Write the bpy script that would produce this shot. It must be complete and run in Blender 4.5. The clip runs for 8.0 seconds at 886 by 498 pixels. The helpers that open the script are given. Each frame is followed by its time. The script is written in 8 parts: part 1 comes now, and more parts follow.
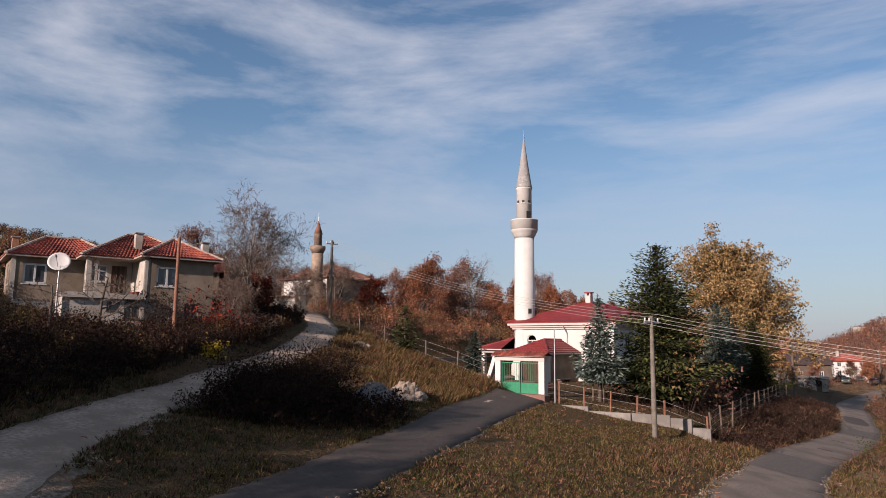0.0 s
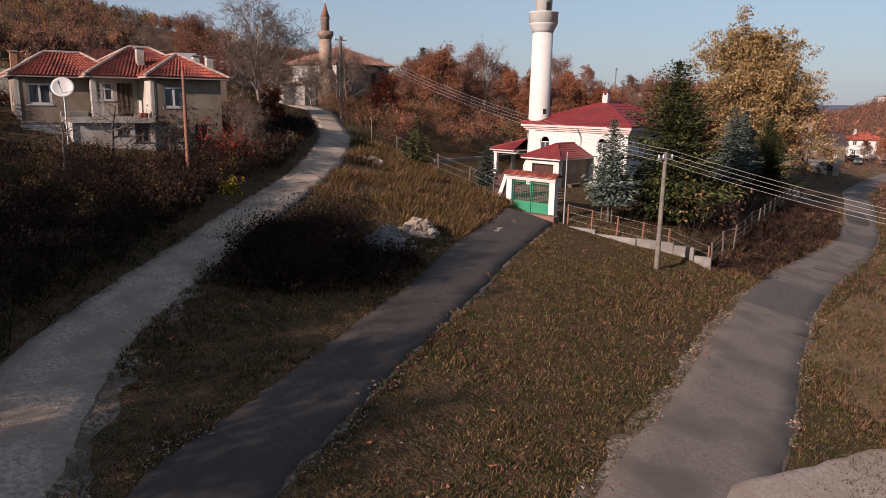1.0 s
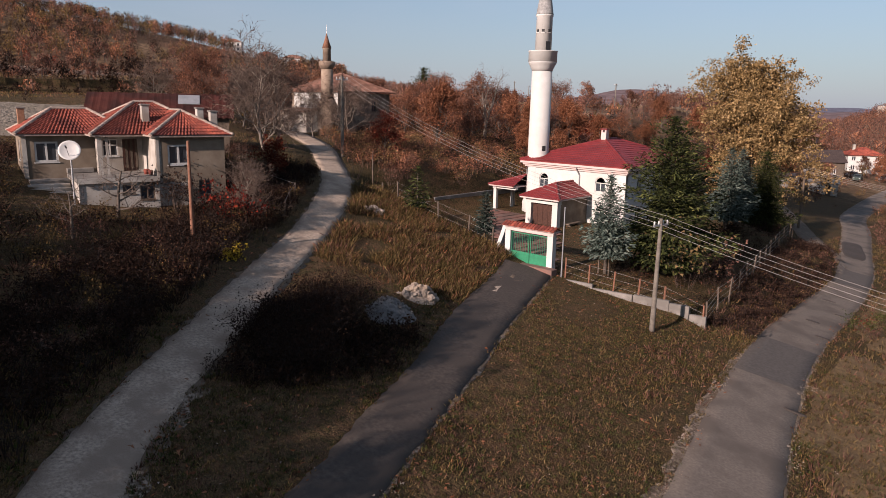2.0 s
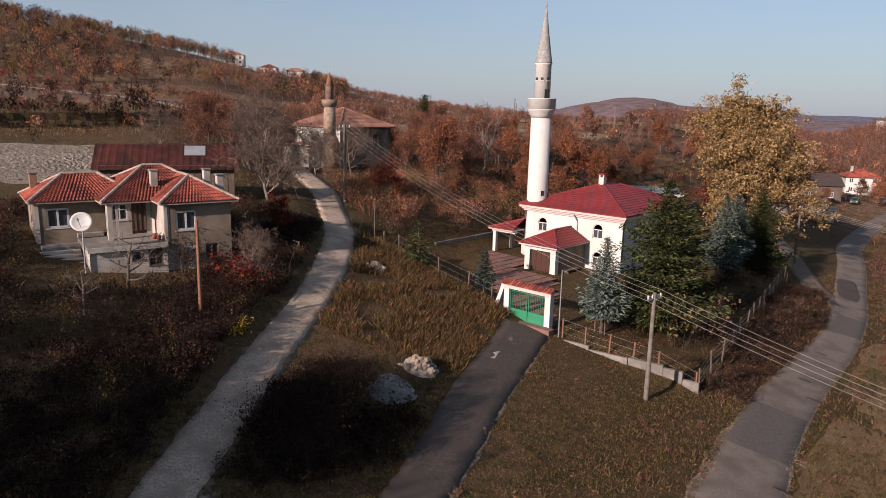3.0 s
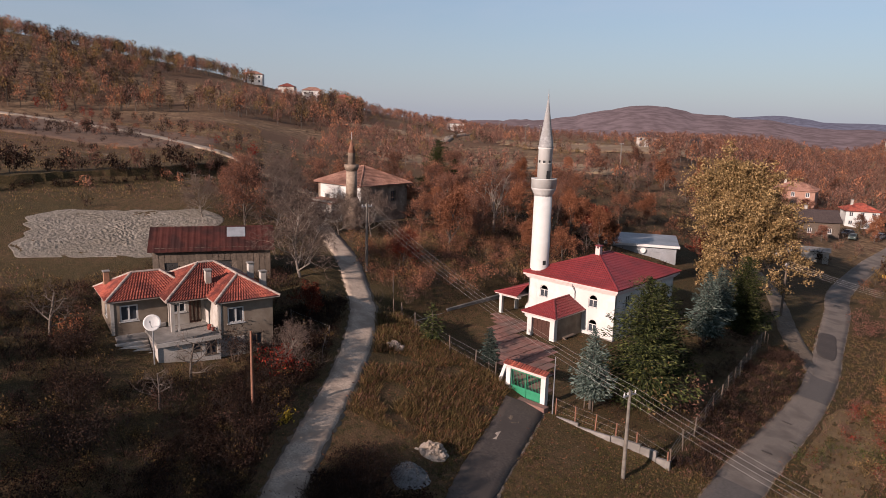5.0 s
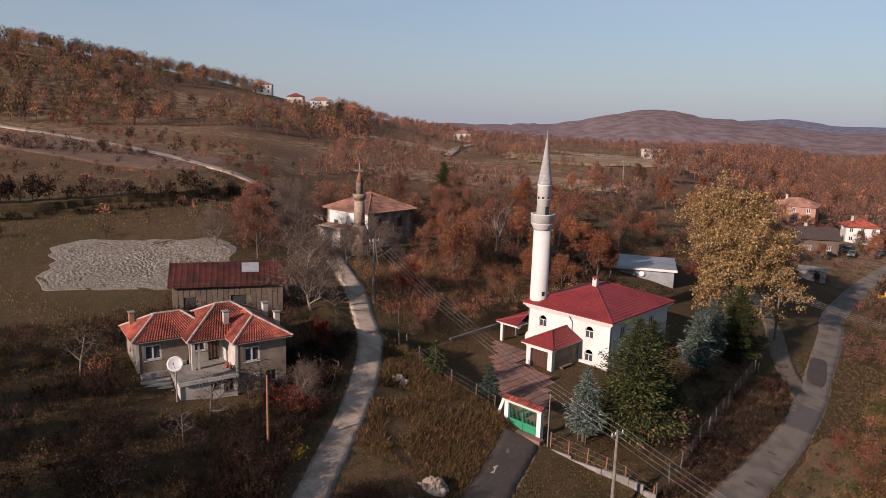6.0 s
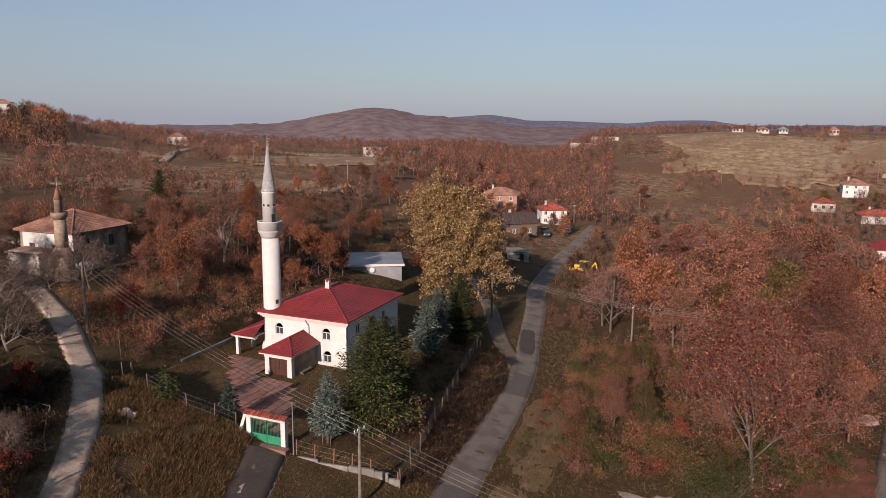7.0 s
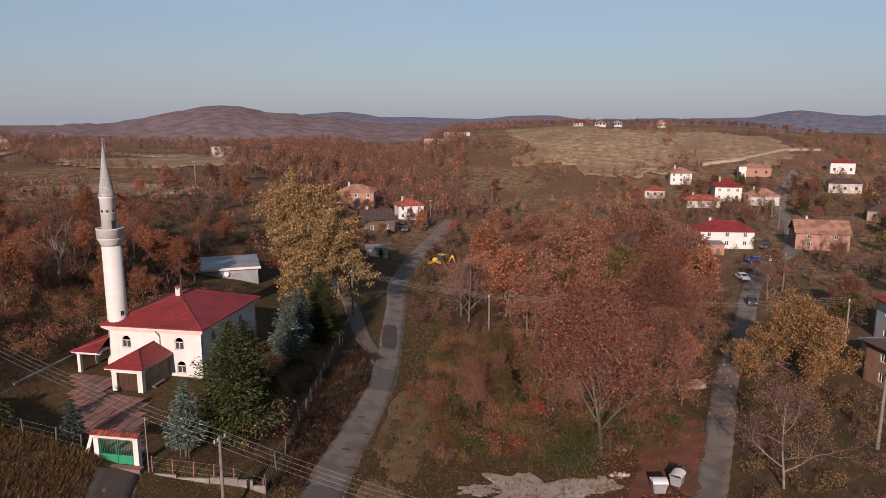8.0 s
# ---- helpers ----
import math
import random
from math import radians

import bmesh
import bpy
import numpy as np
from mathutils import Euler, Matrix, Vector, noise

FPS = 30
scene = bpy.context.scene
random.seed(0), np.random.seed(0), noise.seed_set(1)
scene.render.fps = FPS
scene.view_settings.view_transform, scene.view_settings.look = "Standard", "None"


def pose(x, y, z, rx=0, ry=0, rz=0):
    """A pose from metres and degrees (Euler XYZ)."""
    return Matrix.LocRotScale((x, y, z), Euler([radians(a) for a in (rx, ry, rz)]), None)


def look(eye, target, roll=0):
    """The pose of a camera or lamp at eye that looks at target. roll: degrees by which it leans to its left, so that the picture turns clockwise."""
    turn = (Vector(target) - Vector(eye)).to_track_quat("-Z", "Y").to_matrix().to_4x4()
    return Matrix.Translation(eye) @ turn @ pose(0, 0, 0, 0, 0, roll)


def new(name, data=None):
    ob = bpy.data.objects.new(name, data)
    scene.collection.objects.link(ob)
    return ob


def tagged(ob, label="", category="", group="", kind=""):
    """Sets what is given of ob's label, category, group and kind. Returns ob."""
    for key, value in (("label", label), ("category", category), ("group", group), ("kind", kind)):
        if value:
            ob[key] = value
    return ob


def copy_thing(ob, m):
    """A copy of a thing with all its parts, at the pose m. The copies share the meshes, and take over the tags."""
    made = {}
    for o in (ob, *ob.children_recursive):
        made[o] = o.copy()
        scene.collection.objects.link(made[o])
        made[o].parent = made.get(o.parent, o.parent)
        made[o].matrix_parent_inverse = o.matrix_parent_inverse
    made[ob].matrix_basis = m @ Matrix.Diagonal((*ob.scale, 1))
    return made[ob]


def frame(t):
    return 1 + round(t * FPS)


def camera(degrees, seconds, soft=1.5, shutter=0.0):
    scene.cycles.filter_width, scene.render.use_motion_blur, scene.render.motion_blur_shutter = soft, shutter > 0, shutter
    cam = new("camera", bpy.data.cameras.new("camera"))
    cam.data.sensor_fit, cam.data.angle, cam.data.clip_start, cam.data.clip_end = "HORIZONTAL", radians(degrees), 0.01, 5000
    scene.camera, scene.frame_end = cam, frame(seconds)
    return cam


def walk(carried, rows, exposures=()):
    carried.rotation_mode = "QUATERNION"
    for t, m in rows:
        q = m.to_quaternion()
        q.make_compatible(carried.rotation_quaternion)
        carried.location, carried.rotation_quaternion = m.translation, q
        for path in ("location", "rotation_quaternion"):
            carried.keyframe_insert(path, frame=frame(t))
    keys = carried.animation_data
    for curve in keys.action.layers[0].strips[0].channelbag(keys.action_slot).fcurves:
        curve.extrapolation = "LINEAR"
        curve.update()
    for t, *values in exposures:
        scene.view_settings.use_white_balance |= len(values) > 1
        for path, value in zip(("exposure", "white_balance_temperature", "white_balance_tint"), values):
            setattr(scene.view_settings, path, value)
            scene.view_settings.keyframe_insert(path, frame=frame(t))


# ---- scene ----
cam = camera(65.0, 8.0, soft=0.6)
PATH = [
    (0, (26.499, -38.281, 3.18), (25.194, -36.79, 3.449), 0.6),
    (0.5, (26.546, -38.291, 5.014), (25.215, -36.806, 4.866), 0.7),
    (1, (26.414, -38.248, 7.051), (25.106, -36.792, 6.639), 1.1),
    (1.5, (26.396, -38.241, 8.777), (25.088, -36.787, 8.362), 1.2),
    (3, (26.626, -38.603, 14.273), (25.313, -37.146, 13.88), 1.4),
    (3.5, (27.552, -39.676, 16.351), (26.236, -38.222, 15.959), 1.4),
    (4, (28.869, -41.025, 18.311), (27.546, -39.577, 17.923), 1.4),
    (4.5, (29.962, -42.552, 20.315), (28.638, -41.103, 19.93), 1.6),
    (4.7, (30.3, -42.85, 21.0), (28.975, -41.402, 20.617), 1.6),
    (5.8, (32.5, -44.8, 25.4), (31.103, -43.422, 25.015), 1.8),
    (6, (33.069, -45.207, 26.101), (31.711, -43.787, 25.726), 1.6),
    (6.5, (33.762, -45.362, 26.976), (32.698, -43.709, 26.607), 1.1),
    (7, (33.833, -45.57, 26.902), (33.106, -43.743, 26.538), 0.6),
    (7.5, (34.164, -45.821, 26.838), (33.663, -43.919, 26.475), 0.2),
    (8, (34.302, -46.086, 26.979), (33.96, -44.151, 26.608), 0.0),
]
walk(cam, [(t, look(eye, target, roll)) for t, eye, target, roll in PATH], [(0, 0.82, 6450, 21), (3.5, 0.84, 6450, 21), (5.8, 0.78, 6450, 21), (7, 0.68, 6450, 21), (8, 0.6, 6450, 21)])

# sun low behind the path: its light runs along +y
SUN_EL, SUN_AZ = 21.0, 1.0

world = bpy.data.worlds.new("sky")
scene.world = world
world.use_nodes = True
wn, wl = world.node_tree.nodes, world.node_tree.links
wn.clear()
sky = wn.new("ShaderNodeTexSky")
sky.sky_type, sky.sun_disc = "NISHITA", False
sky.sun_elevation, sky.sun_rotation = radians(SUN_EL), radians(180 + SUN_AZ)
sky.air_density, sky.dust_density, sky.ozone_density = 1.0, 0.5, 1.3
tc = wn.new("ShaderNodeTexCoord")
mp = wn.new("ShaderNodeMapping")
mp.inputs["Scale"].default_value = (1.2, 2.2, 7.0)
mp.inputs["Rotation"].default_value = (0.1, 0.25, 0.6)
cn = wn.new("ShaderNodeTexNoise")
cn.inputs["Scale"].default_value, cn.inputs["Detail"].default_value = 1.7, 9
cn.inputs["Roughness"].default_value, cn.inputs["Distortion"].default_value = 0.6, 0.2
cr = wn.new("ShaderNodeValToRGB")
cr.color_ramp.elements[0].position, cr.color_ramp.elements[1].position = 0.40, 0.78
# clouds only well above the horizon
sp = wn.new("ShaderNodeSeparateXYZ")
hr = wn.new("ShaderNodeMapRange")
hr.inputs[1].default_value, hr.inputs[2].default_value = 0.06, 0.32
hr.inputs[3].default_value, hr.inputs[4].default_value = 0.0, 0.85
mul = wn.new("ShaderNodeMath")
mul.operation = "MULTIPLY"
mx = wn.new("ShaderNodeMixRGB")
mx.inputs[2].default_value = (7.4, 7.9, 8.3, 1)
bg = wn.new("ShaderNodeBackground")
bg.inputs["Strength"].default_value = 0.051
wo = wn.new("ShaderNodeOutputWorld")
wl.new(tc.outputs["Generated"], mp.inputs[0])
wl.new(mp.outputs[0], cn.inputs["Vector"])
wl.new(cn.outputs["Fac"], cr.inputs[0])
wl.new(tc.outputs["Generated"], sp.inputs[0])
wl.new(sp.outputs[2], hr.inputs[0])
wl.new(cr.outputs[0], mul.inputs[0])
wl.new(hr.outputs[0], mul.inputs[1])
wl.new(mul.outputs[0], mx.inputs[0])
tn = wn.new("ShaderNodeMixRGB")
tn.blend_type = "MULTIPLY"
tn.inputs[0].default_value = 1.0
tn.inputs[2].default_value = (0.96, 1.16, 1.2, 1)
wl.new(sky.outputs[0], tn.inputs[1])
wl.new(tn.outputs[0], mx.inputs[1])
# haze low over the horizon
hz = wn.new("ShaderNodeMapRange")
hz.inputs[1].default_value, hz.inputs[2].default_value = 0.0, 0.3
hz.inputs[3].default_value, hz.inputs[4].default_value = 0.8, 0.0
hm = wn.new("ShaderNodeMixRGB")
hm.inputs[2].default_value = (4.0, 4.45, 5.4, 1)
wl.new(sp.outputs[2], hz.inputs[0])
wl.new(hz.outputs[0], hm.inputs[0])
wl.new(mx.outputs[0], hm.inputs[1])
wl.new(hm.outputs[0], bg.inputs[0])
wl.new(bg.outputs[0], wo.inputs[0])

sun_data = bpy.data.lights.new("sun", "SUN")
sun_data.energy, sun_data.angle, sun_data.color = 5.0, radians(0.6), (1.0, 0.83, 0.70)
sun = new("sun", sun_data)
sun.matrix_world = look((0, 0, 200), (200 * math.sin(radians(SUN_AZ)), 200 * math.cos(radians(SUN_AZ)), 200 - 200 * math.tan(radians(SUN_EL))))


# ---- materials ----
def mat(name, c1, c2, scale=1.0, c3=None, big=0.12, rough=0.85, bump=0.3, fine=12.0, metal=0.0, rand=0.0, lo=0.35, hi=0.65, spec=0.3, height=0.03):
    """A worn surface: c1 and c2 mixed by grain, stained with c3 in wide patches; rand: brightness spread from piece to piece."""
    m = bpy.data.materials.new(name)
    m.use_nodes = True
    n, l = m.node_tree.nodes, m.node_tree.links
    b = n["Principled BSDF"]
    geo = n.new("ShaderNodeNewGeometry")
    n1 = n.new("ShaderNodeTexNoise")
    n1.inputs["Scale"].default_value, n1.inputs["Detail"].default_value = scale, 8
    n1.inputs["Roughness"].default_value = 0.65
    l.new(geo.outputs["Position"], n1.inputs["Vector"])
    r1 = n.new("ShaderNodeValToRGB")
    r1.color_ramp.elements[0].position, r1.color_ramp.elements[0].color = lo, (*c1, 1)
    r1.color_ramp.elements[1].position, r1.color_ramp.elements[1].color = hi, (*c2, 1)
    l.new(n1.outputs["Fac"], r1.inputs[0])
    out = r1.outputs[0]
    n2 = n.new("ShaderNodeTexNoise")
    n2.inputs["Scale"].default_value, n2.inputs["Detail"].default_value = big, 5
    l.new(geo.outputs["Position"], n2.inputs["Vector"])
    if c3:
        r2 = n.new("ShaderNodeValToRGB")
        r2.color_ramp.elements[0].position, r2.color_ramp.elements[1].position = 0.45, 0.62
        l.new(n2.outputs["Fac"], r2.inputs[0])
        m2 = n.new("ShaderNodeMixRGB")
        l.new(r2.outputs[0], m2.inputs[0])
        l.new(out, m2.inputs[1])
        m2.inputs[2].default_value = (*c3, 1)
        out = m2.outputs[0]
    if rand:
        info = n.new("ShaderNodeObjectInfo")
        mr = n.new("ShaderNodeMapRange")
        mr.inputs[3].default_value, mr.inputs[4].default_value = 1 - rand, 1 + rand
        l.new(info.outputs["Random"], mr.inputs[0])
        hs = n.new("ShaderNodeHueSaturation")
        l.new(mr.outputs[0], hs.inputs["Value"])
        l.new(out, hs.inputs["Color"])
        out = hs.outputs[0]
    l.new(out, b.inputs["Base Color"])
    b.inputs["Roughness"].default_value, b.inputs["Metallic"].default_value = rough, metal
    b.inputs["Specular IOR Level"].default_value = spec
    if bump:
        n3 = n.new("ShaderNodeTexNoise")
        n3.inputs["Scale"].default_value, n3.inputs["Detail"].default_value = fine, 6
        l.new(geo.outputs["Position"], n3.inputs["Vector"])
        bp = n.new("ShaderNodeBump")
        bp.inputs["Strength"].default_value, bp.inputs["Distance"].default_value = bump, height
        l.new(n3.outputs["Fac"], bp.inputs["Height"])
        l.new(bp.outputs[0], b.inputs["Normal"])
    return m


def leaf_mat(name, c1, c2, c3=None, sheen=0.2):
    """Leaves: every leaf has its own shade between c1 and c2, every tree leans one way; light shines through."""
    m = bpy.data.materials.new(name)
    m.use_nodes = True
    n, l = m.node_tree.nodes, m.node_tree.links
    n.clear()
    geo, info = n.new("ShaderNodeNewGeometry"), n.new("ShaderNodeObjectInfo")
    r = n.new("ShaderNodeValToRGB")
    mid = c3 or tuple((a + b) / 2 for a, b in zip(c1, c2))
    c1, c2 = (tuple(max(0.01, 1.1 * a - 0.1 * b) for a, b in zip(c, mid)) for c in (c1, c2))
    r.color_ramp.elements[0].color, r.color_ramp.elements[1].color = (*c1, 1), (*c2, 1)
    if c3:
        e = r.color_ramp.elements.new(0.6)
        e.color = (*c3, 1)
    l.new(geo.outputs["Random Per Island"], r.inputs[0])
    mr = n.new("ShaderNodeMapRange")
    mr.inputs[3].default_value, mr.inputs[4].default_value = 0.6, 1.35
    l.new(info.outputs["Random"], mr.inputs[0])
    hs = n.new("ShaderNodeHueSaturation")
    l.new(mr.outputs[0], hs.inputs["Value"])
    l.new(r.outputs[0], hs.inputs["Color"])
    d, t, mix = n.new("ShaderNodeBsdfDiffuse"), n.new("ShaderNodeBsdfTranslucent"), n.new("ShaderNodeMixShader")
    l.new(hs.outputs[0], d.inputs[0])
    l.new(hs.outputs[0], t.inputs[0])
    mix.inputs[0].default_value = sheen
    l.new(d.outputs[0], mix.inputs[1])
    l.new(t.outputs[0], mix.inputs[2])
    o = n.new("ShaderNodeOutputMaterial")
    l.new(mix.outputs[0], o.inputs[0])
    return m


def plain(name, c, rough=0.5, metal=0.0, spec=0.5):
    m = bpy.data.materials.new(name)
    m.use_nodes = True
    b = m.node_tree.nodes["Principled BSDF"]
    b.inputs["Base Color"].default_value = (*c, 1)
    b.inputs["Roughness"].default_value, b.inputs["Metallic"].default_value = rough, metal
    b.inputs["Specular IOR Level"].default_value = spec
    return m


def ground_mat():
    """Dry autumn turf: straw, earth, moss green and fallen leaves in patches of several sizes."""
    m = bpy.data.materials.new("autumn_ground")
    m.use_nodes = True
    n, l = m.node_tree.nodes, m.node_tree.links
    b = n["Principled BSDF"]
    geo = n.new("ShaderNodeNewGeometry")

    def noise_at(scale, detail, lo, hi, rough=0.6):
        t = n.new("ShaderNodeTexNoise")
        t.inputs["Scale"].default_value, t.inputs["Detail"].default_value, t.inputs["Roughness"].default_value = scale, detail, rough
        l.new(geo.outputs["Position"], t.inputs["Vector"])
        r = n.new("ShaderNodeMapRange")
        r.inputs[1].default_value, r.inputs[2].default_value = lo, hi
        l.new(t.outputs["Fac"], r.inputs[0])
        return r.outputs[0]

    def blend(fac, a, c):
        k = n.new("ShaderNodeMixRGB")
        l.new(fac, k.inputs[0])
        for s, v in ((1, a), (2, c)):
            if isinstance(v, tuple):
                k.inputs[s].default_value = (*v, 1)
            else:
                l.new(v, k.inputs[s])
        return k.outputs[0]

    a = blend(noise_at(9, 6, 0.4, 0.62), (0.0278, 0.0153, 0.00968), (0.102, 0.0614, 0.036))
    g = blend(noise_at(14, 6, 0.4, 0.6), (0.0162, 0.0145, 0.00527), (0.0486, 0.0374, 0.014))
    a = blend(noise_at(1.3, 6, 0.5, 0.64), a, (0.0278, 0.017, 0.0114))
    a = blend(noise_at(0.11, 5, 0.37, 0.52), a, g)
    a = blend(noise_at(2.6, 6, 0.56, 0.66), a, (0.138, 0.0848, 0.0481))
    a = blend(noise_at(0.045, 4, 0.5, 0.62), a, (0.0928, 0.0509, 0.029))
    a = blend(noise_at(26, 3, 0.62, 0.68), a, (0.106, 0.0426, 0.0154))
    a = blend(noise_at(0.012, 6, 0.52, 0.6), a, (0.0928, 0.0532, 0.0307))
    a = blend(noise_at(1.7, 7, 0.46, 0.58, 0.7), a, (0.024, 0.0248, 0.0084))
    a = blend(noise_at(21, 5, 0.53, 0.6, 0.75), a, (0.168, 0.124, 0.0624))
    a = blend(noise_at(46, 4, 0.55, 0.6, 0.75), a, (0.136, 0.0704, 0.0288))
    a = blend(noise_at(34, 5, 0.48, 0.6), a, (0.0174, 0.0136, 0.00762))
    a = blend(noise_at(6, 7, 0.55, 0.66), a, (0.0872, 0.0626, 0.0299))
    # open fields beyond the village: paler grazed grass, streaked and patched
    dist = n.new("ShaderNodeVectorMath")
    dist.operation = "LENGTH"
    l.new(geo.outputs["Position"], dist.inputs[0])
    out_there = n.new("ShaderNodeMapRange")
    out_there.inputs[1].default_value, out_there.inputs[2].default_value = 75, 150
    out_there.inputs[3].default_value, out_there.inputs[4].default_value = 0.0, 0.92
    l.new(dist.outputs["Value"], out_there.inputs[0])
    f = blend(noise_at(0.35, 7, 0.4, 0.62, 0.7), (0.082, 0.05, 0.03), (0.225, 0.15, 0.088))
    f = blend(noise_at(0.02, 5, 0.46, 0.56), f, (0.105, 0.062, 0.038))
    f = blend(noise_at(0.9, 6, 0.56, 0.64), f, (0.05, 0.034, 0.02))
    a = blend(out_there.outputs[0], a, f)
    l.new(a, b.inputs["Base Color"])
    b.inputs["Roughness"].default_value, b.inputs["Specular IOR Level"].default_value = 0.95, 0.1
    t = n.new("ShaderNodeTexNoise")
    t.inputs["Scale"].default_value, t.inputs["Detail"].default_value = 7, 8
    l.new(geo.outputs["Position"], t.inputs["Vector"])
    bp = n.new("ShaderNodeBump")
    bp.inputs["Strength"].default_value, bp.inputs["Distance"].default_value = 0.8, 0.14
    l.new(t.outputs["Fac"], bp.inputs["Height"])
    l.new(bp.outputs[0], b.inputs["Normal"])
    return m


GROUND = ground_mat()
ASPHALT = mat("worn_asphalt", (0.108, 0.089, 0.073), (0.158, 0.132, 0.11), 9, (0.09, 0.074, 0.061), 0.45, 0.9, 0.45, 40, height=0.012)
VERGE = mat("stony_verge", (0.06, 0.042, 0.028), (0.26, 0.21, 0.165), 7, (0.1, 0.072, 0.048), 0.8, 0.95, 0.9, 20, lo=0.42, hi=0.6, height=0.05)
PATCH = mat("fresh_asphalt_patch", (0.036, 0.0285, 0.0235), (0.068, 0.055, 0.046), 6, (0.045, 0.036, 0.03), 0.5, 0.85, 0.4, 50, height=0.015)
PATCH2 = mat("resurfaced_asphalt", (0.0631, 0.0556, 0.0498), (0.092, 0.0811, 0.0721), 6, None, 0.3, 0.9, 0.3, 45, height=0.01)
LANE = mat("gravelled_lane", (0.2, 0.158, 0.12), (0.43, 0.345, 0.268), 9, (0.225, 0.172, 0.13), 0.7, 0.95, 0.8, 26, height=0.035)
GRAVEL = mat("pale_gravel", (0.204, 0.166, 0.134), (0.332, 0.281, 0.23), 8, (0.255, 0.197, 0.146), 0.6, 0.95, 0.6, 25, height=0.03)
STONEDUST = mat("grey_crushed_stone", (0.0907, 0.0874, 0.0848), (0.193, 0.187, 0.181), 9, None, 0.5, 0.95, 0.8, 18, rand=0.2, height=0.04)
FIELD = mat("ploughed_clay", (0.104, 0.0882, 0.0703), (0.218, 0.192, 0.156), 1.6, (0.14, 0.12, 0.0941), 0.2, 0.95, 0.8, 3, height=0.2)
STRAW = mat("mown_straw_grass", (0.0994, 0.0673, 0.0382), (0.26, 0.188, 0.111), 0.3, (0.145, 0.0918, 0.0536), 0.05, 0.95, 0.6, 2, height=0.2)
GOLDGRASS = mat("golden_verge_grass", (0.0747, 0.0467, 0.021), (0.186, 0.126, 0.0604), 5, (0.112, 0.0694, 0.0327), 0.5, 0.95, 0.8, 14, height=0.06)
HEATH = mat("brown_hill_turf", (0.0525, 0.0315, 0.021), (0.143, 0.0863, 0.0525), 0.5, (0.0825, 0.0488, 0.0315), 0.06, 0.95, 0.7, 3, height=0.2)
DRYRED = mat("fallen_red_leaves", (0.0771, 0.0231, 0.0134), (0.17, 0.0617, 0.0334), 9, (0.0722, 0.036, 0.018), 0.5, 0.95, 0.8, 20, height=0.06)
DIRT = mat("bare_dirt_track", (0.0786, 0.0605, 0.0423), (0.151, 0.115, 0.0848), 2, (0.0966, 0.0726, 0.0484), 0.3, 0.95, 0.5, 10, height=0.05)
TRACKDIRT = mat("pale_track_dirt", (0.17, 0.135, 0.1), (0.3, 0.245, 0.19), 2, (0.2, 0.155, 0.11), 0.3, 0.95, 0.5, 10, height=0.05)
WHITEWASH = mat("cream_render", (0.4, 0.4, 0.378), (0.47, 0.47, 0.45), 0.9, (0.41, 0.4, 0.375), 0.3, 0.85, 0.15, 30, height=0.008)
PINK = mat("pink_painted_fascia", (0.41, 0.315, 0.29), (0.47, 0.375, 0.35), 1.5, None, 0.3, 0.6, 0.1, 20, height=0.005)
REDTILE = mat("red_metal_roof_tile", (0.136, 0.0153, 0.0159), (0.177, 0.0236, 0.0225), 2.2, (0.118, 0.0153, 0.0153), 0.4, 0.5, 0.15, 14, rand=0.08, spec=0.4, height=0.01)
CLAYTILE = mat("weathered_clay_tile", (0.12, 0.024, 0.017), (0.32, 0.082, 0.05), 5.5, (0.105, 0.026, 0.019), 0.9, 0.85, 0.5, 12, rand=0.28, height=0.03)
OLDTILE = mat("faded_clay_tile", (0.164, 0.0779, 0.0558), (0.303, 0.168, 0.123), 4, (0.139, 0.0697, 0.0492), 0.5, 0.9, 0.5, 10, rand=0.15, height=0.03)
MORTAR = mat("pale_ridge_mortar", (0.212, 0.159, 0.13), (0.325, 0.266, 0.225), 5, None, 0.5, 0.9, 0.4, 20, rand=0.15)
BEIGE = mat("stained_beige_plaster", (0.159, 0.124, 0.0918), (0.218, 0.177, 0.133), 1.3, (0.124, 0.0943, 0.0679), 0.45, 0.9, 0.25, 18, height=0.01)
WHITEOLD = mat("old_white_plaster", (0.295, 0.277, 0.248), (0.389, 0.366, 0.33), 1.6, (0.248, 0.218, 0.183), 0.5, 0.9, 0.25, 15, height=0.01)
CONCRETE = mat("weathered_concrete", (0.142, 0.13, 0.118), (0.218, 0.203, 0.183), 2.5, (0.118, 0.109, 0.0976), 0.6, 0.9, 0.3, 25, height=0.01)
POLE = mat("weathered_pole", (0.088, 0.0761, 0.0625), (0.144, 0.129, 0.108), 4, None, 0.6, 0.9, 0.3, 25, rand=0.15)
WOOD = mat("grey_weathered_wood", (0.059, 0.0443, 0.0325), (0.13, 0.1, 0.0768), 5, (0.0768, 0.059, 0.0443), 0.8, 0.85, 0.4, 30, rand=0.2)
REDWOOD = mat("reddish_wooden_pole", (0.122, 0.054, 0.0324), (0.202, 0.101, 0.0648), 5, None, 0.8, 0.85, 0.3, 30)
RUSTROOF = mat("rusted_sheet_roof", (0.0768, 0.0207, 0.0166), (0.118, 0.0366, 0.0271), 1.6, (0.0531, 0.0207, 0.0177), 0.5, 0.75, 0.3, 8)
ZINC = mat("weathered_zinc_sheet", (0.189, 0.201, 0.212), (0.284, 0.295, 0.307), 1.2, (0.177, 0.183, 0.189), 0.3, 0.5, 0.1, 10, metal=0.3)
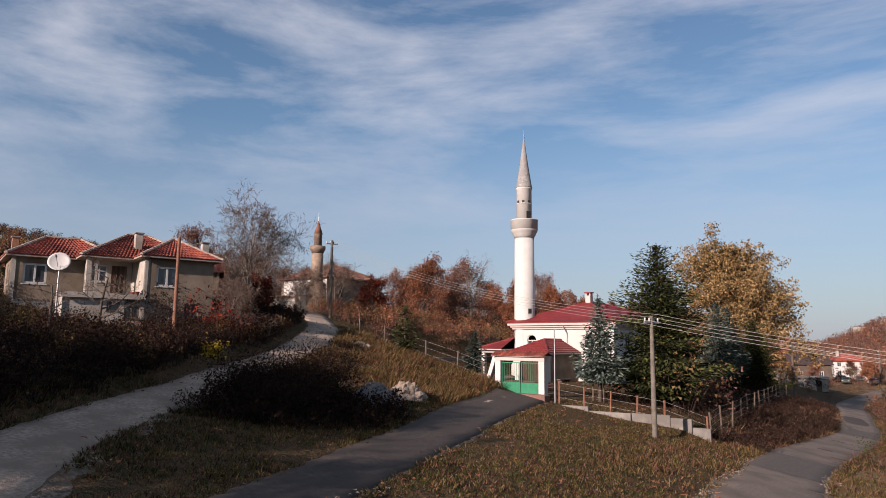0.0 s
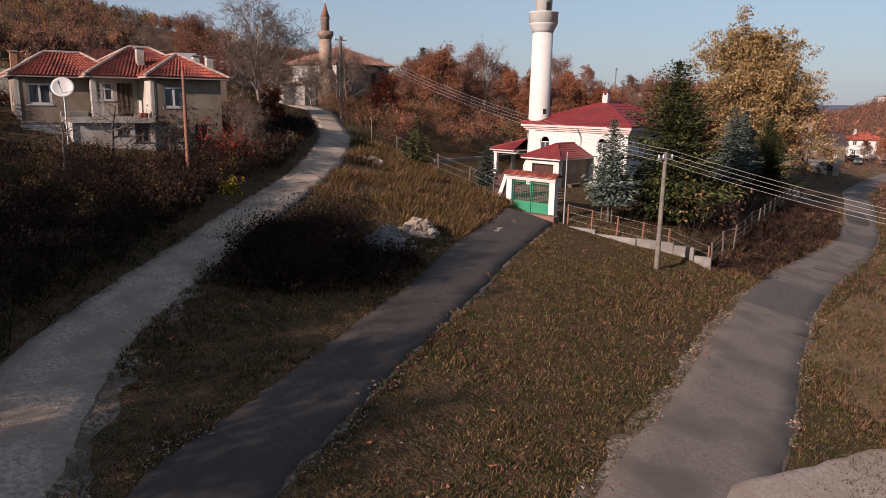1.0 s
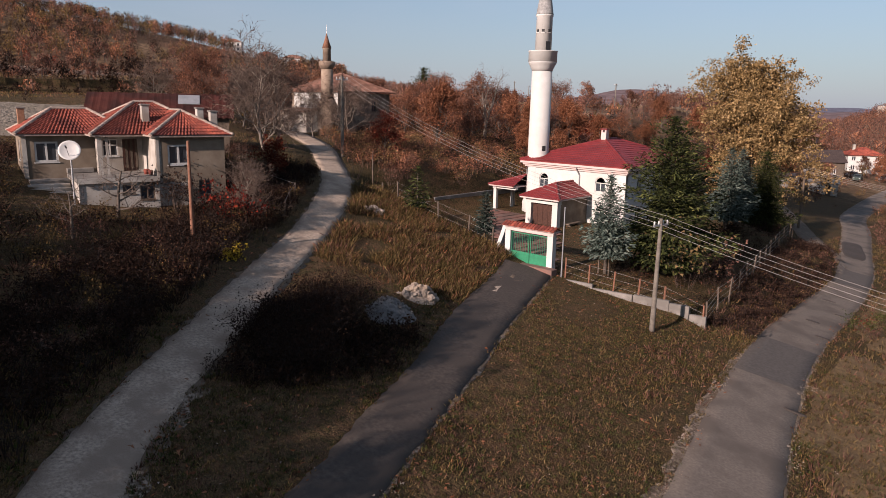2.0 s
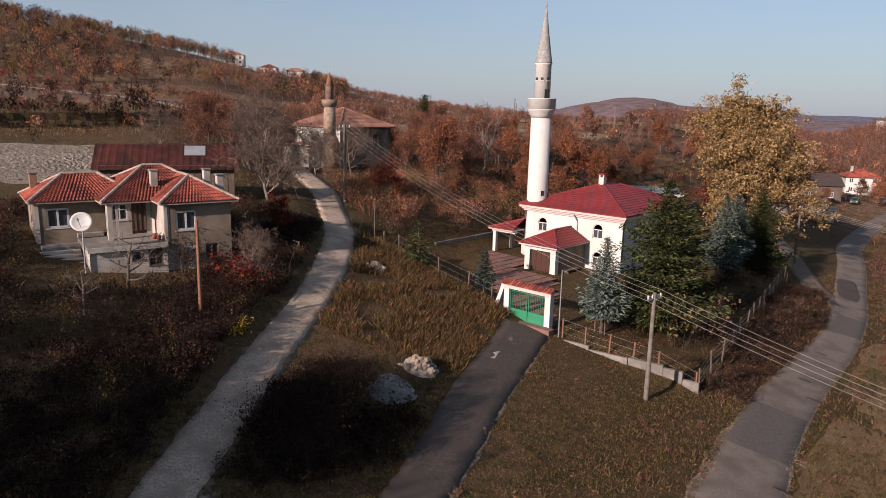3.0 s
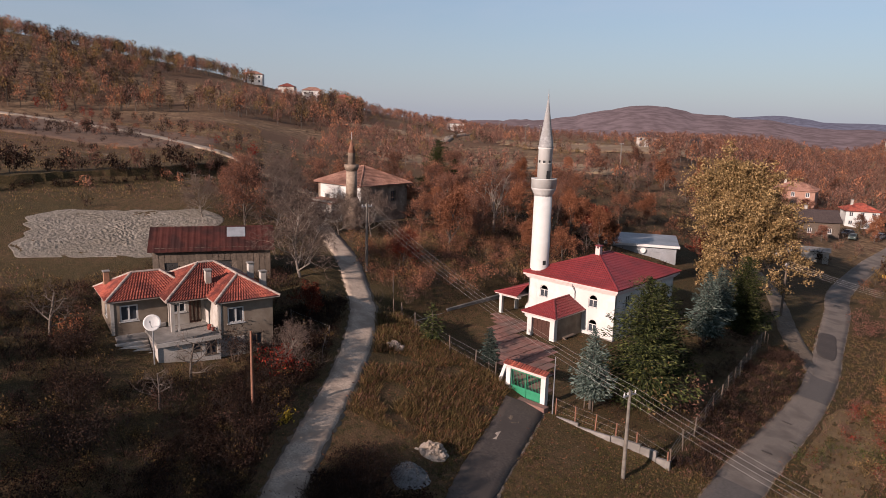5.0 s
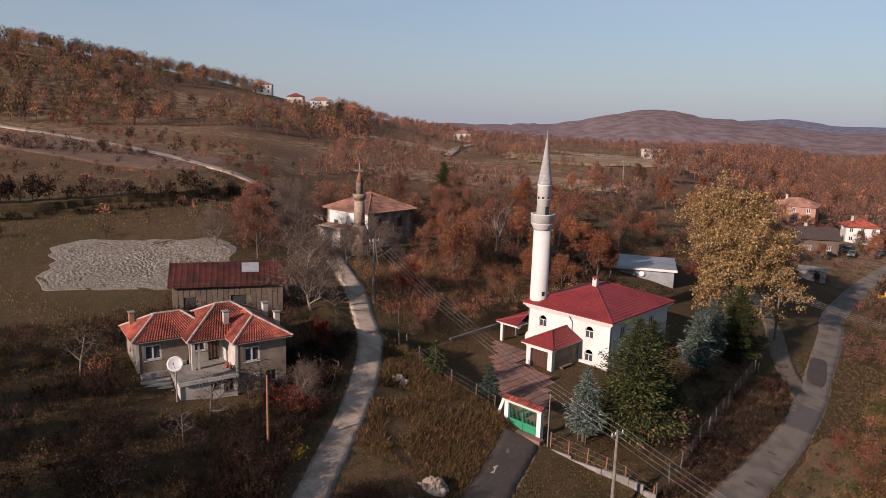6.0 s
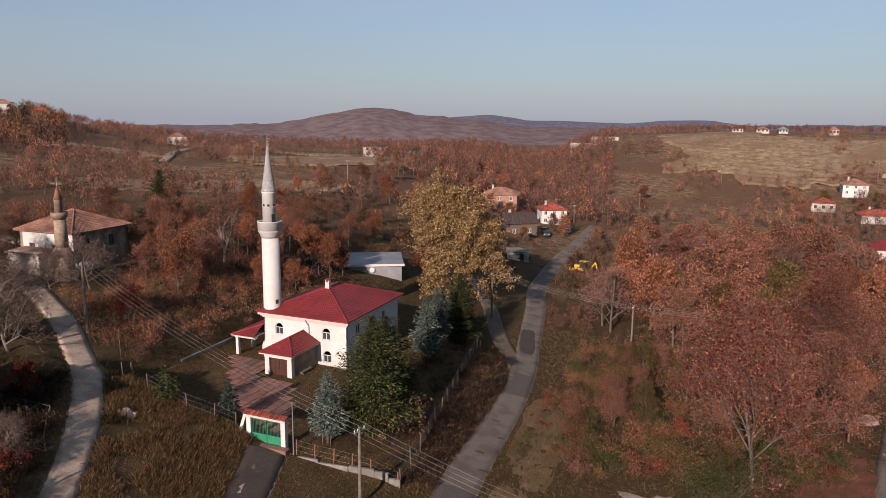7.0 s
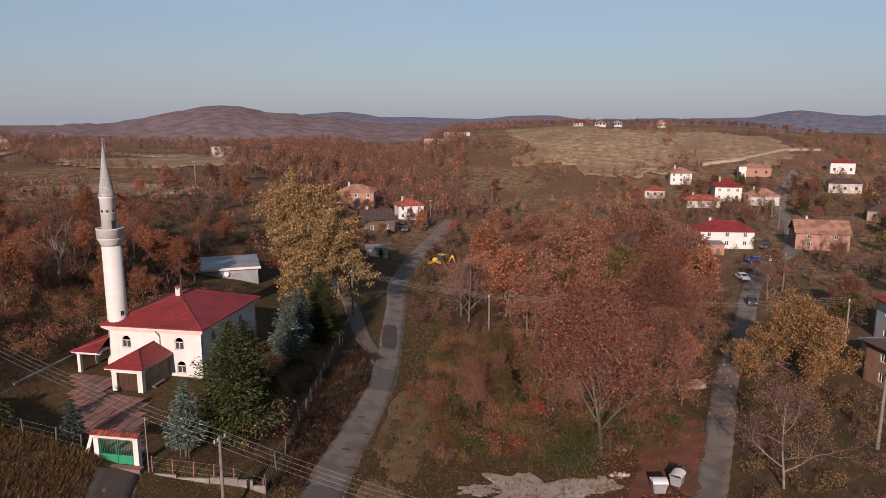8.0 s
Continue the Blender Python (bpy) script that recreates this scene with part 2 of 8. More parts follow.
LEADGREY = mat("grey_lead_cone", (0.15, 0.15, 0.148), (0.3, 0.3, 0.29), 4.0, (0.2, 0.195, 0.185), 1.4, 0.8, 0.3, 12)
PAVING = mat("red_paving", (0.124, 0.0561, 0.0443), (0.195, 0.1, 0.0797), 3, (0.112, 0.0708, 0.059), 0.5, 0.9, 0.3, 12, rand=0.22)
GREENPAINT = mat("green_gate_paint", (0.013, 0.144, 0.072), (0.0216, 0.187, 0.0972), 3, None, 0.6, 0.45, 0.1, 20, spec=0.5)
BRICK = mat("bare_orange_brick", (0.189, 0.0886, 0.0502), (0.271, 0.148, 0.0886), 6, (0.236, 0.148, 0.1), 0.8, 0.9, 0.4, 20)
SALMON = mat("salmon_plaster", (0.212, 0.118, 0.0853), (0.271, 0.159, 0.118), 1.2, (0.236, 0.13, 0.0943), 0.4, 0.9, 0.2, 12)
DARKROOF = mat("dark_brown_roof", (0.0324, 0.023, 0.0216), (0.0612, 0.0446, 0.0403), 2, None, 0.4, 0.8, 0.3, 10)
STONE = mat("old_ashlar_stone", (0.169, 0.123, 0.092), (0.276, 0.216, 0.161), 2.5, (0.13, 0.092, 0.069), 0.6, 0.95, 0.5, 10)
GLASS = plain("window_glass", (0.035, 0.042, 0.05), 0.08, 0.0, 0.6)
WHITEPVC = plain("white_window_frame", (0.437, 0.431, 0.413), 0.45)
DARKWOOD = mat("dark_brown_door", (0.0324, 0.0144, 0.0101), (0.0612, 0.0274, 0.0187), 5, None, 0.5, 0.5, 0.2, 25)
STEEL = plain("galvanised_steel", (0.302, 0.31, 0.317), 0.45, 0.7)
WIRE = plain("aluminium_wire", (0.26, 0.25, 0.235), 0.5, 0.3)
BLACK = plain("black_rubber", (0.015, 0.015, 0.015), 0.7)
BARK = mat("grey_brown_bark", (0.0443, 0.0343, 0.0271), (0.112, 0.0918, 0.0738), 6, None, 0.6, 0.95, 0.6, 14, rand=0.2)
PALEBARK = mat("pale_bark", (0.0886, 0.0708, 0.059), (0.195, 0.166, 0.136), 4, None, 0.6, 0.95, 0.4, 14, rand=0.15)
TWIG = mat("thin_twigs", (0.0593, 0.0404, 0.0313), (0.112, 0.0802, 0.0627), 3, None, 0.4, 0.95, 0.0, rand=0.25)
REDTWIG = mat("reddish_twigs", (0.0886, 0.0458, 0.0369), (0.177, 0.0959, 0.0738), 3, None, 0.4, 0.95, 0.0, rand=0.2)
RUST = leaf_mat("rust_brown_leaves", (0.107, 0.0451, 0.0262), (0.344, 0.16, 0.0919), (0.23, 0.0984, 0.0542))
ORANGE = leaf_mat("orange_leaves", (0.105, 0.04, 0.0212), (0.258, 0.112, 0.0585), (0.181, 0.0718, 0.0362))
REDLEAF = leaf_mat("dark_red_leaves", (0.0745, 0.0113, 0.00828), (0.186, 0.0339, 0.0189), (0.124, 0.0198, 0.013))
YELLOW = leaf_mat("yellow_olive_leaves", (0.0935, 0.0636, 0.0287), (0.286, 0.197, 0.1), (0.199, 0.133, 0.0609))
OLIVE = leaf_mat("olive_brown_leaves", (0.0542, 0.0395, 0.0183), (0.211, 0.134, 0.0573), (0.121, 0.0792, 0.0333))
GREENLEAF = leaf_mat("green_leaves", (0.0207, 0.0279, 0.00828), (0.0708, 0.0806, 0.0236), (0.0413, 0.0527, 0.0148))
BROWNLEAF = leaf_mat("dull_brown_leaves", (0.0569, 0.0295, 0.0228), (0.204, 0.111, 0.0813), (0.125, 0.0648, 0.0466))
# leaves and twigs darkened below the others to carry the bank's shade
SHADEBRAMBLE = leaf_mat("shade_dark_bramble_leaves", (0.0146, 0.00832, 0.00624), (0.052, 0.0312, 0.0218), (0.0312, 0.0177, 0.0125))
SHADETWIG = mat("shade_dark_brushwood", (0.014, 0.00936, 0.00747), (0.0328, 0.0225, 0.0178), 3, None, 0.4, 0.95, 0.0, rand=0.2)
PINKLEAF = leaf_mat("pinkish_brown_leaves", (0.0856, 0.0394, 0.0302), (0.203, 0.105, 0.0787), (0.141, 0.0689, 0.0512))
FIR = leaf_mat("dark_fir_needles", (0.011, 0.016, 0.007), (0.082, 0.088, 0.03), (0.036, 0.044, 0.015), 0.1)
SPRUCE = leaf_mat("blue_spruce_needles", (0.03, 0.043, 0.036), (0.125, 0.15, 0.126), (0.068, 0.09, 0.075), 0.1)
GRASS = leaf_mat("dry_grass_blades", (0.04, 0.0332, 0.0131), (0.195, 0.142, 0.0662), (0.0976, 0.0694, 0.0301), 0.3)
BRIGHTYELLOW = leaf_mat("bright_yellow_leaves", (0.324, 0.216, 0.0216), (0.504, 0.36, 0.0504))


# ---- building helpers ----
def thing(name, label, category, group="", at=(0, 0, 0), turn=0.0, kind=""):
    """An empty at the thing's base, which will hold its parts."""
    ob = new(name)
    ob.empty_display_size = 0.3
    ob.matrix_basis = pose(*at, 0, 0, turn)
    return tagged(ob, label, category, group, kind)


def mesh_of(name, bm, material):
    me = bpy.data.meshes.new(name)
    bm.to_mesh(me)
    bm.free()
    for m in material if isinstance(material, (list, tuple)) else [material]:
        me.materials.append(m)
    return me


def part(name, bm, material, parent=None, label="", m=None):
    """One bmesh as one mesh object under a thing or a part."""
    ob = new(name, mesh_of(name, bm, material) if isinstance(bm, bmesh.types.BMesh) else bm)
    ob.parent = parent
    if m is not None:
        ob.matrix_basis = m
    return tagged(ob, label)


def raw_mesh(name, verts, faces, material, smooth_faces=False):
    me = bpy.data.meshes.new(name)
    me.from_pydata([tuple(v) for v in verts], [], faces)
    for m in material if isinstance(material, (list, tuple)) else [material]:
        me.materials.append(m)
    if smooth_faces:
        me.polygons.foreach_set("use_smooth", [True] * len(me.polygons))
    me.update()
    return me


def box(x0, x1, y0, y1, z0, z1, bm=None, bevel=0.0, m=None):
    bm = bm or bmesh.new()
    t = Matrix.LocRotScale(((x0 + x1) / 2, (y0 + y1) / 2, (z0 + z1) / 2), None, (abs(x1 - x0), abs(y1 - y0), abs(z1 - z0)))
    made = bmesh.ops.create_cube(bm, size=1, matrix=(m @ t) if m is not None else t)
    if bevel:
        edges = list({e for v in made["verts"] for e in v.link_edges})
        bmesh.ops.bevel(bm, geom=edges, offset=bevel, segments=1, affect="EDGES", profile=0.5)
    return bm


def rod(p, q, r0, r1=None, n=8, bm=None):
    """A round bar from p to q."""
    bm = bm or bmesh.new()
    p, q = Vector(p), Vector(q)
    m = Matrix.Translation((p + q) / 2) @ (q - p).to_track_quat("Z", "Y").to_matrix().to_4x4()
    bmesh.ops.create_cone(bm, cap_ends=True, segments=n, radius1=r0, radius2=r0 if r1 is None else r1, depth=(q - p).length, matrix=m)
    return bm


def lathe(profile, n=24, bm=None, at=(0, 0)):
    """A turned form from rows of radius and height."""
    bm = bm or bmesh.new()
    rings = [[bm.verts.new((at[0] + r * math.cos(2 * math.pi * k / n), at[1] + r * math.sin(2 * math.pi * k / n), z)) for k in range(n)] for r, z in profile]
    for a, b in zip(rings, rings[1:]):
        for k in range(n):
            f = bm.faces.new((a[k], a[(k + 1) % n], b[(k + 1) % n], b[k]))
            f.smooth = True
    bm.faces.new(list(reversed(rings[0])))
    bm.faces.new(rings[-1])
    return bm


def poly(points, bm=None):
    bm = bm or bmesh.new()
    bm.faces.new([bm.verts.new(p) for p in points])
    return bm


def wall_with_holes(length, z0, z1, thick, holes, bm=None, m=None):
    """A wall along x from 0 to length, its outer face at y = 0 and its inner at y = thick, with openings (x0, x1, z0, z1) right through."""
    bm = bm or bmesh.new()
    xs = sorted({0.0, length, *[h[0] for h in holes], *[h[1] for h in holes]})
    zs = sorted({z0, z1, *[h[2] for h in holes], *[h[3] for h in holes]})
    for xa, xb in zip(xs, xs[1:]):
        run = None
        for za, zb in zip(zs, zs[1:]):
            cx, cz = (xa + xb) / 2, (za + zb) / 2
            solid = not any(h[0] < cx < h[1] and h[2] < cz < h[3] for h in holes)
            if solid:
                run = (run[0], zb) if run else (za, zb)
            if run and (not solid or zb == zs[-1]):
                box(xa, xb, 0, thick, run[0], run[1], bm, m=m)
                run = None
    bmesh.ops.remove_doubles(bm, verts=bm.verts[:], dist=1e-4)
    return bm


def window(parent, x0, x1, z0, z1, y=0.0, m=None, arch=False, mullions=1, frame_mat=None, bar=False, sill=True, thick=0.07):
    """A window in a wall along x, facing -y: frame, panes, mullion and sill; arch: a round head above z1."""
    m = m or Matrix()
    frame_mat = frame_mat or WHITEPVC
    w = part("window", bmesh.new(), frame_mat, parent)
    bm = bmesh.new()
    f = thick
    box(x0, x0 + f, y - 0.02, y + 0.1, z0, z1, bm, m=m)
    box(x1 - f, x1, y - 0.02, y + 0.1, z0, z1, bm, m=m)
    box(x0, x1, y - 0.02, y + 0.1, z0, z0 + f, bm, m=m)
    box(x0, x1, y - 0.02, y + 0.1, z1 - f, z1, bm, m=m)
    for k in range(mullions):
        c = x0 + (x1 - x0) * (k + 1) / (mullions + 1)
        box(c - f / 2, c + f / 2, y - 0.015, y + 0.095, z0, z1, bm, m=m)
    if bar:
        box(x0, x1, y - 0.012, y + 0.09, z0 + 0.62 * (z1 - z0), z0 + 0.62 * (z1 - z0) + f * 0.8, bm, m=m)
    if arch:
        r, c = (x1 - x0) / 2, (x0 + x1) / 2
        for k in range(8):
            a0, a1 = math.pi * k / 8, math.pi * (k + 1) / 8
            q = []
            for yy in (y - 0.02, y + 0.1):
                for rr, a in ((r, a0), (r, a1), (r - f, a1), (r - f, a0)):
                    q.append(bm.verts.new(m @ Vector((c + rr * math.cos(a), yy, z1 + rr * math.sin(a)))))
            for i in ((0, 1, 2, 3), (7, 6, 5, 4), (0, 4, 5, 1), (3, 2, 6, 7)):
                bm.faces.new([q[j] for j in i])
    bm.to_mesh(w.data)
    bm.free()
    n = mullions + 1
    for k in range(n):
        a, b = x0 + (x1 - x0) * k / n, x0 + (x1 - x0) * (k + 1) / n
        part("pane", box(a + 0.03, b - 0.03, y + 0.035, y + 0.05, z0 + 0.03, z1 - 0.03, m=m), GLASS, w)
    if arch:
        r, c = (x1 - x0) / 2 - 0.03, (x0 + x1) / 2
        bm = poly([m @ Vector((c + r * math.cos(math.pi * k / 10), y + 0.04, z1 + r * math.sin(math.pi * k / 10))) for k in range(11)])
        bmesh.ops.solidify(bm, geom=bm.faces[:], thickness=0.012)
        part("pane", bm, GLASS, w)
    if sill:
        part("sill", box(x0 - 0.06, x1 + 0.06, y - 0.1, y + 0.02, z0 - 0.06, z0, m=m), frame_mat, w)
    return w


def tile_slope(a, b, c, d, pitch=0.21, course=0.34, lift=0.045, wave=0.03):
    """Tiles on a roof plane with eave a-b and upper edge d-c: courses that overlap, each tile a shallow barrel."""
    a, b, c, d = (Vector(p) for p in (a, b, c, d))
    nrm = (b - a).cross(d - a).normalized()
    along = (b - a).normalized()
    rows = max(2, round(((d + c) / 2 - (a + b) / 2).length / course))
    verts, faces = [], []
    for r in range(rows):
        v0, v1 = r / rows, (r + 1) / rows
        l0, r0, l1, r1 = a.lerp(d, v0), b.lerp(c, v0), a.lerp(d, v1), b.lerp(c, v1)
        s0, s1 = (l0 - a).dot(along), (r0 - a).dot(along)
        n = max(1, round((s1 - s0) / (pitch / 4)))
        base = len(verts)
        if r:
            # the lap over the course below
            faces.append((prev + 1, prev + 4, base + 5, base + 2))
        prev = base
        for k in range(n + 1):
            s = s0 + (s1 - s0) * k / n
            up = wave * math.cos(2 * math.pi * (s / pitch + 0.5 * (r % 2)))
            e = l1 + (r1 - l1) * k / n
            for p, h in ((l0.lerp(r0, k / n), lift + up), (e, 0.012 + up), (l0.lerp(r0, k / n), -0.01)):
                verts.append(p + nrm * h)
        for k in range(n):
            i = base + 3 * k
            faces += [(i, i + 3, i + 4, i + 1), (i + 2, i + 5, i + 3, i)]
    return verts, faces


def cap_run(parent, p, q, r=0.11, step=0.38, material=None, name="ridge_tile"):
    """Ridge tiles, one after the other, from p to q."""
    p, q = Vector(p), Vector(q)
    n = max(1, round((q - p).length / step))
    bm = bmesh.new()
    ring = [(math.cos(math.pi * k / 6), math.sin(math.pi * k / 6)) for k in range(7)]
    L = (q - p).length / n
    lo = [bm.verts.new((r * 1.15 * c, 0, r * 1.15 * s)) for c, s in ring]
    hi = [bm.verts.new((r * 0.95 * c, L * 1.08, r * 0.95 * s)) for c, s in ring]
    for k in range(6):
        bm.faces.new((lo[k], hi[k], hi[k + 1], lo[k + 1]))
    bm.faces.new(lo)
    bm.faces.new(list(reversed(hi)))
    me = mesh_of(name, bm, material or MORTAR)
    dirn = (q - p).normalized()
    side = dirn.cross(Vector((0, 0, 1))).normalized()
    up = side.cross(dirn)
    rot = Matrix((side, dirn, up)).transposed().to_4x4()
    for k in range(n):
        part(name, me, None, parent, m=Matrix.Translation(p.lerp(q, k / n)) @ rot)


def hip_roof(parent, x0, x1, y0, y1, z, rise, material, inset=None, name="roof", cap=None, courses=None, wave=0.03, pitch=0.21, course=0.34, lift=0.045, slab=0.12):
    """A hipped roof over a rectangle: a roof slab with tiled slopes and ridge tiles."""
    w, dpt = x1 - x0, y1 - y0
    ins = inset if inset is not None else min(w, dpt) / 2
    if w >= dpt:
        r0, r1 = Vector((x0 + ins, (y0 + y1) / 2, z + rise)), Vector((x1 - ins, (y0 + y1) / 2, z + rise))
        c = [Vector(p) for p in ((x0, y0, z), (x1, y0, z), (x1, y1, z), (x0, y1, z))]
        slopes = ((c[0], c[1], r1, r0), (c[1], c[2], r1, r1), (c[2], c[3], r0, r1), (c[3], c[0], r0, r0))
        lines = ((c[0], r0), (c[3], r0), (c[1], r1), (c[2], r1), (r0, r1))
    else:
        r0, r1 = Vector(((x0 + x1) / 2, y0 + ins, z + rise)), Vector(((x0 + x1) / 2, y1 - ins, z + rise))
        c = [Vector(p) for p in ((x0, y0, z), (x1, y0, z), (x1, y1, z), (x0, y1, z))]
        slopes = ((c[0], c[1], r0, r0), (c[1], c[2], r1, r0), (c[2], c[3], r1, r1), (c[3], c[0], r0, r1))
        lines = ((c[0], r0), (c[1], r0), (c[2], r1), (c[3], r1), (r0, r1))
    roof = part(name, box(x0 + 0.03, x1 - 0.03, y0 + 0.03, y1 - 0.03, z - slab, z - 0.02), cap or MORTAR, parent)
    for s in slopes:
        v, f = tile_slope(*s, pitch=pitch, course=course, lift=lift, wave=wave)
        part("roof_slope", raw_mesh("roof_slope", v, f, material), None, roof)
    for p, q in lines:
        if (q - p).length > 0.3:
            cap_run(roof, p, q, material=cap)
    return roof



def smooth(a, b, v):
    s = min(1.0, max(0.0, (v - a) / (b - a)))
    return s * s * (3 - 2 * s)


def softclip(v, lo, hi, k=1.2):
    """v, bent smoothly to stay above lo and below hi."""
    v = lo + k * math.log1p(math.exp(min(30.0, (v - lo) / k)))
    return hi - k * math.log1p(math.exp(min(30.0, (hi - v) / k)))


def ground(x, y):
    """Height of the land: a bank that falls from the upper lane to the road, a terrace above, hills round it."""
    z = softclip((-0.17 * x if x > 0 else -0.25 * x) - 0.065 * y, -5.6, 6.4, 0.9)
    yard = smooth(-18.5, -16.5, x) * smooth(12.2, 10.2, x) * smooth(-0.6, 1.4, y) * smooth(40, 33, y)
    z += (0.85 - 0.5 * smooth(0, 12, x)) * (-0.2 - z) * yard
    z -= 0.8 * math.exp(-((x + 13) ** 2 + (y + 21) ** 2) / 60)
    dx, dy = x - 33.0, y + 45.0
    d, yaw = math.hypot(dx, dy), math.degrees(math.atan2(-dx, dy))
    left = smooth(-2, 26, yaw)
    z += left * 13.0 * smooth(110, 430, d) + (1 - left) * (-2.0 * smooth(60, 160, d) + 24.0 * smooth(280, 480, d) * smooth(-34, -9, yaw) + 5.0 * smooth(200, 420, d))
    z += 43.0 * smooth(39, 86, yaw) * smooth(250, 480, d) * smooth(170, 110, yaw)
    z += 4.2 * smooth(72, 108, d) * smooth(53, 62, yaw) * smooth(150, 110, yaw) + 3.0 * smooth(110, 180, d) * smooth(43, 60, yaw) * smooth(150, 110, yaw) * smooth(420, 250, d)
    z += 1.5 * smooth(-75.0, -78.0, x) * smooth(-125, -88, x) * smooth(-45, -30, y) * smooth(30, 20, y)
    z -= 13.0 * smooth(8, 14, yaw) * smooth(56, 30, yaw) * smooth(200, 450, d)
    z -= (26.0 + z) * smooth(600, 1500, d)
    return z

# ---- land ----
HASH = noise.noise


def bumpy(x, y):
    """The small unevenness of the turf."""
    return 0.10 * HASH((x * 0.35, y * 0.35, 3.0)) + 0.05 * HASH((x * 1.1, y * 1.1, 7.0)) + cut_bank(x, y)


def cut_bank(x, y):
    """The bank into which the lane is cut on its uphill side."""
    if not (-34 < x < 16 and -42 < y < 6):
        return 0.0
    u = uphill_of_lane(x, y)
    return 0.6 * smooth(1.3, 2.2, u) * smooth(7.5, 4.0, u) * smooth(16, 8, x) * smooth(-34, -24, x) * (0.8 + 0.5 * HASH((x * 0.4, y * 0.4, 1.0)))


def spline(rows, step=1.0):
    """A smooth line through rows of numbers."""
    out = []
    pts = [np.array(r, float) for r in rows]
    pts = [2 * pts[0] - pts[1]] + pts + [2 * pts[-1] - pts[-2]]
    for k in range(1, len(pts) - 2):
        a, b, c, d = pts[k - 1 : k + 3]
        n = max(1, int(np.hypot(*(c - b)[:2]) / step))
        for j in range(n):
            s = j / n
            out.append(0.5 * (2 * b + (c - a) * s + (2 * a - 5 * b + 4 * c - d) * s**2 + (3 * b - a - 3 * c + d) * s**3))
    out.append(pts[-2])
    return out


ROAD_LINE = spline([(31, -62, 3.5), (26.5, -44, 3.5), (22.7, -30, 3.5), (20.8, -23.1, 3.5), (19.7, -17.2, 3.4), (17.8, -8.8, 3.3), (16.2, 0, 3.2), (15.3, 8, 3.1), (14.6, 18, 3.0), (13.9, 26.5, 2.9), (12.3, 37.3, 2.9), (9.9, 48.6, 3.0), (5.7, 69, 3.3), (1.7, 87, 3.4), (-0.8, 118, 3.6), (-1.2, 142, 3.6), (-2, 175, 3.6)])
LANE_LINE = spline([(26.6, -45.2, 3.6), (23, -42.4, 3.4), (17, -38.6, 3.3), (11.5, -34.8, 2.8), (7.7, -31.5, 2.2), (4.5, -28, 2.1), (-0.7, -21.8, 2.1), (-4.2, -17.3, 2.1), (-7.4, -13.0, 2.1), (-10.2, -9.6, 2.2), (-13.0, -6.5, 2.3), (-17.2, -2.7, 2.3), (-21.7, 0.2, 2.3), (-27.8, 4.2, 2.4), (-33.6, 7.4, 2.4), (-42, 12, 2.4), (-56, 20, 2.4)])
DRIVE_LINE = spline([(20.2, -40.2, 2.6), (17.3, -35.6, 2.4), (14.9, -32.3, 2.3), (12.9, -27.9, 2.2), (11, -23.9, 2.2), (8, -17.2, 2.5), (5.5, -12.2, 2.8), (2.6, -5.4, 3.0), (0.6, -1.0, 3.2)])
TRACK_LINE = spline([(12.2, 34.5, 2.4), (9.6, 40.5, 2.6), (5.5, 48.3, 2.6), (-0.7, 62.7, 2.6), (-5.5, 72, 2.6), (-14, 84, 2.6)])
VALLEY_LINE = spline([(43, -14, 3.0), (45.6, 4, 3.0), (47.5, 12.8, 3.0), (51, 26, 2.9), (55.5, 44, 3.0), (62, 64, 3.2), (69, 90, 3.6), (76, 112, 4.2), (86, 134, 5.0), (95, 152, 4.5), (105, 190, 4), (112, 225, 4), (121, 255, 4), (138, 300, 4)])
HILL_LINE = spline([(-60, 31, 2.4), (-75, 31.5, 2.4), (-90, 30.5, 2.4), (-114, 28.5, 2.6), (-148, 28, 3.0), (-180, 24, 3.2), (-214, 17, 3.2), (-250, 5, 3.2), (-300, -15, 3.2)])
ROADS = np.concatenate([np.array(s) for s in (ROAD_LINE, LANE_LINE, DRIVE_LINE, TRACK_LINE, VALLEY_LINE, HILL_LINE)])


def off_road(x, y):
    """Metres from the edge of the nearest road."""
    return float((np.hypot(ROADS[:, 0] - x, ROADS[:, 1] - y) - ROADS[:, 2] / 2).min())


LANE_ROWS = np.array(LANE_LINE)


def uphill_of_lane(x, y):
    """Metres uphill (left) of the lane's middle line; negative below it."""
    k = int(np.argmin(np.hypot(LANE_ROWS[:, 0] - x, LANE_ROWS[:, 1] - y)))
    k = min(max(k, 1), len(LANE_ROWS) - 2)
    d = LANE_ROWS[k + 1] - LANE_ROWS[k - 1]
    return float((d[0] * (y - LANE_ROWS[k, 1]) - d[1] * (x - LANE_ROWS[k, 0])) / math.hypot(d[0], d[1]))


def terrain():
    """One sheet of land to the horizon, fine near the gate and coarse far off."""
    n = 300
    u = np.linspace(-1, 1, n + 1)
    k = 6.6
    span = np.sinh(k * u) / math.sinh(k) * 4300
    xs, ys = span + 4.0, span - 2.0
    verts, faces = [], []
    for y in ys:
        for x in xs:
            z = ground(x, y)
            if abs(x) < 90 and -70 < y < 130:
                w = smooth(0.2, 2.0, off_road(x, y))
                z += bumpy(x, y) * w - 0.07 * (1 - smooth(-0.7, 0.25, off_road(x, y)))
            verts.append((x, y, z))
    for j in range(n):
        for i in range(n):
            a = j * (n + 1) + i
            faces.append((a, a + 1, a + n + 2, a + n + 1))
    ob = new("ground", raw_mesh("ground", verts, faces, GROUND, True))
    return tagged(ob, "uneven autumn turf of straw, earth and fallen leaves", "ground", kind="structure")


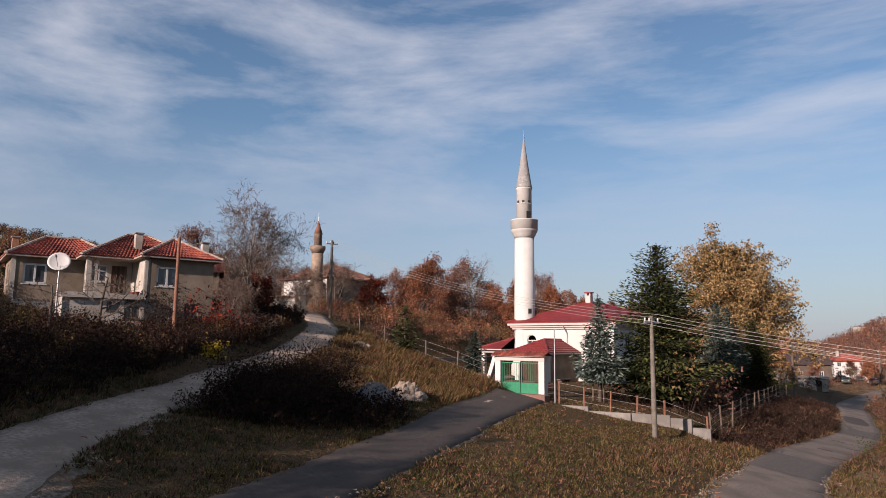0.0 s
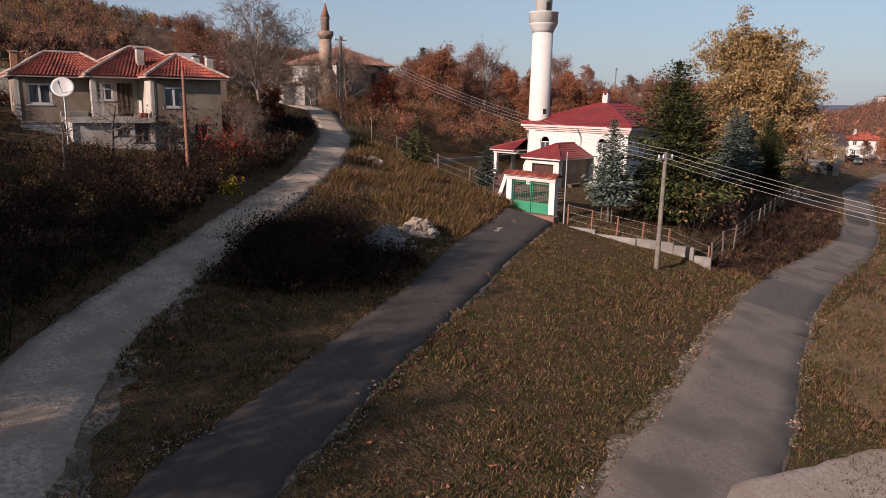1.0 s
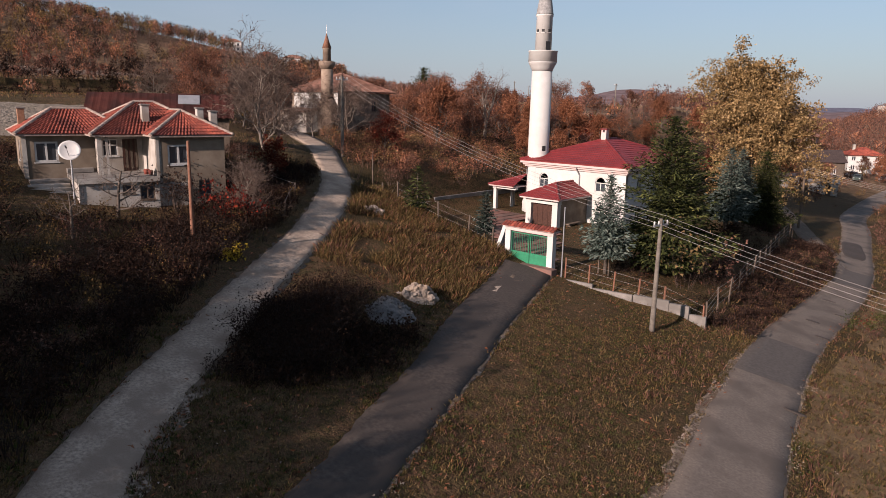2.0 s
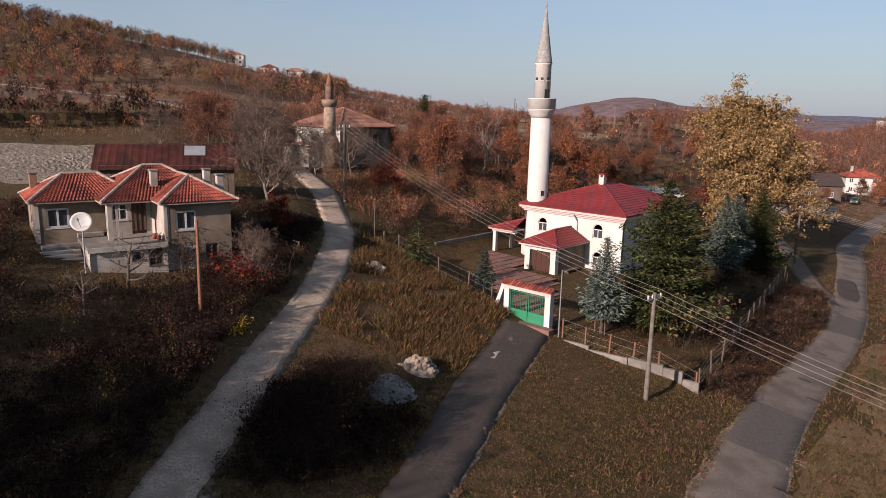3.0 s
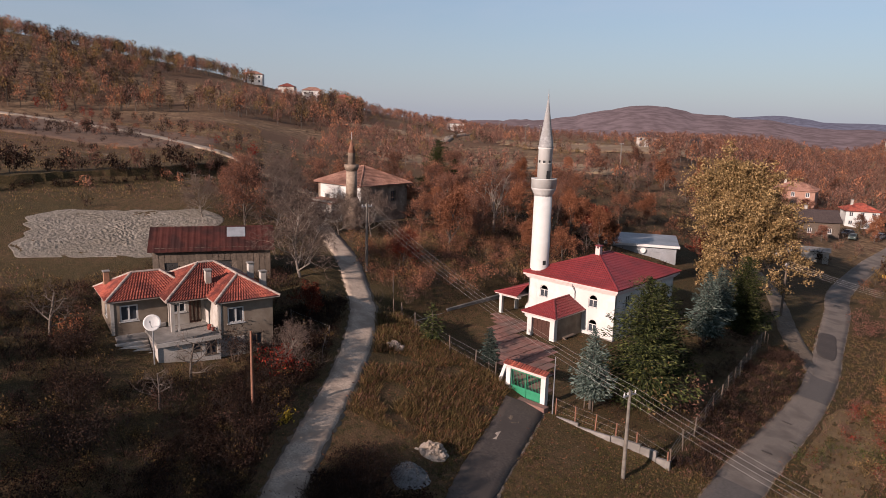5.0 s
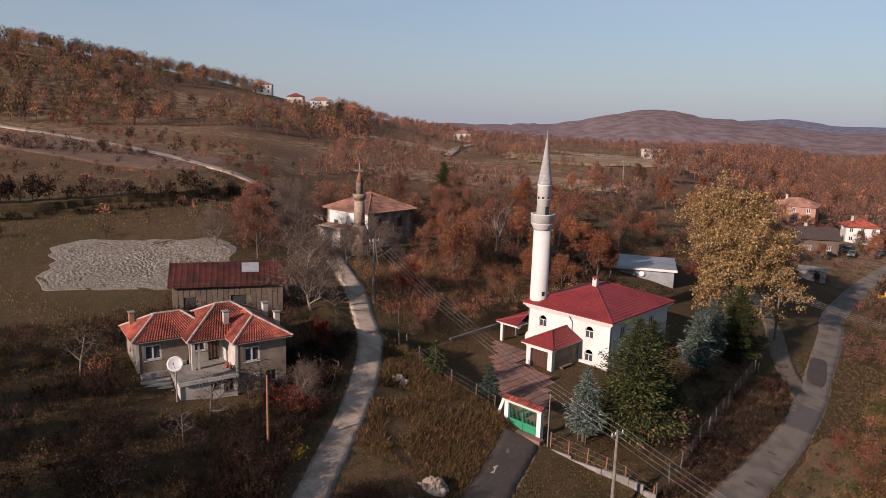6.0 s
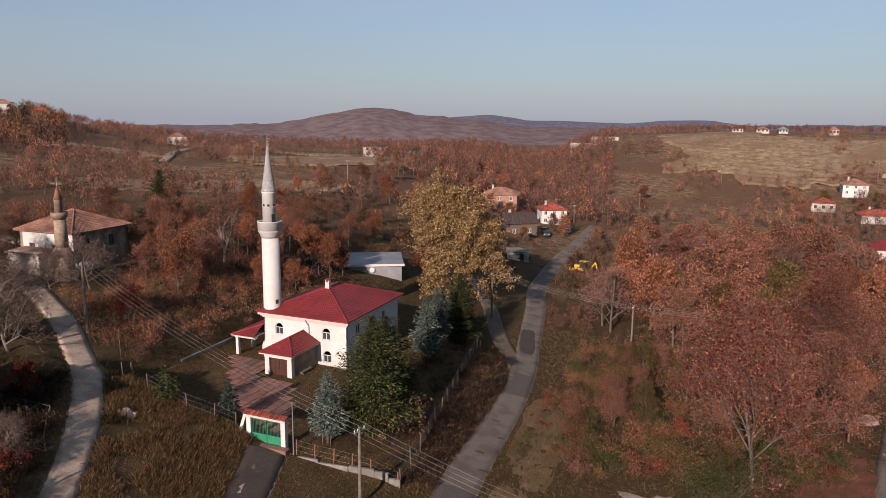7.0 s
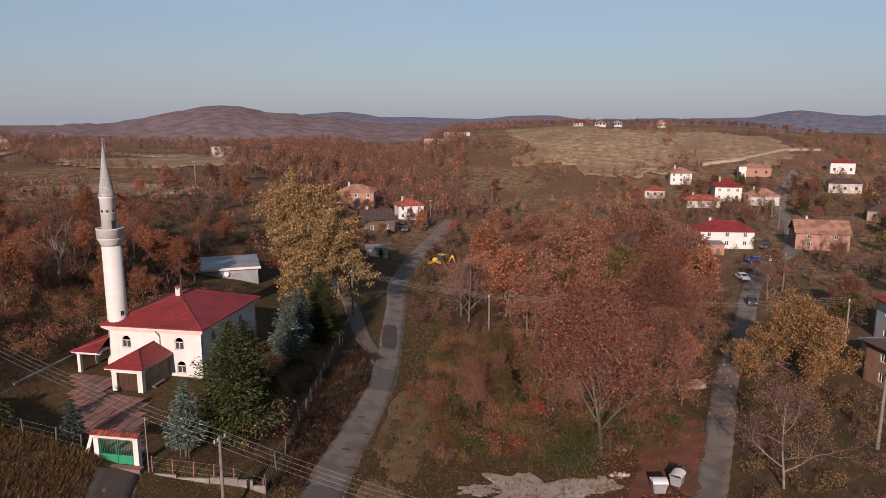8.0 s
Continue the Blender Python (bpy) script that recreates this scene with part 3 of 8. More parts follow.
def ribbon(name, line, material, label, lift=0.03, ragged=0.12, seed=1, cols=4):
    """A road laid on the land, with a crown, ragged edges and a thickness."""
    verts, faces = [], []
    rng = random.Random(seed)
    pts = [np.array(p) for p in line]
    for k, p in enumerate(pts):
        d = pts[min(k + 1, len(pts) - 1)] - pts[max(k - 1, 0)]
        d = d[:2] / (np.hypot(*d[:2]) + 1e-9)
        nx, ny = d[1], -d[0]
        el = max(0.02, p[2] / 2 + ragged * (0.7 * HASH((k * 0.23, seed, 0)) + 0.5 * HASH((k * 0.71, seed, 4)) + 0.08 * rng.uniform(-1, 1)))
        er = max(0.02, p[2] / 2 + ragged * (0.7 * HASH((k * 0.23, seed + 9, 0)) + 0.5 * HASH((k * 0.71, seed + 9, 4)) + 0.08 * rng.uniform(-1, 1)))
        row = [-el, *[(-el + (el + er) * (c + 1) / (cols + 1)) for c in range(cols)], er]
        for i, s in enumerate(row):
            x, y = p[0] + nx * s, p[1] + ny * s
            z = ground(x, y) + lift + 0.02 * math.cos(s / max(el, er) * 1.5)
            verts.append((x, y, z))
        for s in (-el - 0.05, er + 0.05):
            x, y = p[0] + nx * s, p[1] + ny * s
            verts.append((x, y, ground(x, y) - 0.3))
    m = cols + 4
    for k in range(len(pts) - 1):
        a, b = k * m, (k + 1) * m
        for i in range(cols + 1):
            faces.append((a + i, a + i + 1, b + i + 1, b + i))
        faces.append((a + m - 2, a, b, b + m - 2))
        faces.append((a + cols + 1, a + m - 1, b + m - 1, b + cols + 1))
    ob = new(name, raw_mesh(name, verts, faces, material, True))
    return tagged(ob, label, "road", kind="structure")


def drape(name, cx, cy, rx, ry, turn, material, label, lift=0.05, seed=3, rough=0.25, square=2.0, rings=14, seg=56, furrow=0.0, category="ground", steps=0.0):
    """A patch of other ground laid on the land, with an uneven rim."""
    verts, faces = [], []
    c, s = math.cos(radians(turn)), math.sin(radians(turn))
    for j in range(rings + 1):
        for k in range(seg):
            a = 2 * math.pi * k / seg
            sup = (abs(math.cos(a)) ** square + abs(math.sin(a)) ** square) ** (-1 / square)
            f = j / rings * (1 + rough * HASH((math.cos(a) * 1.7, math.sin(a) * 1.7, seed)) + rough * 0.5 * HASH((math.cos(a) * 6, math.sin(a) * 6, seed)))
            lx, ly = rx * f * sup * math.cos(a), ry * f * sup * math.sin(a)
            x, y = cx + c * lx - s * ly, cy + s * lx + c * ly
            z = ground(x, y) + (lift if j < rings else -0.12)
            if steps:
                z += steps * (((y + 0.25 * x + 2.5 * HASH((x * 0.05, y * 0.05, 2))) / 8.0) % 1.0)
            if furrow and j < rings:
                z += furrow * max(0.0, HASH((x * 3.4, y * 3.4, 5)) + 0.7 * HASH((x * 7.0, y * 7.0, 5)) + 0.1) * (1 - (j / rings) ** 8)
            elif abs(x) < 90 and -70 < y < 130 and j < rings:
                z += bumpy(x, y) * smooth(0.2, 2.0, off_road(x, y))
            verts.append((x, y, z))
    for j in range(rings):
        for k in range(seg):
            a, b = j * seg + k, j * seg + (k + 1) % seg
            faces.append((a, b, b + seg, a + seg))
    ob = new(name, raw_mesh(name, verts, faces, material, True))
    return tagged(ob, label, category, kind="structure")


terrain()


def edge_of(line, side, wide):
    """The line that runs along one edge of a road: side 1 is its right, -1 its left."""
    out = []
    for k, p in enumerate(line):
        d = line[min(k + 1, len(line) - 1)][:2] - line[max(k - 1, 0)][:2]
        d = d / (np.hypot(*d) + 1e-9)
        out.append(np.array((p[0] + d[1] * side * p[2] / 2, p[1] - d[0] * side * p[2] / 2, wide)))
    return out


def fine(rows):
    return spline(rows[::3] + [rows[-1]], 0.35)


ribbon("verge", fine(edge_of([p for p in ROAD_LINE if p[1] < -2], -1, 0.9)), VERGE, "pale broken gravel verge along the asphalt road", -0.006, 0.45, 11)
ribbon("verge", fine(edge_of([p for p in ROAD_LINE if p[1] > -3], -1, 0.3)), VERGE, "thin gravel edge of the asphalt road", -0.008, 0.2, 16)
ribbon("verge", fine(edge_of(ROAD_LINE, 1, 0.22)), VERGE, "thin pale gravel edge of the asphalt road", -0.008, 0.2, 17)
ribbon("verge", fine(edge_of(DRIVE_LINE, 1, 0.26)), VERGE, "broken pale stone edge of the drive", -0.006, 0.22, 12)
ribbon("verge", fine([np.array((p[0], p[1], p[2] + 0.5)) for p in LANE_LINE]), DIRT, "dusty verge of the gravel lane", -0.008, 0.3, 13)
ribbon("verge", fine(edge_of([p for p in LANE_LINE if p[0] > 4], 1, 1.3)), VERGE, "loose gravel and dust spilling off the lane", -0.014, 0.5, 18)
ribbon("road_patch", [(p[0], p[1], p[2] - 0.08) for p in ROAD_LINE if -3.5 < p[1] < 4.5], PATCH2, "darker resurfaced stretch of the road", 0.05, 0.03, 14)
ribbon("road_patch", [(p[0], p[1], p[2] - 0.08) for p in ROAD_LINE if 27 < p[1] < 36], PATCH2, "darker resurfaced stretch of the road", 0.05, 0.03, 15)
ribbon("road", fine(ROAD_LINE), ASPHALT, "narrow patched asphalt village road with broken edges", 0.035, 0.16, 1)
ribbon("road", fine(LANE_LINE), LANE, "pale worn gravel lane climbing past the house", 0.03, 0.2, 2)
ribbon("road", fine(DRIVE_LINE), PATCH, "dark asphalt drive leading to the green gate", 0.045, 0.25, 3)
ribbon("road", TRACK_LINE, DIRT, "dirt side track branching off the road", 0.02, 0.3, 4)
ribbon("road", fine(VALLEY_LINE), ASPHALT, "grey lane through the lower village", 0.03, 0.18, 5)
ribbon("road", HILL_LINE, TRACKDIRT, "pale dirt track crossing the hillside fields", 0.3, 0.4, 6)
drape("gravel_apron", 25.2, -21.0, 3.9, 8.2, -14, GRAVEL, "pale gravel lay-by beside the asphalt road", 0.05, 5, 0.14, 2.6, 24, 70)
drape("ploughed_field", -48.2, -11.4, 10.0, 8.4, 61, FIELD, "pale ploughed field of clay clods on the terrace", 0.03, 7, 0.14, 5.0, 80, 190, 0.22, "field")
drape("leaf_litter", 44.6, 21, 3.0, 12, -9, DRYRED, "carpet of fallen red leaves under the tree", 0.05, 9, 0.75, 2.0, 14, 90)
drape("bare_patch", 5.6, -12.4, 0.7, 0.5, 20, GRAVEL, "worn stony patch in the drive", 0.06, 51, 0.5, 2.0, 4, 24)
drape("bare_patch", 2.9, -6.6, 1.5, 0.5, 100, GRAVEL, "worn stony patch in the drive", 0.062, 52, 0.6, 2.0, 4, 24)
drape("bare_patch", 1.9, -4.2, 0.9, 0.4, 140, DIRT, "earth washed over the drive", 0.064, 53, 0.6, 2.0, 4, 24)
drape("bare_patch", 33, 11.0, 5.6, 3.0, 10, GRAVEL, "bare pale sandy patch in the turf", 0.03, 11, 0.75)
drape("bare_patch", 27.5, 9.0, 1.6, 0.9, 30, GRAVEL, "bare pale sandy patch in the turf", 0.03, 12, 0.8)
drape("bare_patch", 38.5, 13.4, 1.5, 0.8, 60, GRAVEL, "bare pale sandy patch in the turf", 0.03, 13, 0.8)
drape("road_patch", 9.4, 49.5, 1.3, 7.5, 14, PATCH, "long dark repair strip in the asphalt road", 0.075, 31, 0.1, 4.0, 6, 40, category="road")
drape("verge_grass", 21.6, -3.0, 3.0, 11, 11, GOLDGRASS, "golden dry grass strip beside the road", 0.015, 41, 0.25, 2.5)
drape("verge_grass", 19.4, 20, 2.9, 13, 4, GOLDGRASS, "golden dry grass strip along the road bank", 0.015, 43, 0.3, 2.5)
# terraced meadows on the far slopes
drape("meadow", 50, 346, 37, 52, -4, STRAW, "terraced straw-coloured meadow on the far slope", 0.5, 33, 0.45, 3.0, 70, 100, steps=0.9)
drape("meadow", 121, 348, 27, 36, -12, STRAW, "grazed pale meadow on the far slope", 0.5, 34, 0.5, 3.0, 40, 80, steps=0.35)
drape("meadow", -105, 200, 46, 26, 35, STRAW, "dry straw-coloured meadow beyond the wood", 0.4, 35, 0.5, 3.0, 40, 60, steps=0.6)
drape("meadow", 28, 395, 34, 26, 0, STRAW, "pale meadow below a ridge-top wall", 0.6, 36, 0.5, 3.0, 24, 60)
drape("meadow", -150, 20, 46, 16, 8, HEATH, "dry hillside meadow with rows of bushes", 0.3, 37, 0.15, 3.0, 24, 60)
drape("meadow", -95, 105, 40, 11, 32, STRAW, "strip of dry meadow behind the old mosque", 0.3, 38, 0.2, 3.0, 20, 60)

TRACK_WEST = spline([(-242, 274, 3), (-214, 238, 3), (-188, 202, 3), (-173, 178, 3), (-155, 155, 3), (-146, 143, 2.5)])
ribbon("road", TRACK_WEST, TRACKDIRT, "pale dirt track forking through the western fields", 0.5, 0.5, 8)
drape("meadow", -188, 276, 58, 15, -22, STRAW, "long strip of dry meadow below the western wood", 0.3, 39, 0.2, 3.0, 20, 70, steps=0.4)
drape("meadow", -185, 158, 26, 10, 20, STRAW, "pale strip of dry meadow on the western slope", 0.3, 40, 0.25, 3.0, 16, 60)
TRACK_EAST = spline([(98, 307, 2.5), (106, 311, 2.5), (116, 316, 2.5), (130, 327, 2.5), (146, 342, 2.5), (165, 352, 2.5)])
ribbon("road", TRACK_EAST, TRACKDIRT, "pale dirt track climbing the far meadow", 1.1, 0.5, 7)


def far_hill(name, label, yaw0, yaw1, dist, lo, crest, c, seed):
    """A far wooded ridge: a long bank whose crest rises and falls."""
    n, rows = 90, 10
    verts, faces = [], []
    for j in range(rows + 1):
        for k in range(n + 1):
            f = k / n
            yaw = radians(yaw0 + (yaw1 - yaw0) * f)
            v = j / rows
            d = dist * (1 + 0.45 * v)
            h = lo + (crest(f) + dist * 0.004 * HASH((f * 22, seed, 0)) + dist * 0.0018 * HASH((f * 70, seed, 1)) - lo) * math.sin(v * math.pi / 2) ** 0.8
            verts.append((33 - math.sin(yaw) * d, -45 + math.cos(yaw) * d, h))
    for j in range(rows):
        for k in range(n):
            a = j * (n + 1) + k
            faces.append((a, a + 1, a + n + 2, a + n + 1))
    m = bpy.data.materials.new(name)
    m.use_nodes = True
    nn, ll = m.node_tree.nodes, m.node_tree.links
    b = nn["Principled BSDF"]
    t = nn.new("ShaderNodeTexNoise")
    t.inputs["Scale"].default_value, t.inputs["Detail"].default_value = 0.035, 10
    g = nn.new("ShaderNodeNewGeometry")
    ll.new(g.outputs["Position"], t.inputs["Vector"])
    r = nn.new("ShaderNodeValToRGB")
    r.color_ramp.elements[0].position, r.color_ramp.elements[1].position = 0.4, 0.62
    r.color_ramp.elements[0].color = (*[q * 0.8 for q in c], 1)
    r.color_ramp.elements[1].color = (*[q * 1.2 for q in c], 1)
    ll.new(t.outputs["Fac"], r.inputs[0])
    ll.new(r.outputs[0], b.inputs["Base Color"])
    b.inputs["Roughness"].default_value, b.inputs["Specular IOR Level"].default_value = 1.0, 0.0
    # haze is put in as a faint glow of the hill's own colour
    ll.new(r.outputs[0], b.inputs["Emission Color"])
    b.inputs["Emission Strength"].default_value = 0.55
    ob = new(name, raw_mesh(name, verts, faces, m, True))
    return tagged(ob, label, "hills", kind="structure")


def hump(f, c, w, h):
    return h * math.exp(-(((f - c) / w) ** 2))


# both base colours are greyed to carry the haze of distance
far_hill("backdrop_hill", "broad wooded hill in the distance, brown with haze in its colour", 46, 4, 1500, -40, lambda f: 5 + hump(f, 0.445, 0.12, 50) + hump(f, 0.38, 0.2, 8) + hump(f, 0.63, 0.08, 20) + hump(f, 0.9, 0.15, 6), (0.082, 0.061, 0.062), 2)
far_hill("backdrop_mountains", "mountain chain on the horizon, blue-grey from haze in its colour", 32, -40, 2700, -60, lambda f: 14 + hump(f, 0.18, 0.05, 42) + hump(f, 0.28, 0.05, 16) + hump(f, 0.4, 0.045, 26) + hump(f, 0.56, 0.06, 12) + hump(f, 0.67, 0.03, 34) + hump(f, 0.71, 0.07, 22) + hump(f, 0.8, 0.05, 10), (0.072, 0.071, 0.09), 5)

for px_, py_, pl_, pw_ in ((16.5, 8.0, 0.55, 0.22), (15.1, 11.2, 0.6, 0.25), (15.8, 15.4, 0.5, 0.2), (14.2, 19.0, 0.6, 0.22), (18.8, -6.0, 0.7, 0.2)):
    drape("road_patch", px_, py_, pl_, pw_, 8, PATCH, "small dark repair in the asphalt", 0.075, int(px_ * 9), 0.3, 2.5, 3, 20, category="road")

# ---- the mosque ----
def at_base(base):
    return Matrix.Translation(-Vector(base))


def mosque():
    base = (-8.2, 24.8, -0.5)
    T = at_base(base)
    th = thing("mosque", "cream-rendered village mosque with a red hipped metal roof", "mosque", at=base)
    x0, x1, y0, y1, zt = -13.55, -2.85, 18.3, 31.3, 4.95
    L, D = x1 - x0, y1 - y0
    front = [(1.5, 2.55, 3.25, 4.6), (7.65, 8.7, 3.35, 4.7), (7.75, 8.8, 0.75, 2.1), (4.4, 5.6, 0.4, 2.5)]
    part("wall", wall_with_holes(L, 0, zt + 0.5, 0.35, front, m=T @ pose(x0, y0, -0.5)), WHITEWASH, th)
    side = [(2.2 + 3.2 * k, 3.2 + 3.2 * k, z, z + 1.35) for k in range(3) for z in (0.75, 3.35)]
    part("wall", wall_with_holes(D, 0, zt + 0.5, 0.35, side, m=T @ pose(x1, y0 + 0.002, -0.5, 0, 0, 90)), WHITEWASH, th)
    part("wall", wall_with_holes(D, 0, zt + 0.5, 0.35, [], m=T @ pose(x0, y1, -0.5, 0, 0, -90)), WHITEWASH, th)
    part("wall", wall_with_holes(L, 0, zt + 0.5, 0.35, [], m=T @ pose(x1, y1 + 0.002, -0.5, 0, 0, 180)), WHITEWASH, th)
    for xa, xb, za, zb in front[:3]:
        window(th, xa, xb, za, zb - 0.5, 0.08, T @ pose(x0, y0, -0.5), arch=True)
        # round-headed infill of the opening's corners
        r, c = (xb - xa) / 2, (xa + xb) / 2
        bm = bmesh.new()
        for sgn in (-1, 1):
            ring = [Vector((c + sgn * r * math.cos(math.pi / 2 * k / 6), 0, zb - 0.5 + r * math.sin(math.pi / 2 * k / 6))) for k in range(7)]
            pts = [Vector((c + sgn * r, 0, zb + 0.03))] + ring
            f = bm.faces.new([bm.verts.new(T @ pose(x0, y0 + 0.004, -0.5) @ p) for p in (pts if sgn < 0 else reversed(pts))])
        bmesh.ops.recalc_face_normals(bm, faces=bm.faces[:])
        ext = bmesh.ops.extrude_face_region(bm, geom=bm.faces[:])
        bmesh.ops.translate(bm, vec=(0, 0.3, 0), verts=[v for v in ext["geom"] if isinstance(v, bmesh.types.BMVert)])
        part("arch_spandrel", bm, WHITEWASH, th)
    for xa, xb, za, zb in side:
        window(th, xa, xb, za, zb, 0.08, T @ pose(x1, y0, -0.5, 0, 0, 90))
    # cornice and fascia
    bm = bmesh.new()
    for k, (o, za, zb) in enumerate(((0.16, 4.62, 4.80), (0.32, 4.80, 4.98), (0.5, 4.98, 5.24))):
        box(x0 - o, x1 + o, y0 - o, y1 + o, za, zb, bm, m=T)
    part("cornice", bm, PINK, th, "pink-painted stepped cornice")
    for k in range(2):
        part("plinth", box(x0 - 0.05, x1 + 0.05, y0 - 0.05, y0 - 0.002, -0.5, -0.1, m=T) if k == 0 else box(x1 + 0.002, x1 + 0.05, y0 - 0.05, y1, -0.5, -0.1, m=T), CONCRETE, th)
    # roof: courses of pressed metal tile, wide and low
    roof = hip_roof(th, -5.9, 5.9, -7.05, 7.05, 5.8, 2.1, REDTILE, name="roof", cap=REDTILE, pitch=0.26, course=0.42, lift=0.05, wave=0.012)
    # chimney on the ridge end
    ch = part("chimney", box(-0.28, 0.28, -1.5, -0.94, 7.5, 8.55, bevel=0.02), PINK, th)
    for sx in (-0.2, 0.2):
        part("chimney_pier", box(sx - 0.07, sx + 0.07, -1.45, -1.0, 8.55, 8.8), PINK, ch)
    part("chimney_cap", box(-0.36, 0.36, -1.58, -0.86, 8.8, 8.9, bevel=0.02), REDTILE, ch)
    # gutter pipe on the front
    bm = rod(T @ Vector((-7.55, 18.22, -0.4)), T @ Vector((-7.55, 18.22, 4.2)), 0.05)
    rod(T @ Vector((-7.55, 18.22, 4.2)), T @ Vector((-7.75, 17.95, 4.75)), 0.05, bm=bm)
    rod(T @ Vector((-7.75, 17.95, 4.75)), T @ Vector((-7.75, 17.85, 5.2)), 0.05, bm=bm)
    part("downpipe", bm, STEEL, th)
    # front porch
    pw = part("porch", box(-10.1, -6.1, 12.4, 18.3, -0.5, -0.18, m=T, bevel=0.03), CONCRETE, th)
    for st, (ya, z) in enumerate(((12.1, -0.32), (11.8, -0.42))):
        part("step", box(-10.0, -6.3, ya, 12.4, -0.6, z, m=T), CONCRETE, pw)
    for cx, cw in ((-9.65, 0.28), (-6.85, 0.28)):
        part("pillar", box(cx - cw, cx + cw, 13.25, 13.8, -0.18, 2.3, m=T, bevel=0.015), WHITEWASH, pw)
    part("porch_wall", box(-6.85, -6.6, 13.8, 18.3, -0.18, 2.3, m=T), BEIGE, pw, "beige porch side wall in shade")
    part("porch_wall", box(-9.9, -9.65, 13.8, 18.3, -0.18, 2.3, m=T), WHITEWASH, pw)
    part("lintel", box(-9.95, -6.55, 13.22, 13.85, 1.95, 2.38, m=T), WHITEWASH, pw)
    dr = part("porch_door", box(-9.37, -7.13, 13.6, 13.68, -0.18, 1.95, m=T), DARKWOOD, pw, "dark brown panelled double door")
    for k in range(4):
        part("door_panel", box(-9.3 + 0.55 * k, -8.85 + 0.55 * k, 13.57, 13.6, 0.0, 1.8, m=T, bevel=0.01), DARKWOOD, dr)
    px0, px1, py0, py1, pz = -10.35, -6.15, 12.75, 18.28, 2.48
    pr = part("porch_roof", box(px0 + 0.03, px1 - 0.03, py0 + 0.03, py1, pz - 0.14, pz - 0.02, m=T), PINK, pw)
    a, b, c, d = (T @ Vector(p) for p in ((px0, py0, pz), (px1, py0, pz), (px1, py1, pz), (px0, py1, pz)))
    r0, r1 = T @ Vector(((px0 + px1) / 2, 15.4, 3.62)), T @ Vector(((px0 + px1) / 2, py1, 3.62))
    for s in ((a, b, r0, r0), (b, c, r1, r0), (d, a, r0, r1)):
        v, f = tile_slope(*s, pitch=0.26, course=0.42, lift=0.05, wave=0.012)
        part("roof_slope", raw_mesh("roof_slope", v, f, REDTILE), None, pr)
    for p, q in ((a, r0), (b, r0), (r0, r1)):
        cap_run(pr, p, q, material=REDTILE)
    part("bench", box(-6.5, -6.1, 14.6, 16.6, 0.1, 0.2, box(-6.5, -6.1, 14.8, 14.95, -0.2, 0.1, box(-6.5, -6.1, 16.2, 16.35, -0.2, 0.1, m=T), m=T), m=T), WOOD, pw)
    # lean-to arcade on the west side
    ar = part("arcade", box(-16.6, -13.56, 16.4, 25.5, -0.6, -0.2, m=T), CONCRETE, th)
    for py in (16.75, 19.6, 22.4, 25.2):
        part("pillar", box(-16.3, -15.95, py - 0.18, py + 0.18, -0.2, 2.35, m=T, bevel=0.015), WHITEWASH, ar)
    part("beam", box(-16.35, -15.9, 16.5, 25.4, 2.35, 2.6, m=T), WHITEWASH, ar)
    part("beam", box(-15.9, -13.56, 16.55, 16.95, 2.35, 2.6, m=T), WHITEWASH, ar)
    e = [T @ Vector(p) for p in ((-16.65, 16.1, 2.72), (-13.5, 16.1, 2.74), (-13.5, 25.8, 3.75), (-16.65, 25.8, 2.72))]
    h0, h1 = T @ Vector((-13.56, 18.25, 3.75)), T @ Vector((-13.56, 25.8, 3.75))
    lr = part("arcade_roof", box(-16.6, -13.57, 16.15, 25.75, 2.6, 2.7, m=T), PINK, ar)
    for s in ((e[3], e[0], h0, h1), (e[0], e[1], h0, h0)):
        v, f = tile_slope(*s, pitch=0.26, course=0.42, lift=0.05, wave=0.012)
        part("roof_slope", raw_mesh("roof_slope", v, f, REDTILE), None, lr)
    cap_run(lr, e[0], h0, material=REDTILE)
    part("doorway", box(-14.9, -13.9, 25.2, 25.3, -0.2, 2.0, m=T), DARKWOOD, ar)
    return th


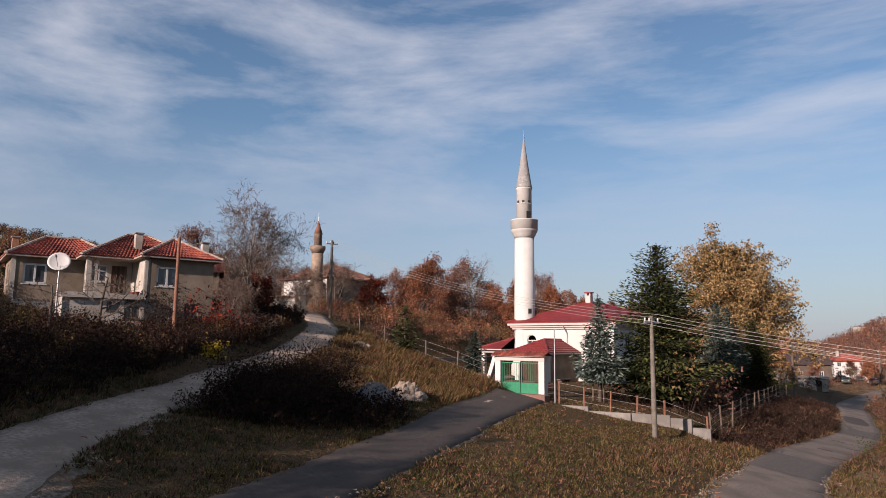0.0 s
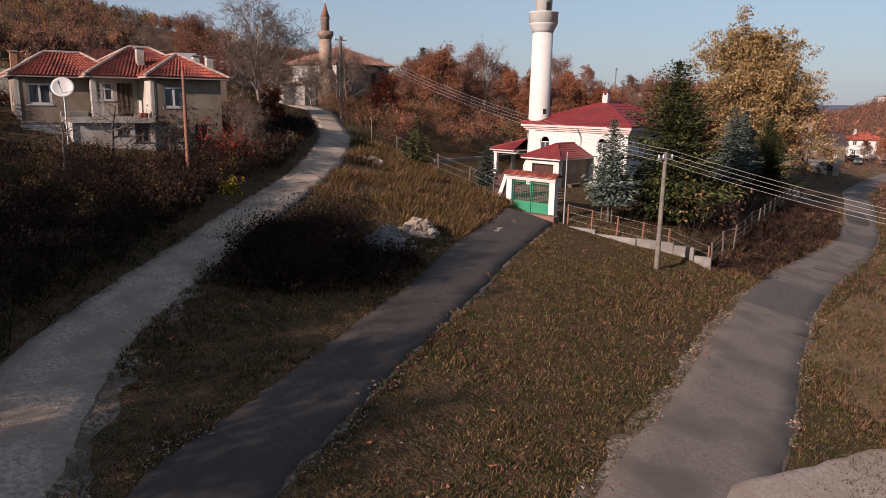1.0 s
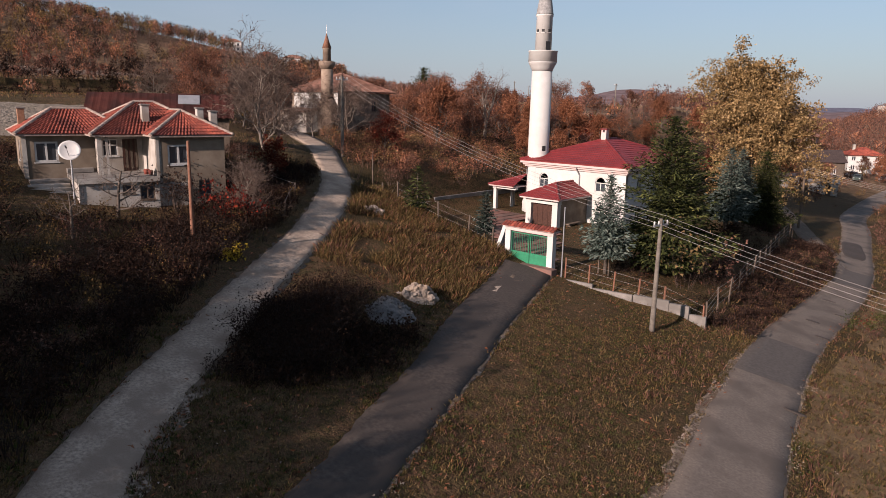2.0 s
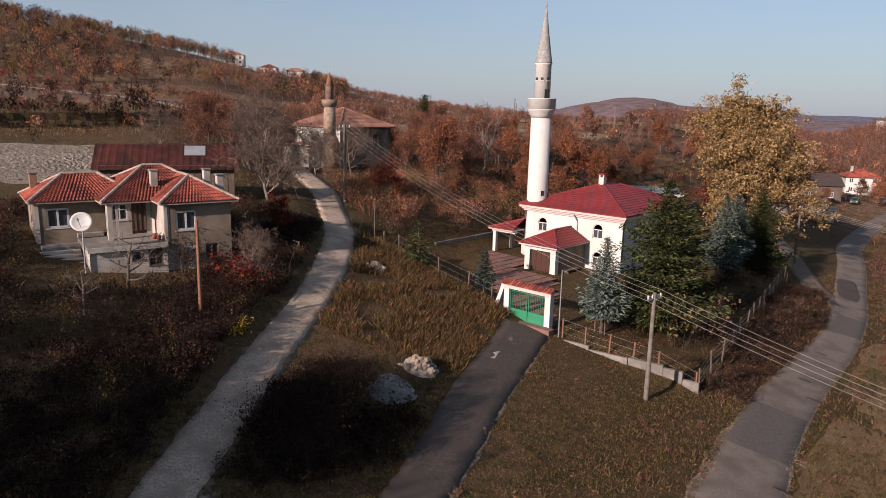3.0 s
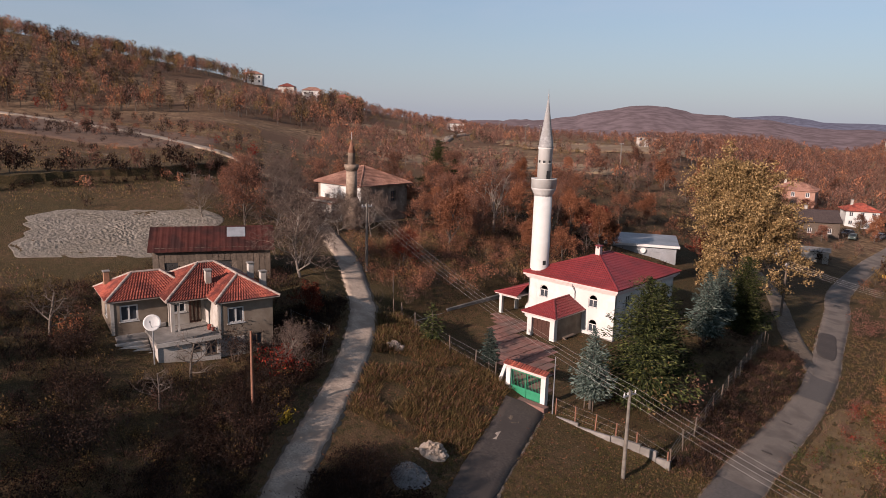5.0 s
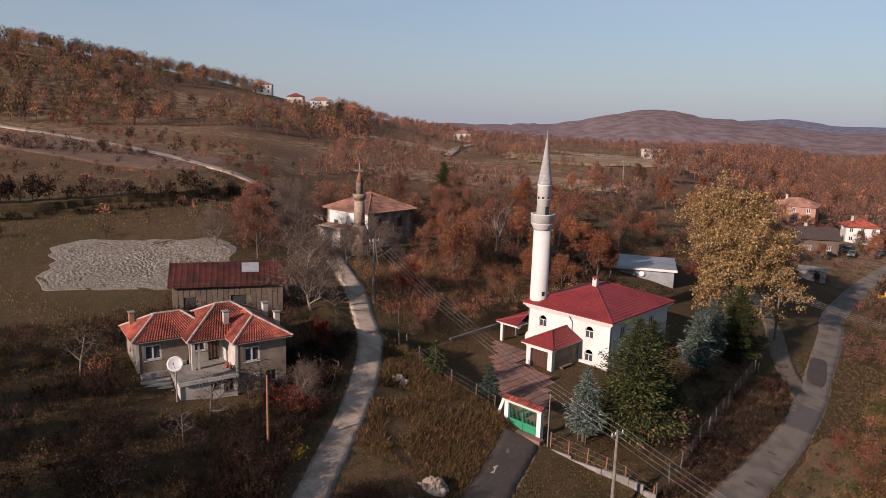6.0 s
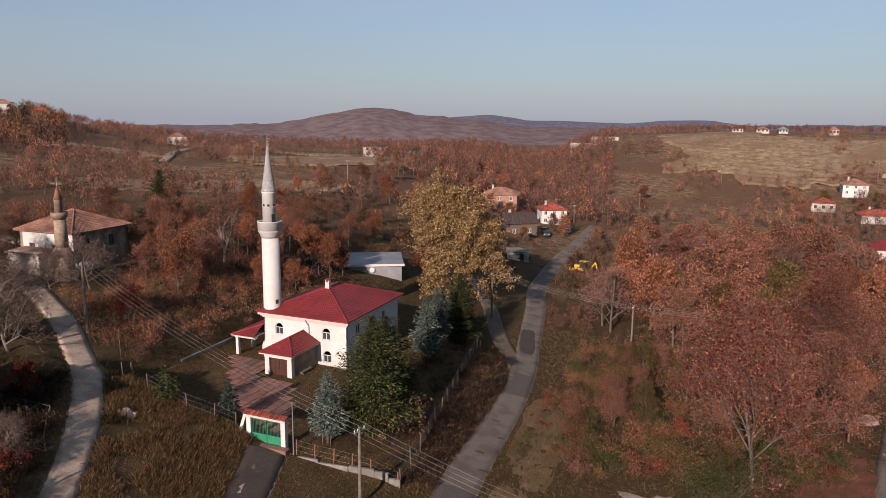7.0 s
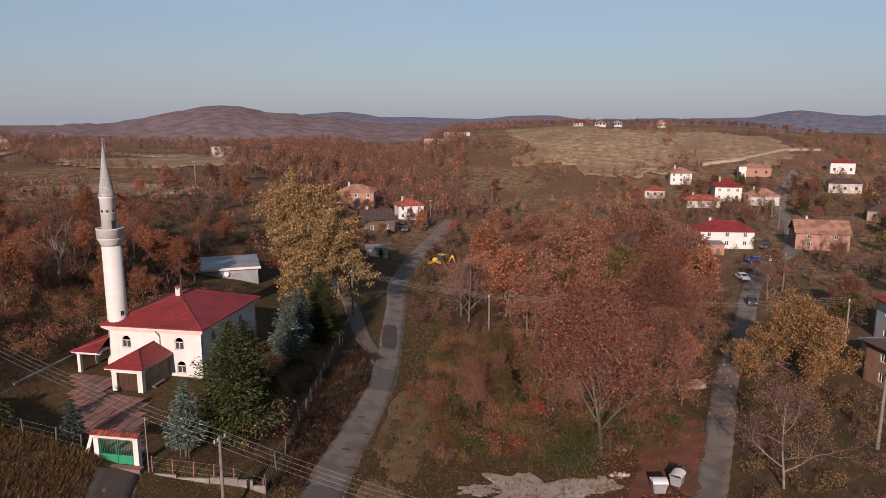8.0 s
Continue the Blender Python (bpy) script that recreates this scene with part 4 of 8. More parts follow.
def minaret():
    base = (-12.95, 19.2, -0.5)
    th = thing("minaret", "tall slender white minaret with one balcony and grey cone", "minaret", at=base)
    part("shaft", lathe([(1.35, 0), (1.35, 1.6), (1.1, 2.2), (1.02, 5.5), (0.97, 14.2)], 32), WHITEWASH, th)
    part("corbel", lathe([(0.98, 14.2), (1.06, 14.45), (1.12, 14.5), (1.2, 14.75), (1.26, 14.8), (1.34, 15.0), (1.36, 15.05)], 32), WHITEWASH, th)
    bal = part("balcony", lathe([(1.36, 15.05), (1.36, 15.98), (1.4, 16.0), (1.4, 16.08), (1.22, 16.08), (1.22, 15.2), (0.7, 15.2)], 32), WHITEWASH, th)
    part("upper_shaft", lathe([(0.78, 15.2), (0.76, 19.2), (0.82, 19.25), (0.82, 19.4), (0.76, 19.42)], 28), WHITEWASH, th)
    part("cone", lathe([(0.84, 19.4), (0.8, 19.5), (0.42, 21.9), (0.05, 24.6)], 24), LEADGREY, th, "grey lead-clad pointed cone")
    part("finial", lathe([(0.03, 24.55), (0.09, 24.7), (0.03, 24.8), (0.07, 24.92), (0.02, 25.05), (0.015, 25.5)], 12), LEADGREY, th)
    for a, z, w, h in ((-62, 17.9, 0.26, 0.26), (-15, 17.9, 0.26, 0.26), (-105, 17.9, 0.26, 0.26), (-20, 16.3, 0.5, 1.25), (-25, 6.9, 0.36, 0.5)):
        r = 0.765 if z > 15 else 1.0
        m = pose(0, 0, 0, 0, 0, a + 90)
        # solid black blocks on the shaft draw the darkness of small holes
        o = part("opening", box(-w / 2, w / 2, -r - 0.012, -r + 0.18, z - h / 2, z + h / 2, m=m), BLACK, th, "narrow black block standing in for a dark hole in the shaft")
        part("opening_frame", box(-w / 2 - 0.06, w / 2 + 0.06, -r - 0.03, -r + 0.1, z - h / 2 - 0.08, z - h / 2, m=m), WHITEWASH, o)
    return th


def gate():
    th = thing("gateway", "white gate portal with a red tiled coping and green gates", "gate", at=(0, -0.15, -0.45))
    for x in (-1.72, 1.72):
        part("post", box(x - 0.22, x + 0.22, -0.22, 0.22, 0, 2.55, bevel=0.015), WHITEWASH, th)
    part("beam", box(-1.94, 1.94, -0.2, 0.2, 2.55, 2.83, bevel=0.015), PINK, th)
    cop = part("coping", box(-2.12, 2.12, -0.38, 0.38, 2.83, 2.9), PINK, th)
    bm = bmesh.new()
    ring = [(0.12 * math.cos(math.pi * k / 5), 0.1 * math.sin(math.pi * k / 5)) for k in range(6)]
    for s in (-1, 1):
        lo = [bm.verts.new((x, s * 0.46, 2.88 + z)) for x, z in ring]
        hi = [bm.verts.new((x, 0.0, 3.1 + z)) for x, z in ring]
        for k in range(5):
            bm.faces.new((lo[k], hi[k], hi[k + 1], lo[k + 1]))
        bm.faces.new(lo)
    me = mesh_of("coping_tile", bm, CLAYTILE)
    for k in range(17):
        part("coping_tile", me, None, cop, m=Matrix.Translation((-2.0 + 0.25 * k, 0, 0)))
    for s in (-1, 1):
        lf = part("gate_leaf", box(min(0.02 * s, 1.5 * s), max(0.02 * s, 1.5 * s), -0.03, 0.03, 0.35, 1.1), GREENPAINT, th, "green steel gate leaf with open bars")
        bm = bmesh.new()
        for xa in (0.05, 1.46):
            box(min(s * xa, s * (xa + 0.05)), max(s * xa, s * (xa + 0.05)), -0.035, 0.035, 0.3, 2.45, bm)
        for za in (0.3, 1.1, 2.4):
            box(min(0.03 * s, 1.5 * s), max(0.03 * s, 1.5 * s), -0.034, 0.034, za, za + 0.05, bm)
        part("leaf_frame", bm, GREENPAINT, lf)
        for k in range(9):
            part("bar", rod((s * (0.2 + 0.14 * k), 0, 1.14), (s * (0.2 + 0.14 * k), 0, 2.4), 0.012, n=6), GREENPAINT, lf)
    part("buttress", box(-0.14, 0.14, -0.15, 0.15, 0, 2.45, m=pose(-2.95, 0.1, 0.5, 0, 20, 0)), WHITEWASH, th)
    part("threshold", box(-2.6, 2.4, -0.9, -0.25, 0.0, 0.5, bevel=0.03), PAVING, th)
    return th


def utility_pole(x, y, h, label, material, r=0.13, arm=True, name="utility_pole", square=False, turn=40.0, insul=4, group="poles of the power line"):
    z = ground(x, y)
    th = thing(name, label, "pole", group, at=(x, y, z - 0.3), turn=turn)
    part("shaft", lathe([(r * 1.15, 0), (r * 1.1, 0.4), (r * 0.75, h + 0.25), (r * 0.72, h + 0.3)], 12 if not square else 4), material, th)
    if arm:
        part("crossarm", box(-0.6, 0.6, -0.05, 0.05, h - 0.1, h, bevel=0.01), STEEL, th)
        for k in range(insul):
            part("insulator", lathe([(0.03, h), (0.055, h + 0.05), (0.04, h + 0.1), (0.055, h + 0.13), (0.02, h + 0.2)], 8, at=(-0.54 + 1.08 * k / (insul - 1), 0)), WHITEPVC, th)
    return Vector((x, y, z - 0.3 + h + 0.18))


def wires(p, q, sag, turn_p, turn_q, n=4, label="overhead power wires sagging between two poles", r=0.009):
    """Wires from pole to pole, each a thin sagging tube."""
    th = thing("power_lines", label, "power line", "spans of the power line", at=tuple(p))
    for k in range(n):
        o = -0.54 + 1.08 * k / max(1, n - 1)
        a = p + Vector((math.cos(radians(turn_p)) * o, math.sin(radians(turn_p)) * o, 0))
        b = q + Vector((math.cos(radians(turn_q)) * o, math.sin(radians(turn_q)) * o, 0))
        verts, faces = [], []
        m = 26
        for j in range(m + 1):
            f = j / m
            c = a.lerp(b, f) - p
            c.z -= sag * 4 * f * (1 - f) * (1 + 0.05 * k) + 0.3 - 0.17 * k
            for e in range(3):
                verts.append(c + Vector((r * math.cos(2.1 * e), r * math.cos(2.1 * e) * 0.3, r * math.sin(2.1 * e))))
        for j in range(m):
            for e in range(3):
                faces.append((3 * j + e, 3 * j + (e + 1) % 3, 3 * j + 3 + (e + 1) % 3, 3 * j + 3 + e))
        part("wire", raw_mesh("wire", verts, faces, WIRE), None, th)


def fence(points, label, post_mat, h=1.5, step=2.2, r=0.05, nwires=3, square=False, lean=0.04, seed=1, name="fence"):
    """Posts with strained wires along a line of points."""
    rng = random.Random(seed)
    p0 = points[0]
    base = Vector((p0[0], p0[1], ground(*p0)))
    th = thing(name, label, "fence", at=tuple(base))
    tops = []
    bm = lathe([(r * 1.1, -0.4), (r, h), (r * 0.6, h + 0.03)], 8) if not square else box(-r, r, -r, r, -0.4, h, bevel=0.01)
    me = mesh_of("post", bm, post_mat)
    for a, b in zip(points, points[1:]):
        n = max(1, round(math.hypot(b[0] - a[0], b[1] - a[1]) / step))
        for k in range(n + (b == points[-1])):
            x, y = a[0] + (b[0] - a[0]) * k / n, a[1] + (b[1] - a[1]) * k / n
            m = Matrix.Translation(Vector((x, y, ground(x, y))) - base) @ pose(0, 0, 0, rng.uniform(-3, 3), rng.uniform(-3, 3), rng.uniform(0, 90))
            part("post", me, None, th, m=m)
            tops.append(m)
    for k in range(nwires):
        zz = h * (0.3 + 0.65 * k / max(1, nwires - 1))
        verts, faces = [], []
        for a in tops:
            c = a @ Vector((0, 0, zz))
            verts += [c + Vector((0.005 * math.cos(2.1 * e), 0.005 * math.cos(2.1 * e), 0.006 * math.sin(2.1 * e))) for e in range(3)]
        for j in range(len(tops) - 1):
            faces += [(3 * j + e, 3 * j + (e + 1) % 3, 3 * j + 3 + (e + 1) % 3, 3 * j + 3 + e) for e in range(3)]
        part("wire", raw_mesh("wire", verts, faces, WIRE), None, th)
    return th


def low_wall(points, h, thick, label, material=None, name="yard_wall", tops=None):
    p0 = points[0]
    base = Vector((*p0, ground(*p0) - 0.3))
    th = thing(name, label, "wall", at=tuple(base), kind="structure")
    for k, (a, b) in enumerate(zip(points, points[1:])):
        d = Vector((b[0] - a[0], b[1] - a[1], 0))
        z = tops[k] if tops else max(ground(*a), ground(*b)) + h
        m = Matrix.Translation(Vector((a[0], a[1], 0)) - base) @ pose(0, 0, 0, 0, 0, math.degrees(math.atan2(d.y, d.x)))
        part("wall_panel", box(0, d.length - 0.02, -thick / 2, thick / 2, min(ground(*a), ground(*b)) - 0.4, z, m=m, bevel=0.02), material or CONCRETE, th)
    return th


def paved_yard():
    """The paved forecourt, slab by slab."""
    th = thing("pavement", "red-brown paved forecourt between gate and porch", "pavement", at=(-4, 6, -0.2), kind="structure")
    rng = random.Random(4)
    bm = box(-0.49, 0.49, -0.49, 0.49, -0.06, 0.0, bevel=0.012)
    me = mesh_of("slab", bm, PAVING)
    for i in range(22):
        for j in range(17):
            x, y = -17.0 + i, 0.6 + j
            if y > 12.2 and x > -10.3 or x > 1.7 - 0.6 * y or x < -2.6 - 0.9 * y or y > 16.2:
                continue
            part("slab", me, None, th, m=pose(x + 4, y - 6, ground(x, y) + 0.2 + 0.075 + rng.uniform(-0.01, 0.012), rng.uniform(-0.5, 0.5), rng.uniform(-0.5, 0.5), rng.uniform(-1, 1)))
    return th


# ---- the house by the lane ----
HOUSE_AT, HOUSE_TURN = (-19.5, -24.7, 3.1), 77.5


def old_house():
    """Three stepped wings under hipped clay roofs, a balcony between the outer two."""
    th = thing("house", "old beige two-storey house with a weathered clay-tile roof", "house", at=HOUSE_AT, turn=HOUSE_TURN)
    E = 5.1
    # left wing
    part("wall", wall_with_holes(3.9, 0, E, 0.3, [(0.6, 1.85, 3.4, 4.62)], m=pose(0.4, 0.45, 0)), BEIGE, th)
    part("wall", wall_with_holes(4.35, 0, E, 0.3, [(1.6, 2.6, 3.4, 4.6)], m=pose(0.4, 4.8, 0, 0, 0, -90)), BEIGE, th)
    window(th, 0.6, 1.85, 3.4, 4.62, 0.06, pose(0.4, 0.45, 0), thick=0.11)
    window(th, 1.6, 2.6, 3.4, 4.6, 0.06, pose(0.4, 4.8, 0, 0, 0, -90), thick=0.1)
    part("corner_strip", box(0.36, 0.6, 0.41, 0.448, 0.8, E), WHITEOLD, th)
    # back and far side
    part("wall", wall_with_holes(10.7, 0, E, 0.3, [], m=pose(11.1, 4.8, 0, 0, 0, 180)), BEIGE, th)
    part("wall", wall_with_holes(8.3, 0, E, 0.3, [(2.2, 3.3, 3.4, 4.6)], m=pose(11.1, -3.498, 0, 0, 0, 90)), BEIGE, th)
    window(th, 2.2, 3.3, 3.4, 4.6, 0.06, pose(11.1, -3.5, 0, 0, 0, 90))
    # right wing, which stands forward
    part("wall", wall_with_holes(4.1, 0, E, 0.3, [(0.65, 1.9, 3.35, 4.57), (2.4, 3.25, 1.4, 2.35)], m=pose(7.0, -3.5, 0)), BEIGE, th)
    window(th, 0.65, 1.9, 3.35, 4.57, 0.06, pose(7.0, -3.5, 0), thick=0.11)
    window(th, 2.4, 3.25, 1.4, 2.35, 0.06, pose(7.0, -3.5, 0), frame_mat=WOOD)
    part("wall", wall_with_holes(3.5, 0, E, 0.25, [], m=pose(7.0, 0.0, 0, 0, 0, -90)), WHITEOLD, th, "cream plastered side wall of the balcony")
    part("corner_strip", box(6.97, 7.14, -3.54, -3.502, 2.7, E), WHITEOLD, th)
    # balcony between the wings
    rec = part("balcony", box(2.55, 6.99, -3.95, -0.02, 2.5, 2.72, bevel=0.02), CONCRETE, th, "weathered concrete balcony slab")
    part("slab_edge", box(2.5, 6.99, -4.02, -3.955, 2.46, 2.76), WHITEOLD, rec)
    part("recess_wall", wall_with_holes(2.7, 2.72, E, 0.2, [(0.35, 1.25, 3.7, 4.75), (1.5, 2.4, 2.74, 4.75)], m=pose(4.28, 0.0, 0)), WHITEOLD, rec)
    window(rec, 0.35, 1.25, 3.7, 4.75, 0.05, pose(4.28, 0.0, 0), bar=True)
    part("balcony_door", box(5.8, 6.66, 0.05, 0.13, 2.74, 4.75), DARKWOOD, rec, "dark balcony door behind hanging cloth")
    for k in range(6):
        part("curtain_strip", box(5.8 + 0.145 * k, 5.92 + 0.145 * k, -0.04 - 0.02 * (k % 2), -0.01, 2.95, 4.75), WOOD if k % 2 else DARKWOOD, rec)
    for cx, cy, cr_ in ((4.2, -1.55, 0.13), (4.62, -1.6, 0.07)):
        part("balcony_post", box(cx - cr_, cx + cr_, cy - cr_, cy + cr_, 2.72, E), WHITEOLD, rec)
    for k, (px, py) in enumerate(((6.75, -1.9), (6.6, -2.3), (6.78, -2.7))):
        part("flower_pot", lathe([(0.1, 2.72), (0.16, 3.0), (0.12, 3.0)], 10, at=(px, py)), CLAYTILE, rec)
    part("parapet", box(2.6, 4.1, 0.1, 0.43, 2.72, 3.0, bevel=0.02), CONCRETE, rec)
    # whitewashed lower storey under the balcony
    low = part("lower_wall", wall_with_holes(4.35, 0, 2.5, 0.25, [(2.3, 3.0, 1.75, 2.3), (3.25, 4.1, 1.35, 2.4)], m=pose(2.63, -3.8, 0)), WHITEOLD, th, "whitewashed lower storey wall")
    window(low, 2.3, 3.0, 1.75, 2.3, 0.06, pose(2.63, -3.8, 0), mullions=0, frame_mat=WOOD)
    window(low, 3.25, 4.1, 1.35, 2.4, 0.06, pose(2.63, -3.8, 0), frame_mat=WOOD)
    part("lower_wall", box(2.63, 2.88, -3.545, 0.44, 0, 2.5), WHITEOLD, th)
    part("plaster_patch", box(7.02, 8.9, -3.53, -3.504, 0.6, 2.3), WHITEOLD, th)
    # outdoor steps before the left wing
    stair = part("stair", box(0.5, 2.6, -0.9, 0.42, 0, 2.42, bevel=0.02), CONCRETE, th)
    for k in range(6):
        part("step", box(0.35, 2.55, -0.9 - 0.36 * (k + 1), -0.9 - 0.36 * k, 0, 2.24 - 0.19 * k, bevel=0.025), WHITEOLD, stair)
    # roofs
    hip_roof(th, 0.0, 6.6, 0.0, 5.27, E, 1.45, CLAYTILE, name="roof", inset=2.3)
    hip_roof(th, 3.68, 11.5, -1.97, 5.27, E + 0.03, 1.92, CLAYTILE, name="roof", inset=3.3)
    hip_roof(th, 6.59, 11.53, -3.98, 3.2, E + 0.06, 1.42, CLAYTILE, name="roof", inset=2.45)
    # chimneys
    for x, y, z0, z1, s, mm in ((7.15, -0.45, 5.7, 6.85, 0.22, WHITEOLD), (0.75, 4.0, 5.4, 6.5, 0.2, BRICK), (11.1, 1.45, 4.9, 6.65, 0.22, WHITEOLD), (11.15, -1.3, 4.9, 6.5, 0.22, WHITEOLD)):
        c = part("chimney", box(x - s, x + s, y - s, y + s, z0, z1, bevel=0.02), mm, th)
        part("chimney_cap", box(x - s - 0.06, x + s + 0.06, y - s - 0.06, y + s + 0.06, z1, z1 + 0.1, bevel=0.02), CONCRETE, c)
    return th


def dish():
    p = (-15.2, -23.25, 5.25)
    th = thing("satellite_dish", "large white satellite dish on a post before the house", "satellite dish", at=p, turn=55)
    part("mast", rod((0, 0, -1.4), (0, 0, 2.15), 0.05), STEEL, th)
    bm = bmesh.new()
    rings = []
    for j in range(6):
        r = 0.58 * j / 5
        rings.append([bm.verts.new((r * math.cos(2 * math.pi * k / 24), 0.32 * r * r, r * math.sin(2 * math.pi * k / 24))) for k in range(24)])
    for a, b in zip(rings[1:], rings[2:]):
        for k in range(24):
            bm.faces.new((a[k], b[k], b[(k + 1) % 24], a[(k + 1) % 24])).smooth = True
    bm.faces.new(rings[1])
    bmesh.ops.remove_doubles(bm, verts=bm.verts[:], dist=1e-5)
    bmesh.ops.solidify(bm, geom=bm.faces[:], thickness=0.015)
    part("reflector", bm, WHITEPVC, th, m=pose(0, -0.12, 2.2, 25, 0, 180 + 8))
    bm = rod((0, -0.1, 1.7), (0.0, -0.75, 2.45), 0.015, n=6)
    rod((0.0, -0.75, 2.42), (0.0, -0.85, 2.55), 0.05, n=8, bm=bm)
    part("feed_arm", bm, STEEL, th)


def barn():
    base = (-34.1 + 2.4 * 0.86 + 0.3, -14.5 - 2.4 * 0.51, 5.7)
    th = thing("barn", "weathered plank barn with a rusty red sheet roof", "barn", at=base, turn=59.3)
    L, D, h, rise = 10.6, 5.2, 3.5, 1.6
    part("wall", wall_with_holes(L, 0, h, 0.15, [(1.0, 2.2, 0, 2.1), (5.5, 7.0, 1.2, 2.2)]), WOOD, th)
    part("wall", wall_with_holes(L, 0, h, 0.15, [], m=pose(L, D, 0, 0, 0, 180)), WOOD, th)
    for x, s in ((0.0, -90), (L, 90)):
        part("wall", wall_with_holes(D, 0, h, 0.15, [], m=pose(x, D if s < 0 else 0, 0, 0, 0, s)), WHITEOLD if s < 0 else WOOD, th)
        bm = poly([(x, 0.0, h), (x, D, h), (x, D / 2, h + rise - 0.08)])
        bmesh.ops.solidify(bm, geom=bm.faces[:], thickness=0.1)
        part("gable", bm, WOOD, th)
    for k in range(20):
        part("plank", box(0.03 + 0.53 * k, 0.03 + 0.53 * k + 0.48, -0.035, -0.004, 2.2 if 1 <= k <= 4 or 10 <= k <= 13 else 0.2, h), WOOD, th)
    # black sheets behind the gaps stand in for the barn's dark inside
    part("opening", box(1.0, 2.2, 0.1, 0.12, 0, 2.1), BLACK, th)
    part("opening", box(5.5, 7.0, 0.1, 0.12, 1.2, 2.2), BLACK, th)
    for sgn in (0, 1):
        ya, yb = (-0.5, D / 2) if sgn == 0 else (D + 0.5, D / 2)
        sl = rise / (D / 2)
        za = h - 0.5 * sl
        n = 60
        bm = bmesh.new()
        lo = [bm.verts.new((-0.4 + (L + 0.8) * k / n, ya, za + 0.02 * math.cos(k * 2.1))) for k in range(n + 1)]
        hi = [bm.verts.new((-0.4 + (L + 0.8) * k / n, yb, h + rise + 0.02 * math.cos(k * 2.1))) for k in range(n + 1)]
        for k in range(n):
            bm.faces.new((lo[k], lo[k + 1], hi[k + 1], hi[k]))
        bmesh.ops.solidify(bm, geom=bm.faces[:], thickness=0.03)
        part("roof", bm, RUSTROOF, th)
    part("roof_sheet", box(0, 1.7, -0.7, 0.7, 0, 0.02, m=pose(6.6, D / 2 - 0.85, h + rise - 0.48, math.degrees(math.atan2(rise, D / 2)), 0, 0)), ZINC, th, "pale replacement sheet on the roof")
    return th


# ---- the old mosque up the lane ----
def old_mosque():
    """A square hall with a pyramid roof: limewashed south side, shaded east side drawn in darker stone colour."""
    base = (-45.0, 20.3, 6.0)
    th = thing("old_mosque", "disused old mosque, limewashed wall, shade-side walls in darker stone colour, faded clay roof", "mosque", at=base, turn=2)
    S, H = 9.4, 5.55
    part("wall", wall_with_holes(S, 0, H, 0.5, [(1.6, 2.6, 2.4, 4.0), (5.6, 6.6, 2.4, 4.0)], m=pose(-S, 0, 0)), WHITEWASH, th, "flaking limewashed wall")
    # the east wall's shade is put into the darker stone colour
    part("wall", wall_with_holes(S, 0, H, 0.5, [(1.9, 2.9, 3.2, 4.7), (6.0, 7.0, 3.2, 4.7)], m=pose(0, 0.002, 0, 0, 0, 90)), STONE, th)
    part("wall", wall_with_holes(S, 0, H, 0.5, [], m=pose(0, S, 0, 0, 0, 180)), STONE, th)
    part("wall", wall_with_holes(S, 0, H, 0.5, [], m=pose(-S, S - 0.002, 0, 0, 0, -90)), STONE, th)
    for x in (1.6, 5.6):
        window(th, x, x + 1.0, 2.4, 4.0, 0.2, pose(-S, 0, 0), frame_mat=WOOD)
    for x in (1.9, 6.0):
        window(th, x, x + 1.0, 3.2, 4.7, 0.2, pose(0, 0, 0, 0, 0, 90), frame_mat=WOOD)
    hip_roof(th, -S - 0.55, 0.55, -0.55, S + 0.55, 5.75, 2.4, OLDTILE, name="roof", inset=5.0, cap=OLDTILE, course=0.4)
    # low porch before the limewashed side
    part("annex", box(-8.6, -3.2, -2.6, -0.01, 0, 3.3), WHITEOLD, th, "low limewashed porch block")
    part("annex_roof", box(-8.9, -2.9, -2.95, -0.02, 0, 0.14, m=pose(0, 0, 3.34, 6, 0, 0)), OLDTILE, th)
    return th


def old_minaret():
    base = (-42.6, 16.7, 5.9)
    th = thing("old_minaret", "short weathered stone minaret with a pointed cap", "minaret", at=base)
    part("pedestal", lathe([(1.25, 0), (1.25, 4.0), (0.85, 4.8)], 8), STONE, th)
    part("shaft", lathe([(0.8, 4.8), (0.7, 8.6)], 16), STONE, th)
    part("balcony", lathe([(0.7, 8.3), (0.95, 8.8), (0.97, 8.85), (0.97, 9.25), (0.87, 9.25), (0.87, 8.95), (0.55, 8.95)], 16), STONE, th)
    part("upper_shaft", lathe([(0.5, 8.95), (0.48, 10.7), (0.56, 10.8)], 14), STONE, th)
    part("cone", lathe([(0.56, 10.8), (0.3, 11.6), (0.04, 12.5)], 14), REDWOOD, th)
    part("finial", rod((0, 0, 12.4), (0, 0, 13.5), 0.03, n=6), STEEL, th)


